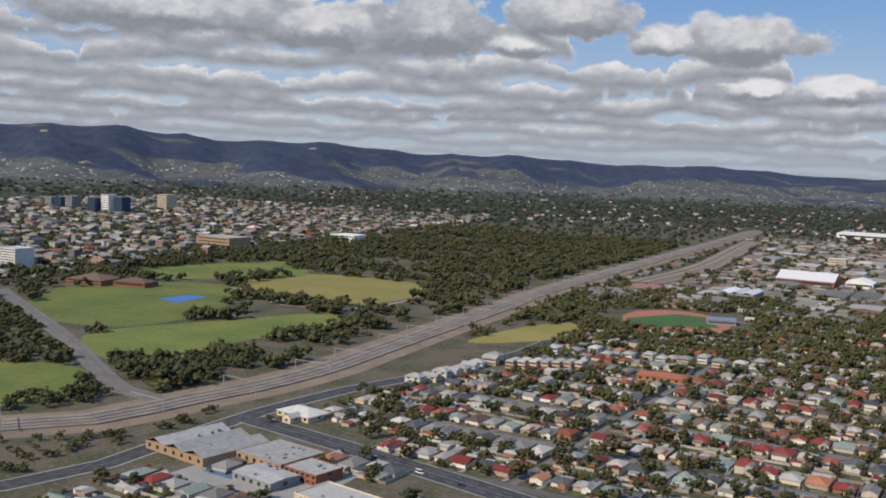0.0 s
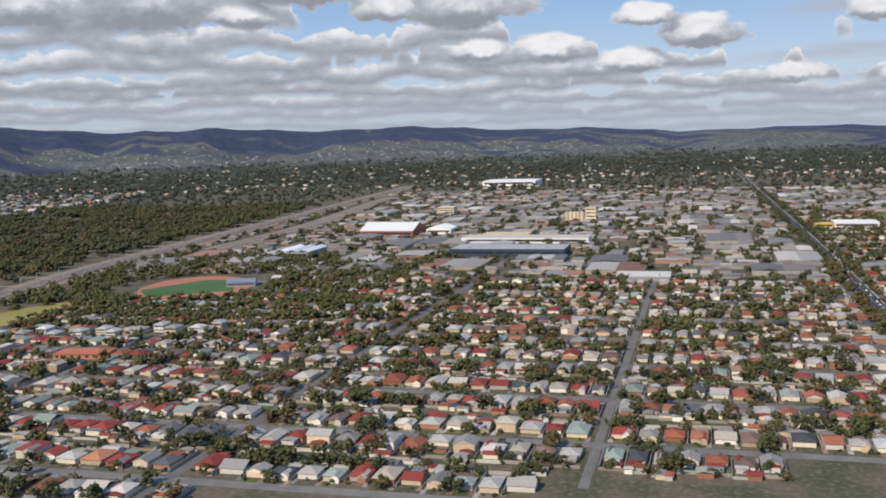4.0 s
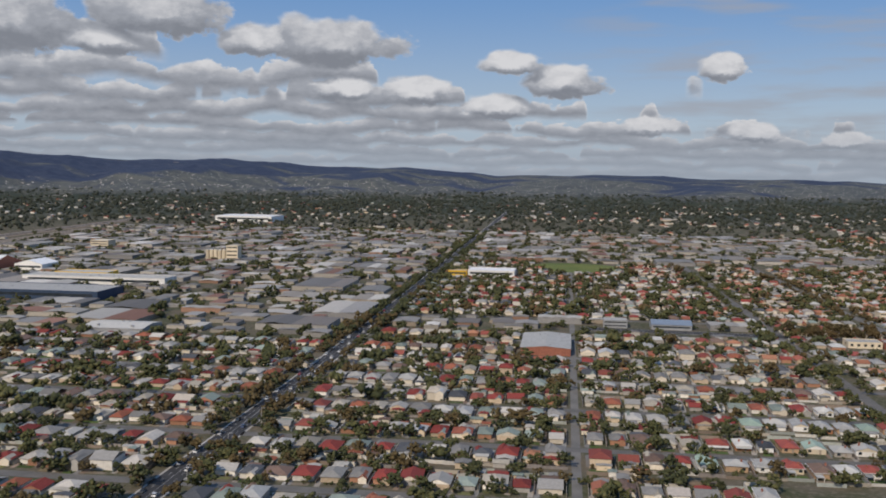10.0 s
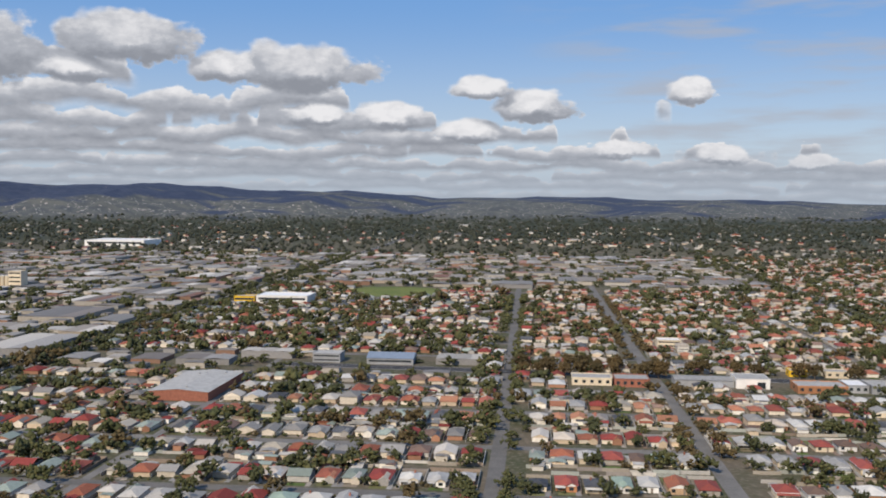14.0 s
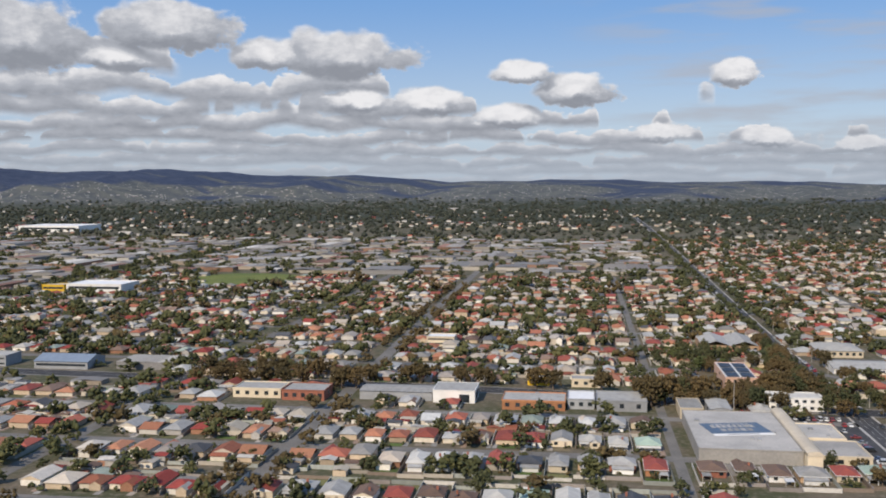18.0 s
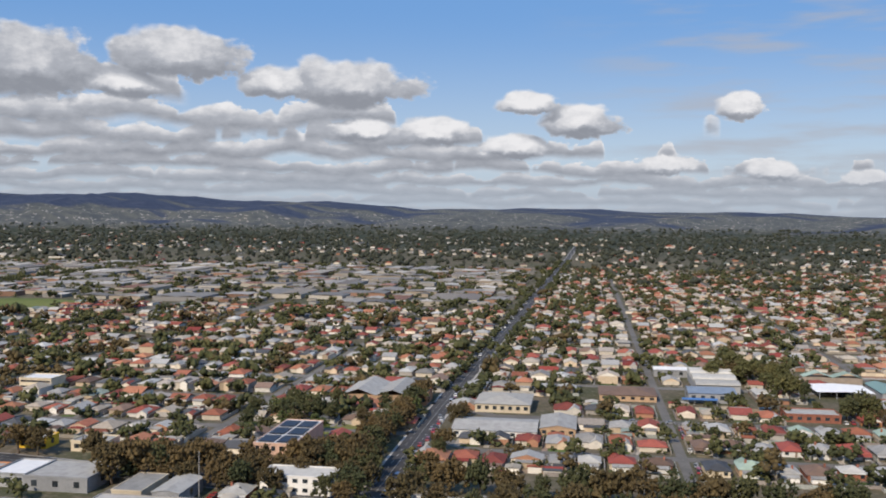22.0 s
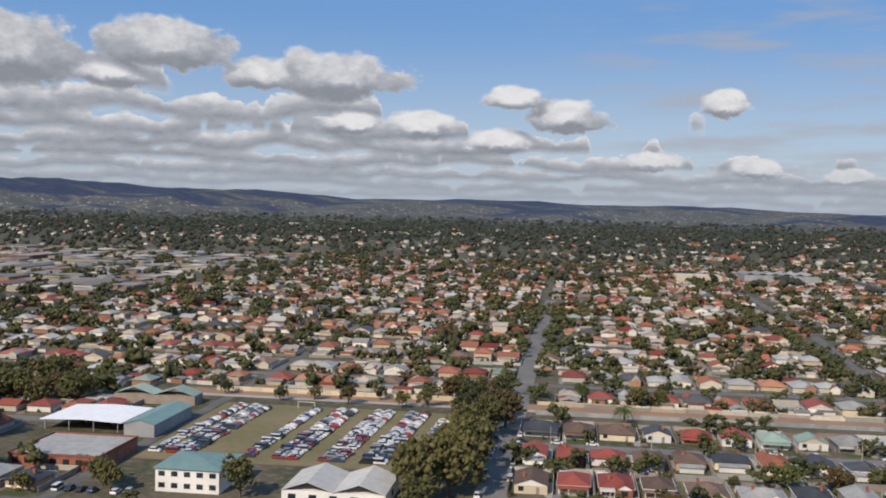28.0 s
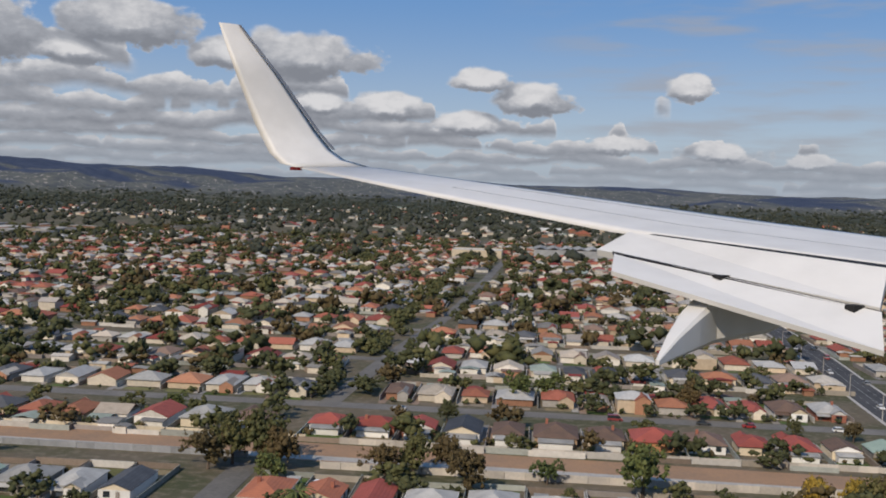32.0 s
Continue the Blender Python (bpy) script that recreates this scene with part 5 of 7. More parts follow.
okf &= fz < 14
for x, y, z in zip(fx[okf], fy[okf], fz[okf]):
    w, d = random.uniform(2.3, 3.8), random.uniform(2.6, 4.4)
    if random.random() < 0.05:
        w, d = w * 3, d * 2
    h = random.uniform(1.5, 2.5)
    walls.put(place(UNIT_BOX * (w, d, h + 0.5), x, y, 0.0, z - 0.5), WALL_F)
    rv, rf = roof_shape(w, d, h, random.choice((0, 2, 3)))
    (roofs_red if random.random() < 0.3 else roofs_old).put(place(rv, x, y, 0.0, z), rf)

# warehouses of the industrial quarter
sheds, shed_walls = Heap(), Heap()
random.seed(21)
rng = np.random.default_rng(23)
done = np.zeros((0, 4))
for tries, lo, hi in ((500, 11, 20), (1800, 6, 12), (4200, 3, 7), (4000, 2, 4.5)):
    for k in range(tries):
        w, d = rng.uniform(lo, hi), rng.uniform(lo, hi) * rng.choice((0.6, 1.0, 1.4))
        x, y = rng.uniform(-330, 600), rng.uniform(655, 1520)
        if len(done) and ((np.abs(done[:, 0] - x) < done[:, 2] + w + 1.3) & (np.abs(done[:, 1] - y) < done[:, 3] + d + 2.2)).any():
            continue
        a = np.array([x - w, x + w, x - w, x + w, x]), np.array([y - d, y - d, y + d, y + d, y])
        if not (industrial(*a).all() and clear_of_roads(*a, 2.5).all() and clear_of_buildings(a[0], a[1], 2.0).all() and clear_of_parks(*a).all()):
            continue
        done = np.vstack([done, (x, y, w, d)])
        h = random.uniform(1.3, 2.4) + (0.7 if w > 11 else 0.0)
        shed_walls.put(place(UNIT_BOX * (w, d, h), x, y, 0.0), WALL_F)
        p = max(1, int(round(w / random.choice((4.0, 6.0, 9.0)))))
        s = Shape()
        for i in range(p):
            u, q = -w + 2 * w * i / p, -w + 2 * w * (i + 1) / p - 0.02
            s.gable(u, q, -d - 0.1, d + 0.1, h, random.uniform(0.012, 0.05) * (q - u))
        sheds.put(place(np.array(s.v), x, y, 0.0), tri(s.f))
rng = np.random.default_rng(6)

# the city blocks east of the park
cx, cy = rng.uniform(-1500, -600, 9000), rng.uniform(430, 1500, 9000)
okc = (cx < -1.0 * (cy - 480) * 0.16 - 600) & (cx > -1.75 * cy) & clear_of_parks(cx, cy) & clear_of_roads(cx, cy, 6) & clear_of_buildings(cx, cy, 8)
cells = set()
for x, y in zip(cx[okc], cy[okc]):
    c = (int(x // 19), int(y // 19))
    if c in cells:
        continue
    cells.add(c)
    w, d = random.uniform(3.2, 7), random.uniform(3.2, 7)
    h = random.choice((2, 2, 3, 3, 3, 4, 5, 6)) * random.uniform(0.8, 1.2)
    shed_walls.put(place(UNIT_BOX * (w, d, h), x, y, 0.0), WALL_F)
    rv, rf = roof_shape(w, d, h, random.choice((0, 2, 3)))
    if random.random() < 0.6:
        rv[:, 2] = np.minimum(rv[:, 2], h + 0.4)
    (sheds if random.random() < 0.86 else roofs_red).put(place(rv, x, y, 0.0), rf)

walls.make("far_house_walls", M["walls_mix"], "cream, white and brick house walls of the far streets", "houses")
roofs_old.make("far_house_roofs", M["roofs_old"], "mostly grey iron roofs of the far streets", "roofs")
roofs_red.make("far_tiled_roofs", M["roofs_red"], "red, orange and brown tiled roofs of the far streets", "roofs")
shed_walls.make("warehouse_walls", M["walls_shed"], "pale walls of warehouses and city blocks", "buildings")
sheds.make("warehouse_roofs", M["roofs_shed"], "grey sheet roofs of warehouses and city blocks", "roofs")


# ---- trees ----
OCTA = np.array([(1, 0, 0), (-1, 0, 0), (0, 1, 0), (0, -1, 0), (0, 0, 1), (0, 0, -1)], float)
OCTA_F = np.array([(0, 2, 4), (2, 1, 4), (1, 3, 4), (3, 0, 4), (2, 0, 5), (1, 2, 5), (3, 1, 5), (0, 3, 5)])


def crown(rng, clumps, size, squash=0.75, lumps=5, tall=1.0):
    """Leaf clumps over the lumps of a crown of radius 1, with gaps and an uneven edge."""
    cen = rng.normal(0, 0.38, (lumps, 3)) * (1, 1, 0.55 * tall)
    cen -= cen.mean(0)
    rad = rng.uniform(0.48, 0.7, lumps)
    vs, fs = [], []
    for i in range(clumps):
        k = rng.integers(lumps)
        d = rng.normal(0, 1, 3)
        d /= np.linalg.norm(d)
        if d[2] < -0.55:
            d[2] *= -0.4
        p = cen[k] + d * rad[k] * rng.uniform(0.72, 1.06) * (1, 1, squash * tall)
        s = size * rng.uniform(0.65, 1.35)
        q = OCTA * rng.uniform(0.55, 1.25, (6, 1)) * s * (1, 1, 0.8)
        a = rng.uniform(0, 6.28)
        vs.append(place(q, p[0], p[1], a, p[2]))
        fs.append(OCTA_F + 6 * i)
    v = np.concatenate(vs)
    v[:, 2] -= v[:, 2].min() * 0.9
    return v, np.concatenate(fs)


def trunk_shape(height_, r, rng, limbs=4):
    v, f = [], []

    def limb(a, b, ra, rb, n=6):
        a, b = Vector(a), Vector(b)
        d = (b - a).normalized()
        s = d.orthogonal().normalized()
        t = d.cross(s)
        k = len(v)
        for p, q in ((a, ra), (b, rb)):
            for i in range(n):
                w = 6.2832 * i / n
                v.append(tuple(p + s * math.cos(w) * q + t * math.sin(w) * q))
        f.extend((k + i, k + (i + 1) % n, k + n + (i + 1) % n, k + n + i) for i in range(n))
    fork = (rng.normal(0, 0.05) * height_, rng.normal(0, 0.05) * height_, height_ * 0.5)
    limb((0, 0, -0.2), fork, r, r * 0.7)
    for i in range(limbs):
        a = 6.28 * i / limbs + rng.uniform(0, 1)
        e = (fork[0] + math.cos(a) * height_ * 0.28, fork[1] + math.sin(a) * height_ * 0.28, height_ * rng.uniform(0.8, 1.0))
        limb(fork, e, r * 0.55, r * 0.15, 5)
    return v, f


TREE_KINDS = {}


def sprays(rng, v, count, size):
    """Small tilted leaf sprays scattered over the clumps of a crown."""
    p = v[rng.integers(len(v), size=count)] * rng.uniform(0.94, 1.07, (count, 1)) + rng.normal(0, 0.035, (count, 3))
    a, b = rng.normal(0, 1, (count, 3)), rng.normal(0, 1, (count, 3))
    a /= np.linalg.norm(a, axis=1, keepdims=True)
    b -= a * (a * b).sum(1, keepdims=True)
    b /= np.linalg.norm(b, axis=1, keepdims=True)
    s = size * rng.uniform(0.6, 1.4, (count, 1))
    q = np.stack([p - a * s, p + b * s * 0.7, p + a * s * 1.1, p - b * s * 0.6], 1).reshape(-1, 3)
    q[:, 2] = np.maximum(q[:, 2], 0.02)
    k = 4 * np.arange(count)[:, None]
    return q, np.concatenate([k + (0, 1, 2), k + (0, 2, 3)])


def tree_template(kind, mat, seed, clumps, size, squash, lumps, tall, height_, spread):
    r = np.random.default_rng(seed)
    v, f = crown(r, clumps // 2, size * 0.95, squash, lumps, tall)
    q, g = sprays(r, v, 1300, 0.055)
    v, f = np.concatenate([v, q]), np.concatenate([f, g + len(v)])
    v = v * (spread, spread, height_ * 0.76 / max(v[:, 2].max(), 0.1)) + (0, 0, height_ * 0.19)
    tv, tf = trunk_shape(height_ * 0.75, height_ * 0.035, r)
    TREE_KINDS.setdefault(kind, []).append((mesh_of("crown", v.tolist(), f.tolist(), M[mat], smooth=True), mesh_of("trunk", tv, tf, M["bark"])))


for s in range(4):
    tree_template("gum", "leaf", 30 + s, 330, 0.145, 0.8, 7, 1.0, 1.0, 0.42)
    tree_template("dark", "leaf_dark", 40 + s, 320, 0.145, 0.85, 5, 1.1, 1.0, 0.36)
    tree_template("green", "leaf_green", 50 + s, 320, 0.145, 0.85, 5, 1.0, 1.0, 0.42)
    tree_template("autumn", "leaf_autumn", 60 + s, 340, 0.145, 0.85, 6, 1.0, 1.0, 0.44)
for s in range(2):
    tree_template("gold", "leaf_gold", 70 + s, 260, 0.16, 0.85, 5, 1.0, 1.0, 0.4)


def palm_template():
    """A date palm: a straight trunk and a head of arched, folded fronds."""
    r = np.random.default_rng(99)
    v, f = [], []
    for i in range(46):
        a, up = r.uniform(0, 6.283), r.uniform(-0.15, 1.2)
        reach = r.uniform(0.36, 0.5)
        for side in (-1, 1):
            k = len(v)
            for j in range(6):
                s = j / 5
                d, z = reach * s, 0.62 + reach * (up * s - 1.05 * s * s)
                wide = side * 0.045 * (1 - 0.85 * s) * (0.3 + s if s < 0.4 else 1.0)
                v.append((d * math.cos(a), d * math.sin(a), z))
                v.append((d * math.cos(a) - wide * math.sin(a), d * math.sin(a) + wide * math.cos(a), z - abs(wide) * 0.7))
            f += [(k + 2 * j, k + 2 * j + 1, k + 2 * j + 3, k + 2 * j + 2) for j in range(5)]
    n = 8
    tv = [(q * math.cos(6.2832 * i / n), q * math.sin(6.2832 * i / n), z) for z, q in ((-0.05, 0.06), (0.05, 0.045), (0.5, 0.04), (0.62, 0.065), (0.67, 0.03)) for i in range(n)]
    tf = [(m * n + i, m * n + (i + 1) % n, (m + 1) * n + (i + 1) % n, (m + 1) * n + i) for m in range(4) for i in range(n)]
    TREE_KINDS["palm"] = [(mesh_of("crown", v, f, M["leaf_green"]), mesh_of("trunk", tv, tf, M["bark"]))]


palm_template()
TREE_LABELS = {"palm": "date palm with arched fronds","gum": "grey-green gum tree with a loose crown", "dark": "dark evergreen tree with a dense crown", "green": "bright green garden tree",
               "autumn": "plane tree in brown autumn leaf", "gold": "garden tree in yellow autumn leaf"}


def tree(kind, x, y, h, label=""):
    crown_me, trunk_me = random.choice(TREE_KINDS[kind])
    top = empty("tree", pose(x, y, 0, 0, 0, random.uniform(0, 360)) @ Matrix.Diagonal((h * random.uniform(0.85, 1.15), h * random.uniform(0.85, 1.15), h, 1)), label or TREE_LABELS[kind], "tree", "trees")
    new("crown", crown_me).parent = top
    new("trunk", trunk_me).parent = top
    return top


random.seed(31)
BIG = []
# plane trees along the cross street
for x in np.arange(402, 606, 6.2):
    y = float(np.interp(x, [300, 405, 500, 604], [712, 706, 700, 683]))
    for side in (-1, 1):
        if random.random() < 0.72 and not (side < 0 and 460 < x < 545):
            BIG.append((random.choice(("autumn", "autumn", "autumn", "dark")), x + random.uniform(-1.5, 1.5), y + side * 6.2, random.uniform(5.5, 8.5)))
for x, y, h in ((547, 683, 10), (551.5, 686, 10.5), (556, 687, 9.5), (561, 688, 8.5), (546, 690, 9), (570, 688, 8), (575, 686, 7), (573, 682, 6), (577, 690, 7), (583, 700, 8.5), (587, 699, 9.5), (591, 698, 9),
                (595, 698, 8.5), (599, 706, 8), (589, 705, 8.5), (594, 706, 9), (598, 690, 7), (600, 696, 7.5), (564, 701, 6), (559, 702, 7), (549, 703, 7), (579, 684, 5.5), (599.5, 676, 6)):
    BIG.append((random.choice(("autumn", "autumn", "autumn", "dark")), x, y, h))
for x in np.arange(612, 700, 6.5):
    for side in (-1, 1):
        BIG.append((random.choice(("autumn", "dark", "autumn")), x, float(np.interp(x, [604, 700], [683, 675])) + side * 6.5 + random.uniform(-2, 1), random.uniform(6, 9.5)))
# trees along the arterial road and round the school
for y in np.arange(690, 800, 7.0):
    BIG.append((random.choice(("autumn", "dark", "autumn")), 596.5 + random.uniform(-2, 1), y, random.uniform(6, 9)))
    if random.random() < 0.5:
        BIG.append((random.choice(("dark", "autumn")), 612, y, random.uniform(4, 7)))
for i in range(30):
    BIG.append((random.choice(("dark", "green", "autumn", "dark")), random.uniform(553, 598), random.uniform(733, 776), random.uniform(5, 9)))
for i in range(34):
    BIG.append((random.choice(("dark", "dark", "autumn", "gum")), random.uniform(634, 690), random.uniform(636, 668), random.uniform(6, 10)))
# big gums round the show ground
for x, y, h in ((806, 782, 13), (803, 790, 13.5), (811, 796, 14), (808, 804, 13), (812, 812, 12), (809, 820, 13), (813, 828, 12), (806, 842, 10), (796, 858, 9), (801, 866, 10), (790, 857, 7), (775, 778, 8),
                (812, 786, 12), (807, 775, 11), (695, 845, 10), (700, 852, 10), (708, 836, 11), (716, 842, 10), (690, 838, 9), (806, 862, 10), (811, 868, 9), (803, 872, 8),
                (755, 777, 6.5), (752, 782, 6), (703, 838, 10), (711, 845, 10.5), (706, 848, 9.5), (698, 842, 9), (714, 850, 9), (745, 862, 6), (760, 858, 5), (768, 860, 6), (776, 858, 5.5), (784, 862, 6.5),
                (813, 848, 9), (808, 855, 10), (815, 838, 9.5), (722, 772, 6), (728, 775, 7), (716, 790, 5), (742, 776, 5), (745, 790, 4)):
    BIG.append((random.choice(("gum", "gum", "gum", "autumn", "dark")), x + random.uniform(-2, 2), y + random.uniform(-2, 2), h * random.uniform(0.62, 1.0)))
for x, y, h, k in ((842, 848, 6.0, "palm"), (926, 829, 5.5, "palm"), (929, 826, 5.0, "palm"), (911, 851, 8.5, "gum"), (915, 853, 9, "gum"), (918, 850, 7, "autumn"), (908, 848, 6.5, "autumn"), (938, 851, 6.5, "gum"), (943, 852, 6.5, "autumn"), (919, 843, 5, "green"), (946, 843, 7, "autumn"), (934, 847, 6, "autumn"), (970, 846, 9.5, "green"), (957, 850, 4.5, "green"), (1000, 845, 6, "gum"),
                   (1008, 846, 6.5, "gum"), (992, 842, 6, "gold"), (873, 850, 4, "green"), (1016, 850, 5, "dark"), (905, 868, 4.5, "dark"), (890, 884, 4, "green"), (940, 884, 4.5, "dark"),
                   (952, 905, 7, "green"), (958, 909, 6, "green"), (985, 905, 5, "autumn"), (1000, 884, 4.5, "dark"), (1010, 885, 4, "autumn"), (833, 876, 5, "green"), (846, 868, 6, "gum"), (852, 870, 5, "gum")):
    BIG.append((k, x, y, h))
BIG += [("dark", 720.5, 781, 8.5), ("dark", 724.5, 784, 9.5), ("gum", 727.5, 782, 8.5), ("gum", 710, 808, 10.5), ("gum", 706, 813, 9.0), ("dark", 714, 806, 8.5), ("gum", 700, 862, 9.0)]
for k, x, y, h in BIG:
    tree(k, x, y, h)
# garden trees between the near houses
random.seed(37)
for x, y, w, d, facing in NEAR[:110]:
    for back in (0, 1):
        if random.random() < (0.55 if back else 0.3):
            ty = y - facing * (d / 2 + random.uniform(2.5, 6.5)) if back else y + facing * (d / 2 + 2.6)
            tx = x + random.uniform(-4, 4)
            q = (np.array([tx]), np.array([ty]))
            if clear_of_roads(*q, 0.5)[0] and clear_of_buildings(*q, 1.5)[0]:
                tree(random.choice(("gum", "dark", "green", "dark", "autumn", "green", "gold")), tx, ty, random.uniform(2.2, 5.6))

# all the further trees
LOW = []
for s in range(10):
    r = np.random.default_rng(80 + s)
    v, f = crown(r, 36, 0.25, 0.85, 5, 1.0)
    q, g = sprays(r, v, 130, 0.115)
    v, f = np.concatenate([v, q]), np.concatenate([f, g + len(v)])
    v = v * (0.56, 0.56, 0.85 / max(v[:, 2].max(), 0.1)) + (0, 0, 0.15)
    LOW.append((v, f))
MID = []
for s in range(8):
    r = np.random.default_rng(110 + s)
    v, f = crown(r, 15, 0.38, 0.85, 4, 1.0)
    q, g = sprays(r, v, 44, 0.17)
    v, f = np.concatenate([v, q]), np.concatenate([f, g + len(v)])
    v = v * (0.58, 0.58, 0.9 / max(v[:, 2].max(), 0.1)) + (0, 0, 0.1)
    MID.append((v, f))
SMALL = []
for s in range(8):
    r = np.random.default_rng(90 + s)
    v, f = crown(r, 5, 0.66, 0.85, 3, 1.0)
    v = v * (0.62, 0.62, 0.95 / max(v[:, 2].max(), 0.1)) + (0, 0, 0.05)
    SMALL.append((v, f))
woods = {"mix": Heap(), "dark": Heap(), "brown": Heap(), "far": Heap()}
rng = np.random.default_rng(77)


def plant(xs, ys, lo, hi, heap, small=False):
    zs = height(xs, ys)
    for x, y, z in zip(xs, ys, zs):
        v, f = (SMALL if small else LOW if y < 120 + near_edge(x) else MID)[rng.integers(8)]
        h = rng.uniform(lo, hi)
        woods[heap].put(place(v * (h * rng.uniform(0.85, 1.3), h * rng.uniform(0.85, 1.3), h), x, y, rng.uniform(0, 6.28), z), f)


far = np.array([(q[0], q[1], q[3], q[4]) for q in FARLOTS + NEAR])
for chance, back in ((0.85, 1), (0.65, 1), (0.3, 1), (0.5, 0), (0.2, 0)):
    pick = rng.uniform(0, 1, len(far)) < chance * np.where(far[:, 0] > 330, 0.5, 0.78)
    p = far[pick]
    tx = p[:, 0] + rng.uniform(-4.2, 4.2, len(p))
    ty = p[:, 1] - p[:, 3] * (p[:, 2] / 2 + rng.uniform(1.2, 7.5, len(p))) if back else p[:, 1] + p[:, 3] * (p[:, 2] / 2 + rng.uniform(1.5, 3.5, len(p)))
    ok = clear_of_roads(tx, ty, 0.5) & clear_of_buildings(tx, ty, 1.0)
    tx, ty = tx[ok], ty[ok]
    k = rng.uniform(0, 1, len(tx))
    for name, lo, hi in (("mix", 0, 0.45), ("dark", 0.45, 0.86), ("brown", 0.86, 1.01)):
        s = (k >= lo) & (k < hi)
        plant(tx[s], ty[s], 1.8, 5.7, name)
# shrubs and hedges round the houses
near_lots = np.array([(q[0], q[1], q[2], q[3], q[4]) for q in LOTS if q[1] < near_edge(q[0]) + 330])
for side in range(4):
    p = near_lots[rng.uniform(0, 1, len(near_lots)) < 0.75]
    tx = p[:, 0] + rng.uniform(-1, 1, len(p)) * (p[:, 2] / 2 + 0.8)
    ty = p[:, 1] + (p[:, 4] if side < 2 else -p[:, 4]) * (p[:, 3] / 2 + rng.uniform(0.9, 3.0, len(p)))
    ok = clear_of_roads(tx, ty, 0.2) & clear_of_buildings(tx, ty, 0.5)
    plant(tx[ok], ty[ok], 0.6, 1.5, ("mix", "dark", "mix", "brown")[side], True)
# taller street and garden trees, standing over the roofs
tx, ty = rng.uniform(-200, 1400, 5200), rng.uniform(230, 1500, 5200)
ok = in_town(tx, ty) & (ty > np.array([near_edge(q) for q in tx])) & clear_of_roads(tx, ty, 1.0) & clear_of_buildings(tx, ty, 1.5) & clear_of_parks(tx, ty) & ~industrial(tx, ty)
ok &= (rng.uniform(0, 1, len(tx)) < 0.2) & ~((tx > 735) & (tx < 1035) & (ty < 900))
for xx, yy, ww, dd, ff in LOTS:
    ok &= ~((np.abs(tx - xx) < ww / 2 + 0.4) & (np.abs(ty - yy) < dd / 2 + 0.4))
tx, ty = tx[ok], ty[ok]
k = rng.uniform(0, 1, len(tx))
for name, lo, hi in (("mix", 0, 0.4), ("dark", 0.4, 0.72), ("brown", 0.72, 1.01)):
    plant(tx[(k >= lo) & (k < hi)], ty[(k >= lo) & (k < hi)], 4.5, 8.0, name)
# woods of the park lands
wx, wy = rng.uniform(-720, -200, 7000), rng.uniform(190, 1250, 7000)
d_rail = wx - rail_x(wy)
okw = (d_rail < -17) & (d_rail > -380) & (wy > 0.42 * (-260 - wx) + 170) & clear_of_parks(wx, wy) & clear_of_roads(wx, wy, 2.0) & clear_of_buildings(wx, wy, 2.0)
open_ = (wy < 520) & (rng.uniform(0, 1, len(wx)) < 0.3)
gaps = np.sin(wx / 31.0 + np.sin(wy / 43.0) * 2) * np.sin(wy / 37.0 + np.sin(wx / 53.0)) > 0.42
okw &= ~open_ & ~(gaps & (rng.uniform(0, 1, len(wx)) < 0.85))
plant(wx[okw][::2], wy[okw][::2], 4.0, 8.5, "dark")
plant(wx[okw][1::6], wy[okw][1::6], 3.5, 8.0, "mix")
plant(wx[okw][3::6], wy[okw][3::6], 3.5, 7.0, "brown")
plant(wx[okw][5::6], wy[okw][5::6], 3.5, 8.5, "dark")
# thickets round the branch line and below the railway
hx, hy = rng.uniform(-470, -285, 900), rng.uniform(150, 345, 900)
okh = clear_of_parks(hx, hy) & clear_of_roads(hx, hy, 1.5) & (hx < rail_x(hy) - 16) & (rng.uniform(0, 1, 900) < 0.8)
plant(hx[okh], hy[okh], 3.0, 6.5, "dark")
hx, hy = rng.uniform(-330, -230, 500), rng.uniform(120, 265, 500)
okh = clear_of_roads(hx, hy, 1.0) & (hx > rail_x(hy) + 14) & (hx < -236) & (rng.uniform(0, 1, 500) < 0.55)
plant(hx[okh], hy[okh], 1.5, 3.5, "mix")
# belt between railway, sports ground and streets
bx, by = rng.uniform(-330, -60, 1500), rng.uniform(420, 740, 1500)
okb = (bx > rail_x(by) + 17) & (by > 470 + 0.12 * (bx + 210)) & clear_of_parks(bx, by) & clear_of_roads(bx, by, 1.5) & clear_of_buildings(bx, by, 1.5)
plant(bx[okb], by[okb], 2.5, 6.0, "mix")
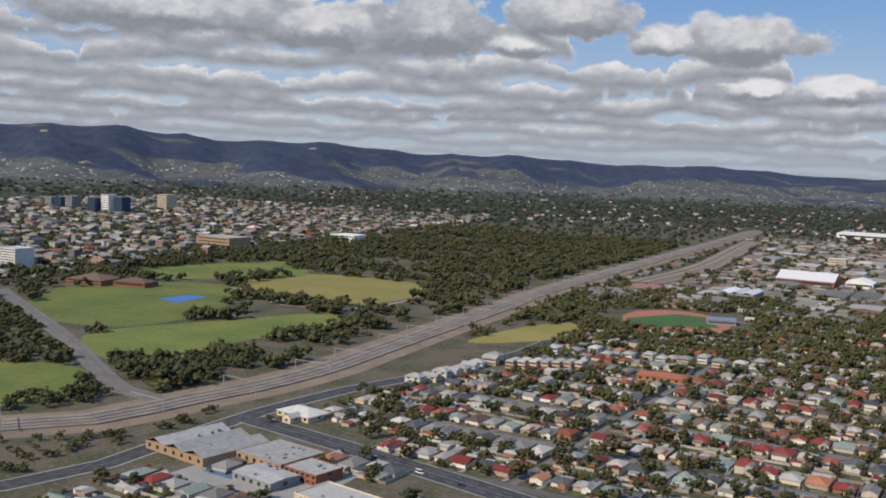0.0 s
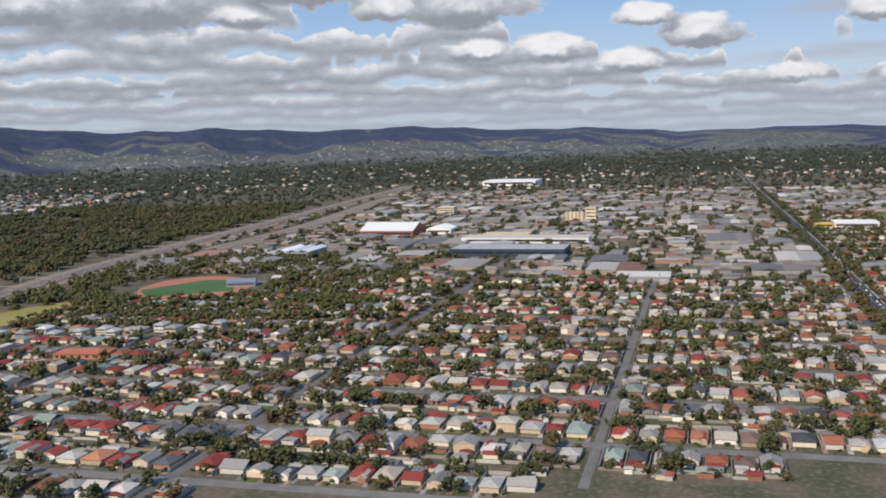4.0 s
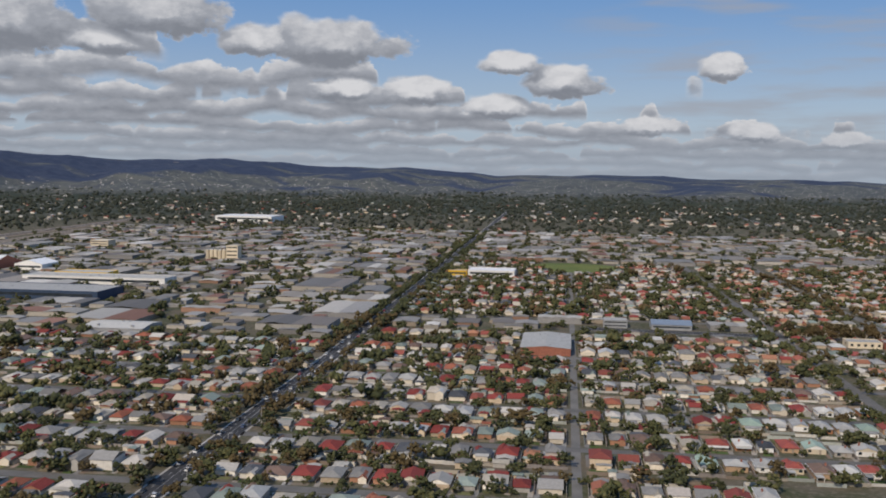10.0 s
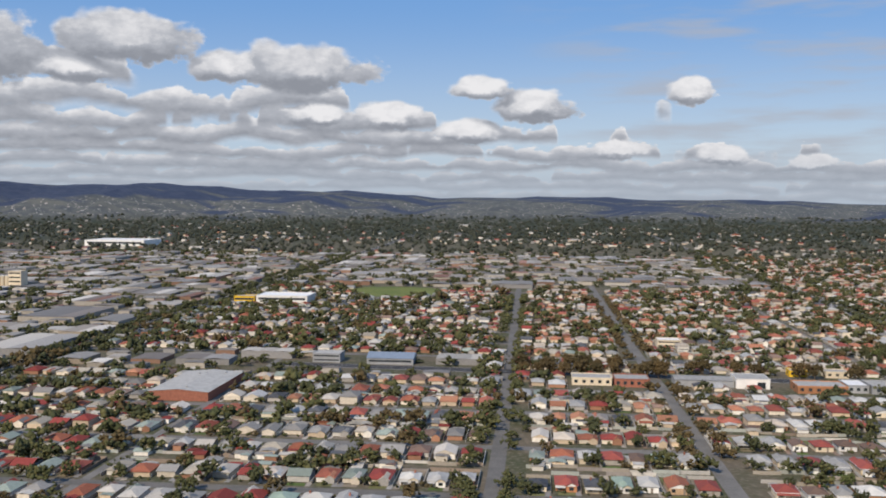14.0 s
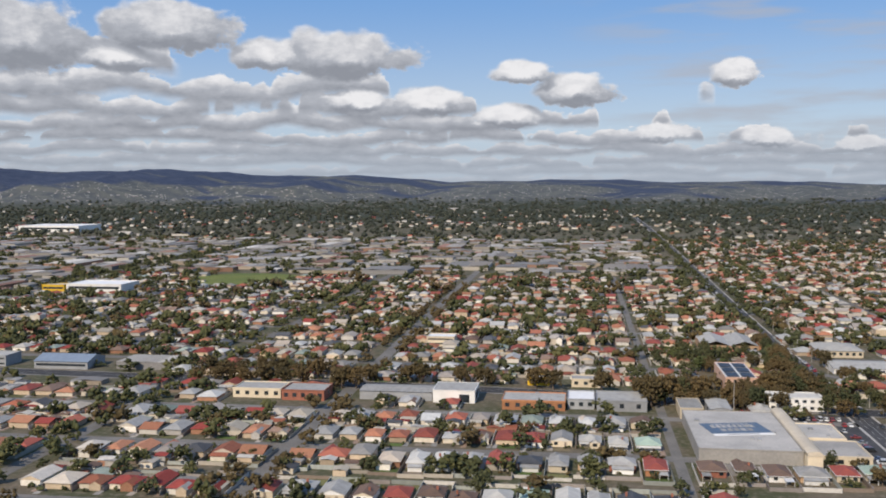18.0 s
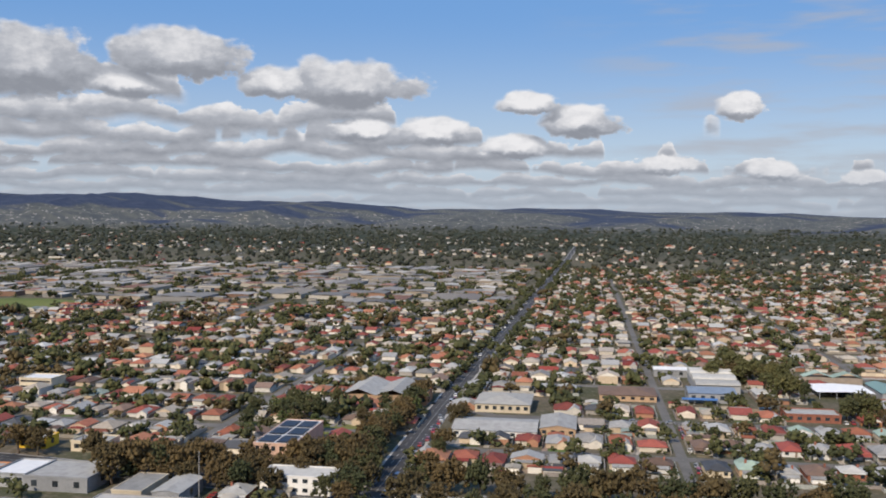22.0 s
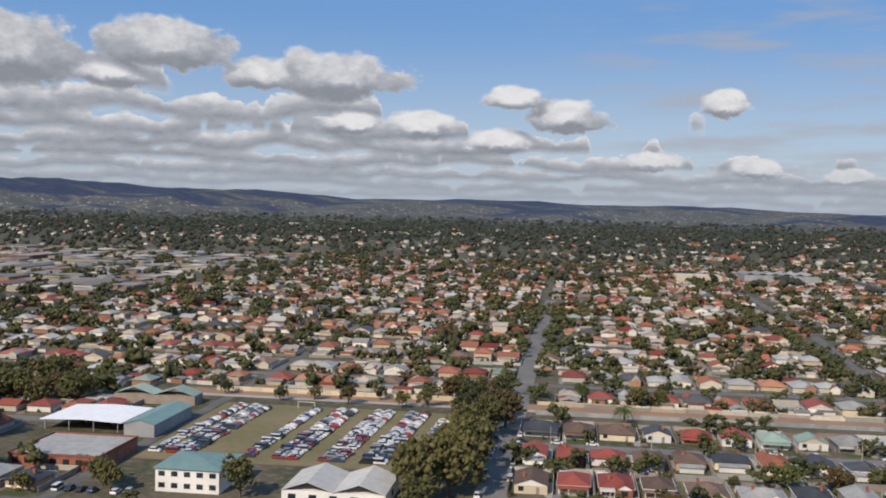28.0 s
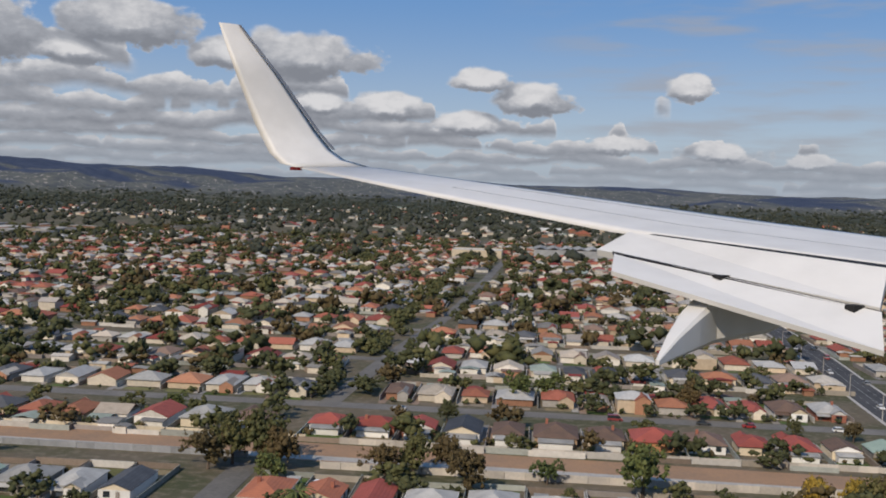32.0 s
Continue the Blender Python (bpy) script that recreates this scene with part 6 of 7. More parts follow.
# lone trees in the lawns, along the roads and between the sheds
ex, ey = rng.uniform(-330, 600, 5200), rng.uniform(640, 1530, 5200)
oke = industrial(ex, ey) & clear_of_buildings(ex, ey, 1.0) & clear_of_roads(ex, ey, 0.3) & clear_of_parks(ex, ey)
for q in done:
    oke &= ~((np.abs(ex - q[0]) < q[2] + 0.3) & (np.abs(ey - q[1]) < q[3] + 0.3))
ex, ey = ex[oke], ey[oke]
plant(ex[::2], ey[::2], 2.0, 5.5, "mix")
plant(ex[1::2], ey[1::2], 2.5, 6.0, "dark")
for line, off, lo, hi, heap, chance in (([(914, 950), (914, 1330)], 1.4, 1.8, 4.2, "mix", 0.6), ([(195, 300), (195, 720)], 5.6, 3.0, 6.0, "brown", 0.45), ([(195, 300), (195, 720)], 5.9, 2.5, 5.5, "dark", 0.3), ([(195, 720), (183, 1500)], 5.5, 2.5, 5.0, "dark", 0.55), ([(606, 800), (622, 1700)], 5.2, 2.5, 5.0, "dark", 0.45),
                                        ([(397, 450), (394, 1000)], 4.6, 2.5, 4.5, "mix", 0.5), ([(456, 560), (452, 1000)], 4.8, 2.5, 5.0, "brown", 0.5), ([(817, 870), (820, 1100)], 4.8, 3, 5, "mix", 0.6),
                                        ([(917, 900), (930, 1100)], 4.6, 2.5, 4.5, "dark", 0.4), ([(-17, 330), (-14, 640)], 5.6, 2.5, 5, "brown", 0.4), ([(-228, 226), (-216, 363), (-206, 440)], -8.0, 1.5, 3.5, "mix", 0.6)):
    p = fine_line(line, 4.5)
    le, ri = strip_points(p, abs(off))
    pts = np.array([tuple(q) for q in (le + ri if off > 0 else ri)])
    pts = pts[rng.uniform(0, 1, len(pts)) < chance]
    plant(pts[:, 0] + rng.uniform(-1, 1, len(pts)), pts[:, 1] + rng.uniform(-1, 1, len(pts)), lo, hi, heap)
# towards the ranges
n = 19000
ux, uy = rng.uniform(-2800, 2400, n), 1250 + 2100 * rng.uniform(0, 1, n) ** 1.1
oku = (height(ux, uy) < 20) & (ux < 1090 + 0.42 * (uy - 760)) & (ux > -1.75 * uy) & clear_of_roads(ux, uy, 2.0) & ~industrial(ux, uy) & ~((uy < 1520) & (ux > 610) & (rng.uniform(0, 1, n) < 0.5))
plant(ux[oku], uy[oku], 3.2, 8.0, "far", True)
c_x, c_y = rng.uniform(-1500, -600, 9000), rng.uniform(430, 1500, 9000)
okk = (c_x < -0.16 * (c_y - 480) - 590) & (c_x > -1.75 * c_y) & clear_of_parks(c_x, c_y) & clear_of_roads(c_x, c_y, 2)
plant(c_x[okk], c_y[okk], 2.5, 6.5, "dark", True)
woods["mix"].make("far_trees", M["leaves_mix"], "mixed trees of gardens and parks", "trees", False)
woods["dark"].make("far_evergreens", M["leaf_dark"], "dark evergreen trees of gardens and parks", "trees", False)
woods["far"].make("far_woods", M["leaf_far"], "dark woods on the plain below the ranges", "trees", False)
woods["brown"].make("far_autumn_trees", M["leaf_autumn"], "trees in brown autumn leaf along the streets", "trees", False)


# ---- cars ----
def car_paint():
    def build(n, p, pos, geo):
        r = n.add("ShaderNodeObjectInfo").outputs["Random"]
        tones = [(0.76, 0.76, 0.75), (0.5, 0.51, 0.52), (0.02, 0.02, 0.022), (0.74, 0.74, 0.72), (0.32, 0.03, 0.03), (0.6, 0.6, 0.6), (0.04, 0.06, 0.13), (0.78, 0.78, 0.77), (0.24, 0.245, 0.25), (0.72, 0.72, 0.7), (0.05, 0.055, 0.06), (0.42, 0.42, 0.42), (0.25, 0.05, 0.05)]
        n.put(p.inputs["Base Color"], n.ramp(r, [(i / len(tones), c) for i, c in enumerate(tones)], True))
        p.inputs["Coat Weight"].default_value = 0.6
    return base("car_paint", build, 0.35, 0.1, 0.5)


M["paint"] = car_paint()


def car_template(style):
    """Body, glasshouse and one wheel of a saloon, hatchback or van; forward is +x, sizes in metres at the place's scale."""
    L, W = (4.6, 4.1, 4.9)[style] * S / 2, 0.9 * S
    hood, roof = 0.86 * S, (1.45, 1.5, 1.95)[style] * S
    x = {0: (-0.78, -0.42, 0.18, 0.5), 1: (-0.95, -0.72, 0.22, 0.52), 2: (-0.98, -0.94, 0.5, 0.78)}[style]
    side = [(-L, 0.22 * S), (L, 0.22 * S), (L, 0.55 * S), (L * 0.93, 0.72 * S), (x[3] * L, hood), (x[0] * L, hood + 0.04 * S), (-L * 0.97, hood * 0.97), (-L, 0.6 * S)]
    n = len(side)
    v = [(a, -W, z) for a, z in side] + [(a, W, z) for a, z in side]
    f = [tuple(range(n)), tuple(range(2 * n - 1, n - 1, -1))] + [((i + 1) % n, i, n + i, n + (i + 1) % n) for i in range(n)]
    # roof panel carried on the glasshouse
    k = len(v)
    t = W * 0.84
    for z in (roof - 0.16 * S, roof):
        v += [(x[1] * L, -t, z), (x[2] * L, -t, z), (x[2] * L, t, z), (x[1] * L, t, z)]
    f += [tuple(i + k for i in q) for q in BOX]
    body = mesh_of("body", v, f, M["paint"])
    g = [(x[0] * L, -W * 0.95, hood), (x[3] * L, -W * 0.95, hood - 0.02), (x[3] * L, W * 0.95, hood - 0.02), (x[0] * L, W * 0.95, hood),
         (x[1] * L, -t, roof - 0.15 * S), (x[2] * L, -t, roof - 0.15 * S), (x[2] * L, t, roof - 0.15 * S), (x[1] * L, t, roof - 0.15 * S)]
    glass = mesh_of("glasshouse", g, BOX, M["glass"])
    r, m = 0.32 * S, 10
    wv = [(r * math.cos(6.2832 * i / m), s * 0.1 * S, r * math.sin(6.2832 * i / m)) for s in (-1, 1) for i in range(m)]
    wf = [tuple(range(m)), tuple(range(2 * m - 1, m - 1, -1))] + [((i + 1) % m, i, m + i, m + (i + 1) % m) for i in range(m)]
    return body, glass, mesh_of("wheel", wv, wf, M["tyre"]), L, W, r


CARS = [car_template(k) for k in range(3)]


def car(x, y, turn, group, where, wheels=True):
    body, glass, wheel, L, W, r = CARS[random.choice((0, 0, 1, 1, 2) if where != "field" else (0, 1, 1, 2))]
    top = empty("car", pose(x, y, 0.06, 0, 0, turn), {"field": "parked car in a row on the worn grass", "kerb": "car parked at the kerb of the street", "road": "car driving along the asphalt road",
                                                      "drive": "car parked beside the school"}[where], "car", group)
    new("body", body).parent = top
    new("glasshouse", glass).parent = top
    if wheels:
        for a in (-0.62, 0.62):
            for b in (-1, 1):
                w = new("wheel", wheel)
                w.parent = top
                w.location = (a * L, b * (W - 0.07 * S), r)
    return top


CAR_SIDE = [(-1.28, 0.14), (1.26, 0.14), (1.28, 0.32), (1.2, 0.42), (0.62, 0.5), (0.25, 0.83), (-0.75, 0.84), (-1.15, 0.54), (-1.28, 0.5)]
m = len(CAR_SIDE)
SHELL = np.array([(a, e * (0.5 if z < 0.6 else 0.42), z) for e in (-1, 1) for a, z in CAR_SIDE])
SHELL_F = tri([tuple(range(m)), tuple(range(2 * m - 1, m - 1, -1))] + [((i + 1) % m, i, m + i, m + (i + 1) % m) for i in range(m)])
GLASS = np.array([(-1.08, -0.49, 0.53), (0.58, -0.49, 0.52), (0.58, 0.49, 0.52), (-1.08, 0.49, 0.53), (-0.80, -0.435, 0.77), (0.32, -0.435, 0.77), (0.32, 0.435, 0.77), (-0.80, 0.435, 0.77)])
shells, panes = Heap(), Heap()


def far_car(x, y, turn):
    shells.put(place(SHELL, x, y, turn, 0.03), SHELL_F)
    panes.put(place(GLASS, x, y, turn, 0.03), tri(BOX))


random.seed(51)
for x, double in ((750.8, 0), (756.0, 1), (769.2, 0), (776.4, 1), (785.4, 1), (793.4, 1), (800.3, 0)):
    for side in ((-1.3, 1.3) if double else (0.0,)):
        y = 803.5 + (3 if x > 800 else 0)
        end = 849 if x < 800 else 842
        while y < end:
            if random.random() < 0.95:
                lean = (y - 805) * 0.045
                if y < 826:
                    car(x + side + lean + random.uniform(-0.15, 0.15), y, random.choice((0, 180)) + random.uniform(-4, 4), "cars parked on the grass", "field", False)
                else:
                    far_car(x + side + lean + random.uniform(-0.15, 0.15), y, random.choice((0.0, math.pi)) + random.uniform(-0.07, 0.07))
            y += random.uniform(1.5, 1.8)
shells.make("far_cars", palette("far_car_paint", [(0.76, 0.76, 0.75), (0.5, 0.51, 0.52), (0.02, 0.02, 0.022), (0.74, 0.74, 0.72), (0.32, 0.03, 0.03), (0.6, 0.6, 0.6), (0.04, 0.06, 0.13), (0.78, 0.78, 0.77), (0.24, 0.245, 0.25)], 0.35, 0.1, 1.0, 0.5), "rows of parked cars across the worn grass", "cars")
panes.make("far_car_windows", M["glass"], "dark windows of the rows of parked cars", "cars")
for line, off, gap in ((((604, 640), (604, 800)), 1.7, 13), (((604, 800), (612, 1200)), -1.7, 30), (((195, 340), (194, 760)), 2.0, 17), (((195, 340), (194, 760)), -2.0, 21),
                       (((1026, 880), (1032, 1050)), 2.4, 24), (((1026, 880), (1032, 1050)), -2.4, 30), (((-173, 254), (-113, 243)), 2.5, 18)):
    a, b = Vector(line[0]), Vector(line[1])
    d = (b - a).normalized()
    n = Vector((-d.y, d.x))
    s = random.uniform(0, gap)
    while s < (b - a).length:
        p = a + d * s - n * off
        car(p.x, p.y, math.degrees(math.atan2(d.y, d.x)) + (0 if off > 0 else 180), "traffic", "road", False)
        s += gap * random.uniform(0.4, 1.6)
for x0, x1, y0, y1, turn, gap in ((814.6, 814.6, 775, 850, 90, 3.6), (819.4, 819.4, 780, 850, 90, 4.2), (606.6, 606.6, 700, 800, 90, 5.0), (820, 900, 827, 827, 0, 7.0), (930, 1010, 892.4, 892.4, 0, 8.0), (715, 760, 776.5, 776.5, 90, 2.0), (583, 598, 659.5, 659.5, 90, 1.6), (583, 598, 666, 666, 90, 1.6), (585, 598, 672, 672, 90, 1.6), (596, 596, 628, 655, 0, 1.8), (572, 572, 668, 680, 0, 1.8), (672, 672, 700, 765, 90, 5.0), (640, 740, 767.5, 767.5, 0, 5.0)):
    m = int(max(abs(x1 - x0), abs(y1 - y0)) / gap)
    for i in range(m + 1):
        if random.random() < 0.5:
            car(x0 + (x1 - x0) * i / max(m, 1), y0 + (y1 - y0) * i / max(m, 1) + random.uniform(-0.2, 0.2), turn + random.choice((0, 180)), "parked cars", "kerb")


# ---- fences and yards ----
def fence_run(x0, x1, y, h, mat, label, step=3.0):
    top = empty("fence", pose((x0 + x1) / 2, y, 0), label, "fence")
    n = int((x1 - x0) / step)
    panel = mesh_of("panel", Shape().box(-step / 2 + 0.03, step / 2 - 0.03, -0.05, 0.05, -0.1, h).v, BOX, M[mat])
    post = mesh_of("post", Shape().box(-0.06, 0.06, -0.08, 0.08, -0.1, h + 0.08).v, BOX, M[mat])
    for i in range(n):
        q = new("panel", panel)
        q.parent = top
        q.location = (-(x1 - x0) / 2 + (i + 0.5) * step, 0, random.uniform(-0.06, 0.04))
    for i in range(0, n + 1, 2):
        q = new("post", post)
        q.parent = top
        q.location = (-(x1 - x0) / 2 + i * step, 0, 0)


fence_run(822, 920, 867.2, 0.9, "cream", "pale rendered wall along the bare strip")
fence_run(924, 1020, 866.0, 0.95, "fence", "pale steel fence along the bare strip")
fence_run(822, 912, 855.2, 1.0, "grey_wall", "low grey sheet fence behind the yards")
fence_run(924, 1016, 851.6, 1.1, "fence", "pale steel fence behind the yards")
fence_run(740, 812, 866.5, 1.2, "cream", "pale wall at the edge of the show ground")

yards = Heap()
lawns, drives = Heap(), Heap()
QUAD = np.array([(-1, -1, 0), (1, -1, 0), (1, 1, 0), (-1, 1, 0)], float)
QUAD_F = np.array([(0, 1, 2), (0, 2, 3)])
FULL_BOX = tri(BOX)
random.seed(61)
for x, y, w, d, facing in LOTS:
    if y > near_edge(x) + 260:
        continue
    back = y - facing * (d / 2 + 4.5)
    for sx in (-1, 1):
        if random.random() < 0.75:
            yards.put(place(UNIT_BOX * (0.05, d / 2 + 4.0, random.uniform(0.8, 1.1)), x + sx * (w / 2 + 1.0), y - facing * 2.5, 0.0, -0.05), FULL_BOX)
    yards.put(place(UNIT_BOX * (w / 2 + 1.0, 0.05, random.uniform(0.8, 1.1)), x, y - facing * (d / 2 + 6.5), 0.0, -0.05), FULL_BOX)
    if random.random() < 0.75:
        lawns.put(place(QUAD * (w / 2 + 0.3, 2.2, 0) + (0, 0, 0.03), x, y - facing * (d / 2 + 3.8), 0.0), QUAD_F)
    if random.random() < 0.6:
        lawns.put(place(QUAD * (w / 2 - 0.5, 1.1, 0) + (0, 0, 0.032), x, y + facing * (d / 2 + 2.4), 0.0), QUAD_F)
    drives.put(place(QUAD * (0.7, d / 2 + 1.5, 0) + (0, 0, 0.036), x + random.choice((-1, 1)) * (w / 2 + 0.3), y + facing * 2.2, 0.0), QUAD_F)
M["fences_mix"] = palette("yard_fences", [(0.4, 0.36, 0.3), (0.52, 0.5, 0.46), (0.25, 0.2, 0.16), (0.34, 0.36, 0.33), (0.3, 0.27, 0.25)])
M["lawns_mix"] = palette("yard_lawns", [(0.10, 0.15, 0.045), (0.16, 0.16, 0.07), (0.22, 0.18, 0.11), (0.085, 0.12, 0.04), (0.25, 0.21, 0.16)], 0.95)
M["drives_mix"] = palette("driveways", [(0.34, 0.33, 0.31), (0.25, 0.24, 0.23), (0.4, 0.36, 0.31), (0.3, 0.22, 0.17)], 0.9)
yards.make("yard_fences", M["fences_mix"], "weathered timber and steel fences between the yards", "fences")
lawns.make("yard_lawns", M["lawns_mix"], "patchy green and dry lawns behind the houses", "lawns")
drives.make("driveways", M["drives_mix"], "concrete driveways beside the houses", "driveways")


# ---- railway gear and poles ----
def gantry(x, y, turn):
    top = empty("gantry", pose(x, y, 0.4, 0, 0, turn), "grey steel portal carrying wires over the tracks", "gantry", "railway gantries")
    for s in (-9.0, 9.0):
        Shape().box(s - 0.12, s + 0.12, -0.12, 0.12, -0.6, 4.6).make("post", M["grey_wall"], top)
    beam = Shape().box(-9.2, 9.2, -0.1, 0.1, 4.6, 4.85).make("beam", M["grey_wall"], top)
    for s in (-5, 0, 5):
        Shape().box(s - 0.05, s + 0.05, -0.05, 0.05, 3.7, 4.6).make("wire_arm", M["grey_wall"], beam)


for i in range(6, len(RAIL) - 30, 2):
    p, q = RAIL[i], RAIL[i + 1]
    gantry(p.x, p.y, math.degrees(math.atan2(q.y - p.y, q.x - p.x)) - 90)


def pole(x, y, h, label, arm=True):
    top = empty("street_lamp" if arm else "pole", pose(x, y, 0), label, "pole", "poles")
    n = 8
    v = [(r * math.cos(6.2832 * k / n), r * math.sin(6.2832 * k / n), z) for r, z in ((0.11, -0.3), (0.06, h)) for k in range(n)]
    solid("post", v, [(k, (k + 1) % n, n + (k + 1) % n, n + k) for k in range(n)] + [tuple(range(2 * n - 1, n - 1, -1))[::-1]], M["concrete"], top)
    if arm:
        bracket = Shape().box(-0.04, 0.9, -0.04, 0.04, h - 0.08, h).make("arm", M["concrete"], top)
        Shape().box(0.7, 1.15, -0.1, 0.1, h - 0.14, h - 0.02).make("lamp_head", M["grey_wall"], bracket)


for y in np.arange(690, 860, 24):
    pole(609.4, float(y), 4.6, "grey street lamp beside the arterial road")
for y in np.arange(860, 1060, 22):
    pole(1020.0 + (y - 860) * 0.03, float(y), 5.0, "grey street lamp beside the wide road")
for y in np.arange(350, 700, 30):
    pole(200.4, float(y), 4.8, "grey street lamp beside the arterial road")
for x in np.arange(826, 1000, 20):
    pole(float(x), 822.0, 4.6, "weathered stobie pole of steel and concrete", False)
pole(569.3, 676.0, 9.8, "tall pale communications mast behind the factory", False)

goal = empty("goal", pose(768, 850, 0), "white goal frame on the worn field", "goal")
for s in (-2.0, 2.0):
    Shape().box(s - 0.05, s + 0.05, -0.05, 0.05, -0.05, 1.35).make("post", M["white"], goal)
Shape().box(-2.0, 2.0, -0.05, 0.05, 1.35, 1.45).make("crossbar", M["white"], goal)


# ---- the aircraft's wing, as it stands at the end of the flight ----
def wing():
    top = empty("aircraft_wing", pose(954.11, 711.17, 41.35, 0, 0, 36.7), "white aircraft wing with lowered flaps and an upswept winglet", "aircraft wing")
    paint = plain("wing_paint", (0.70, 0.69, 0.665), (0.60, 0.59, 0.565), 1.2, 0.5, 0.0, 0.05, 0.03, 0.35)
    grey = plain("wing_grey", (0.2, 0.21, 0.23), (0.22, 0.23, 0.25), 1.0, 0.4, 0.3, 0.05, 0.03)
    # near-black for the shade strips in the flap gaps and for the steel brackets
    dark = plain("gap_shade_and_bracket", (0.015, 0.015, 0.016), None, 2.0, 0.8, 0.0, 0.05)

    def loft(name, stations, thick, mat, label=""):
        """Wing sections from trailing edge to leading edge: ((along, across, up) of each edge), with a camber of the given share."""
        v, f, n = [], [], 0
        shape = [(0.0, 0.0), (0.15, 0.45), (0.4, 0.95), (0.65, 1.0), (0.88, 0.6), (1.0, 0.0), (0.88, -0.5), (0.5, -0.7), (0.15, -0.3)]
        n = len(shape)
        for te, le in stations:
            te, le = Vector(te), Vector(le)
            chord = le - te
            up = Vector((0, 0, 1)) if abs(stations[-1][0][2] - stations[0][0][2]) < 1.2 else Vector((0, -1, 0.25)).normalized()
            for s, h in shape:
                v.append(tuple(te + chord * s + up * (h * thick * chord.length)))
        for k in range(len(stations) - 1):
            f += [(k * n + i, k * n + (i + 1) % n, (k + 1) * n + (i + 1) % n, (k + 1) * n + i) for i in range(n)]
        f += [tuple(range(n))[::-1], tuple(range((len(stations) - 1) * n, len(stations) * n))]
        ob = solid(name, v, f, mat, top, label, smooth=True)
        ob.data.polygons.foreach_set("use_smooth", [len(p.vertices) == 4 for p in ob.data.polygons])
        return ob

    loft("wing_box", [((5.62, 2.0, -0.50), (8.05, 2.0, -0.54)), ((5.18, 3.53, -0.38), (7.30, 3.53, -0.36)), ((4.65, 5.35, -0.26), (6.37, 5.35, -0.18)),
                      ((4.06, 7.37, -0.01), (5.36, 7.37, 0.04)), ((3.67, 8.72, 0.17), (4.58, 8.80, 0.20))], 0.014, paint)
    loft("winglet", [((3.67, 8.73, 0.172), (4.50, 8.81, 0.205)), ((3.60, 8.95, 0.21), (4.30, 8.98, 0.27)), ((3.54, 9.08, 0.31), (4.20, 9.08, 0.36)), ((3.47, 9.30, 0.59), (4.13, 9.30, 0.55)),
                     ((3.30, 9.42, 1.10), (3.74, 9.42, 1.10)), ((3.15, 9.50, 1.57), (3.36, 9.50, 1.57))], 0.03, paint, "white upswept winglet")
    loft("leading_edge", [((4.195, 9.06, 0.37), (4.235, 9.065, 0.37)), ((4.115, 9.28, 0.555), (4.16, 9.285, 0.555)), ((3.725, 9.40, 1.10), (3.765, 9.405, 1.10)), ((3.345, 9.48, 1.565), (3.375, 9.485, 1.565))], 0.12, grey, "dark leading edge of the winglet")

    def panel(name, a, b, c, d, t, mat, label=""):
        p = [Vector(q) for q in (a, b, c, d)]
        k = (p[1] - p[0]).cross(p[3] - p[0]).normalized() * t
        v = [tuple(q - k) for q in p] + [tuple(q) for q in p]
        return solid(name, v, BOX, mat, top, label)

    # black panels stand in for the shade inside the slot and the hinge gap
    panel("flap_gap", (4.98, 3.385, -0.41), (4.52, 4.97, -0.300), (4.80, 5.06, -0.288), (5.20, 3.45, -0.388), 0.03, dark, "black strip for the shaded slot ahead of the flaps")
    panel("fore_flap", (4.66, 3.20, -0.585), (4.18, 4.92, -0.392), (4.54, 5.02, -0.282), (4.99, 3.39, -0.398), 0.045, paint, "white forward flap segment")
    panel("flap_hinge_gap", (4.64, 3.165, -0.592), (4.165, 4.735, -0.386), (4.19, 4.79, -0.374), (4.665, 3.20, -0.578), 0.02, dark)
    panel("aft_flap", (4.34, 2.95, -0.745), (3.90, 4.46, -0.475), (4.19, 4.77, -0.388), (4.65, 3.187, -0.594), 0.03, paint, "white aft flap segment")
    for e, l, z in ((4.25, 4.62, -0.43), (4.38, 4.05, -0.49), (4.58, 3.3, -0.585)):
        Shape().box(e - 0.04, e + 0.045, l - 0.03, l + 0.03, z - 0.035, z + 0.045).make("flap_bracket", dark, top, "dark steel hinge bracket of the flap")
    # flap track fairing
    v, f = [], []
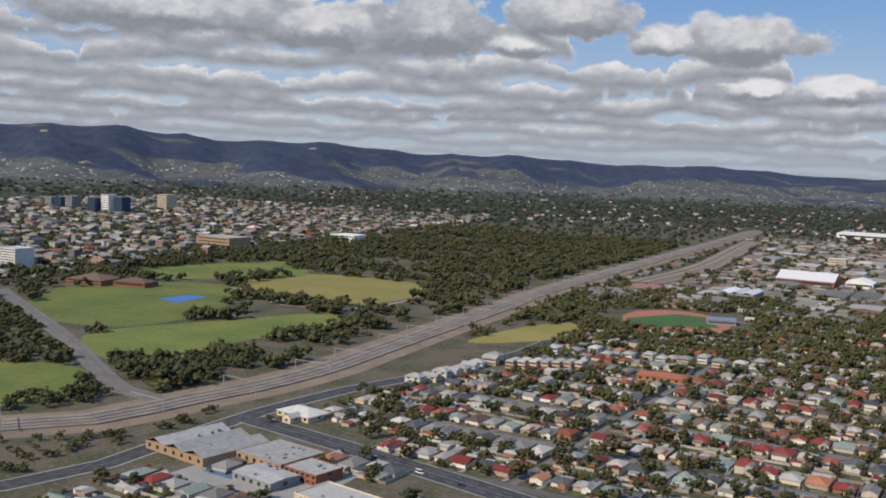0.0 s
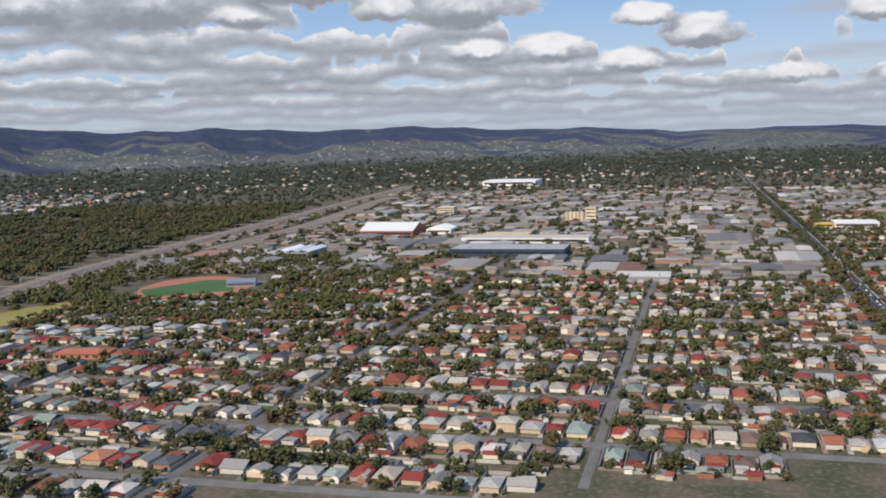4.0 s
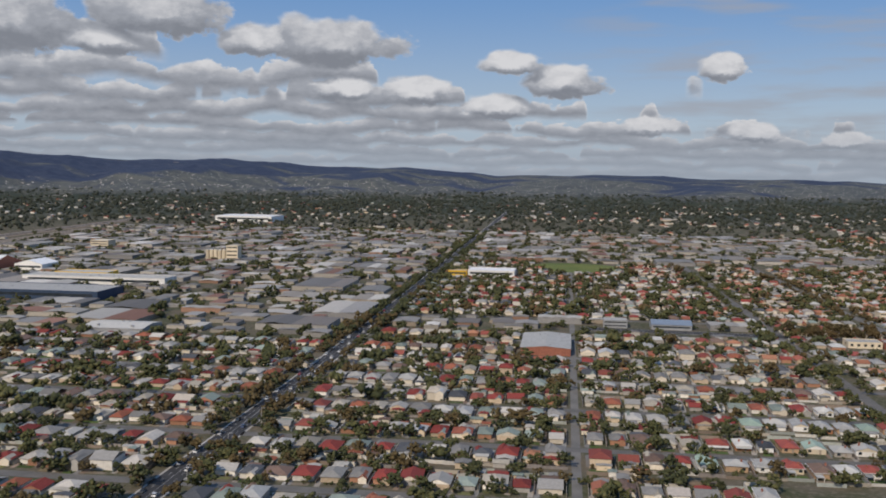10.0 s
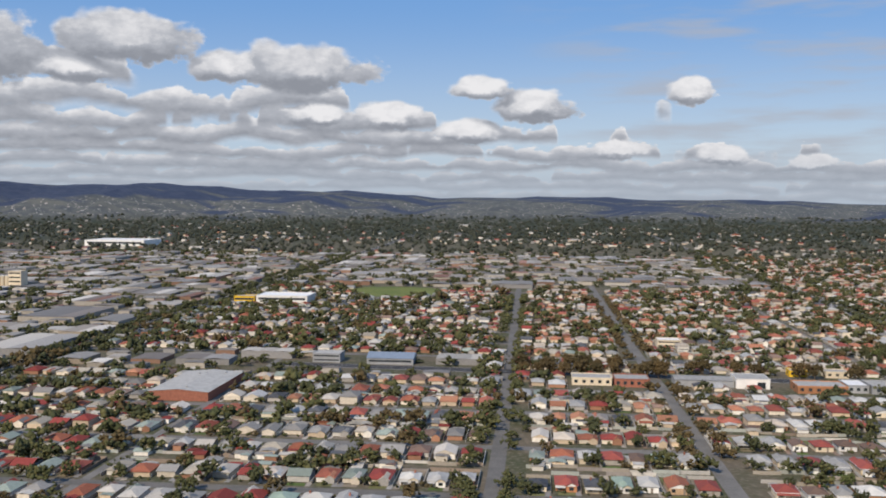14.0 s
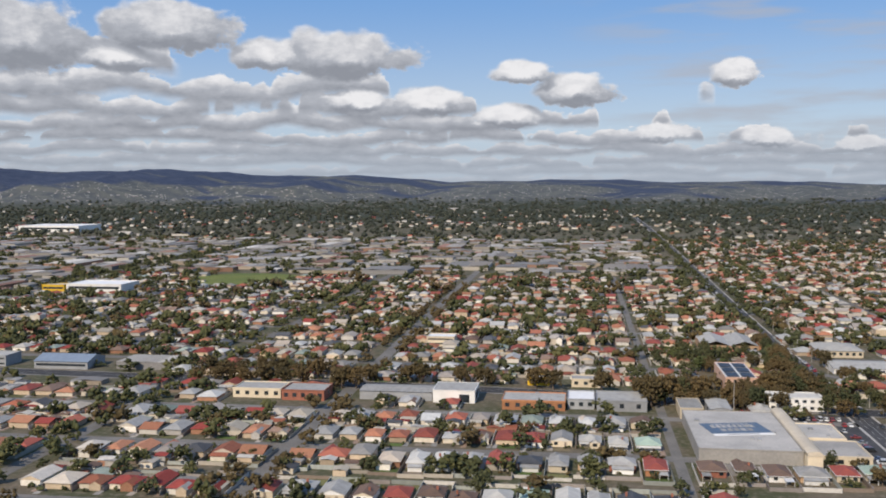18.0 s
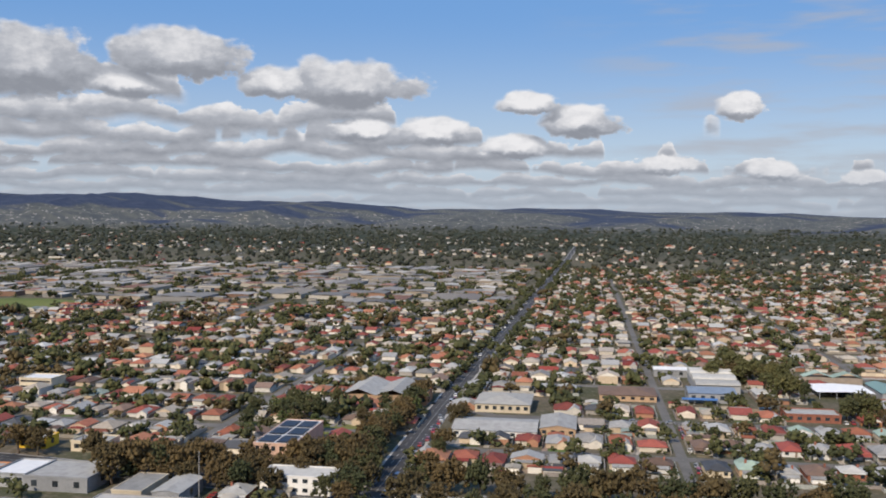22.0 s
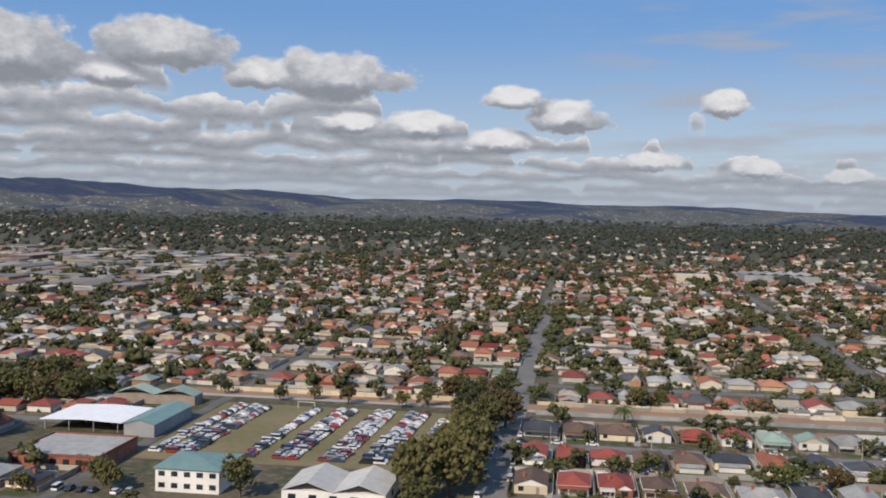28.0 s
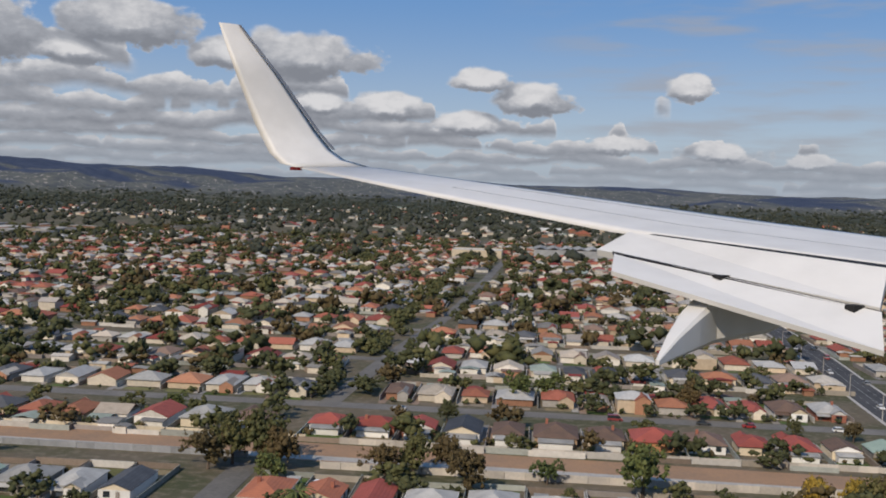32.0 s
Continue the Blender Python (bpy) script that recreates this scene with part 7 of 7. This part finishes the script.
    for e, l, z, r, h in ((3.53, 3.66, -0.84, 0.014, 0.014), (3.75, 3.78, -0.785, 0.05, 0.06), (4.0, 3.91, -0.735, 0.085, 0.10), (4.24, 4.03, -0.70, 0.10, 0.13), (4.7, 4.03, -0.66, 0.10, 0.13), (5.3, 4.03, -0.55, 0.05, 0.08)):
        n = 8
        for i in range(n):
            w = 6.2832 * (i + 0.5) / n
            c, k = math.cos(w), math.sin(w)
            v.append((e, l + r * math.copysign(abs(c) ** 0.3, c), z + h * math.copysign(abs(k) ** 0.3, k)))
    f = [(k * n + i, k * n + (i + 1) % n, (k + 1) * n + (i + 1) % n, (k + 1) * n + i) for k in range(5) for i in range(n)] + [tuple(range(n))[::-1], tuple(range(5 * n, 6 * n))]
    solid("flap_track_fairing", v, f, paint, top, "white boat-shaped flap track fairing")
    Shape().box(3.63, 3.71, 8.68, 8.78, 0.145, 0.175).make("tip_light", plain("light_glass", (0.22, 0.02, 0.02), None, 2.0, 0.2), top, "dark red light at the wing tip")
    streak = plain("oil_streak", (0.40, 0.37, 0.32), (0.52, 0.50, 0.46), 2.0, 0.6)
    for a, b, c in ((0.30, 0.42, 0.70), (0.45, 0.30, 0.58), (0.62, 0.55, 0.78)):          # grime dragged along the forward flap
        p = [Vector(q) for q in ((4.66, 3.20, -0.583), (4.18, 4.92, -0.390), (4.54, 5.02, -0.280), (4.99, 3.39, -0.396))]
        at = lambda u, v: (p[0].lerp(p[1], u)).lerp(p[3].lerp(p[2], u), v)
        panel("grime_streak", at(b, a), at(c, a), at(c, a + 0.035), at(b, a + 0.05), 0.004, streak)
    for s, rise in ((0.4, 0.95), (0.78, 0.79)):
        line = [Vector((x + c * s, y, z + dz * s + rise * 0.014 * c)) for x, y, z, c, dz in ((5.18, 3.53, -0.38, 2.12, 0.02), (4.65, 5.35, -0.26, 1.72, 0.08), (4.06, 7.37, -0.01, 1.30, 0.05))]
        q = Vector((0.004, 0.0, 0.0))
        for a, b in zip(line[:-1], line[1:]):
            solid("panel_seam", [tuple(p + Vector((0, 0, dz))) for dz in (-0.02, 0.002) for p in (a - q, a + q, b + q, b - q)], BOX, grey, top)


wing()
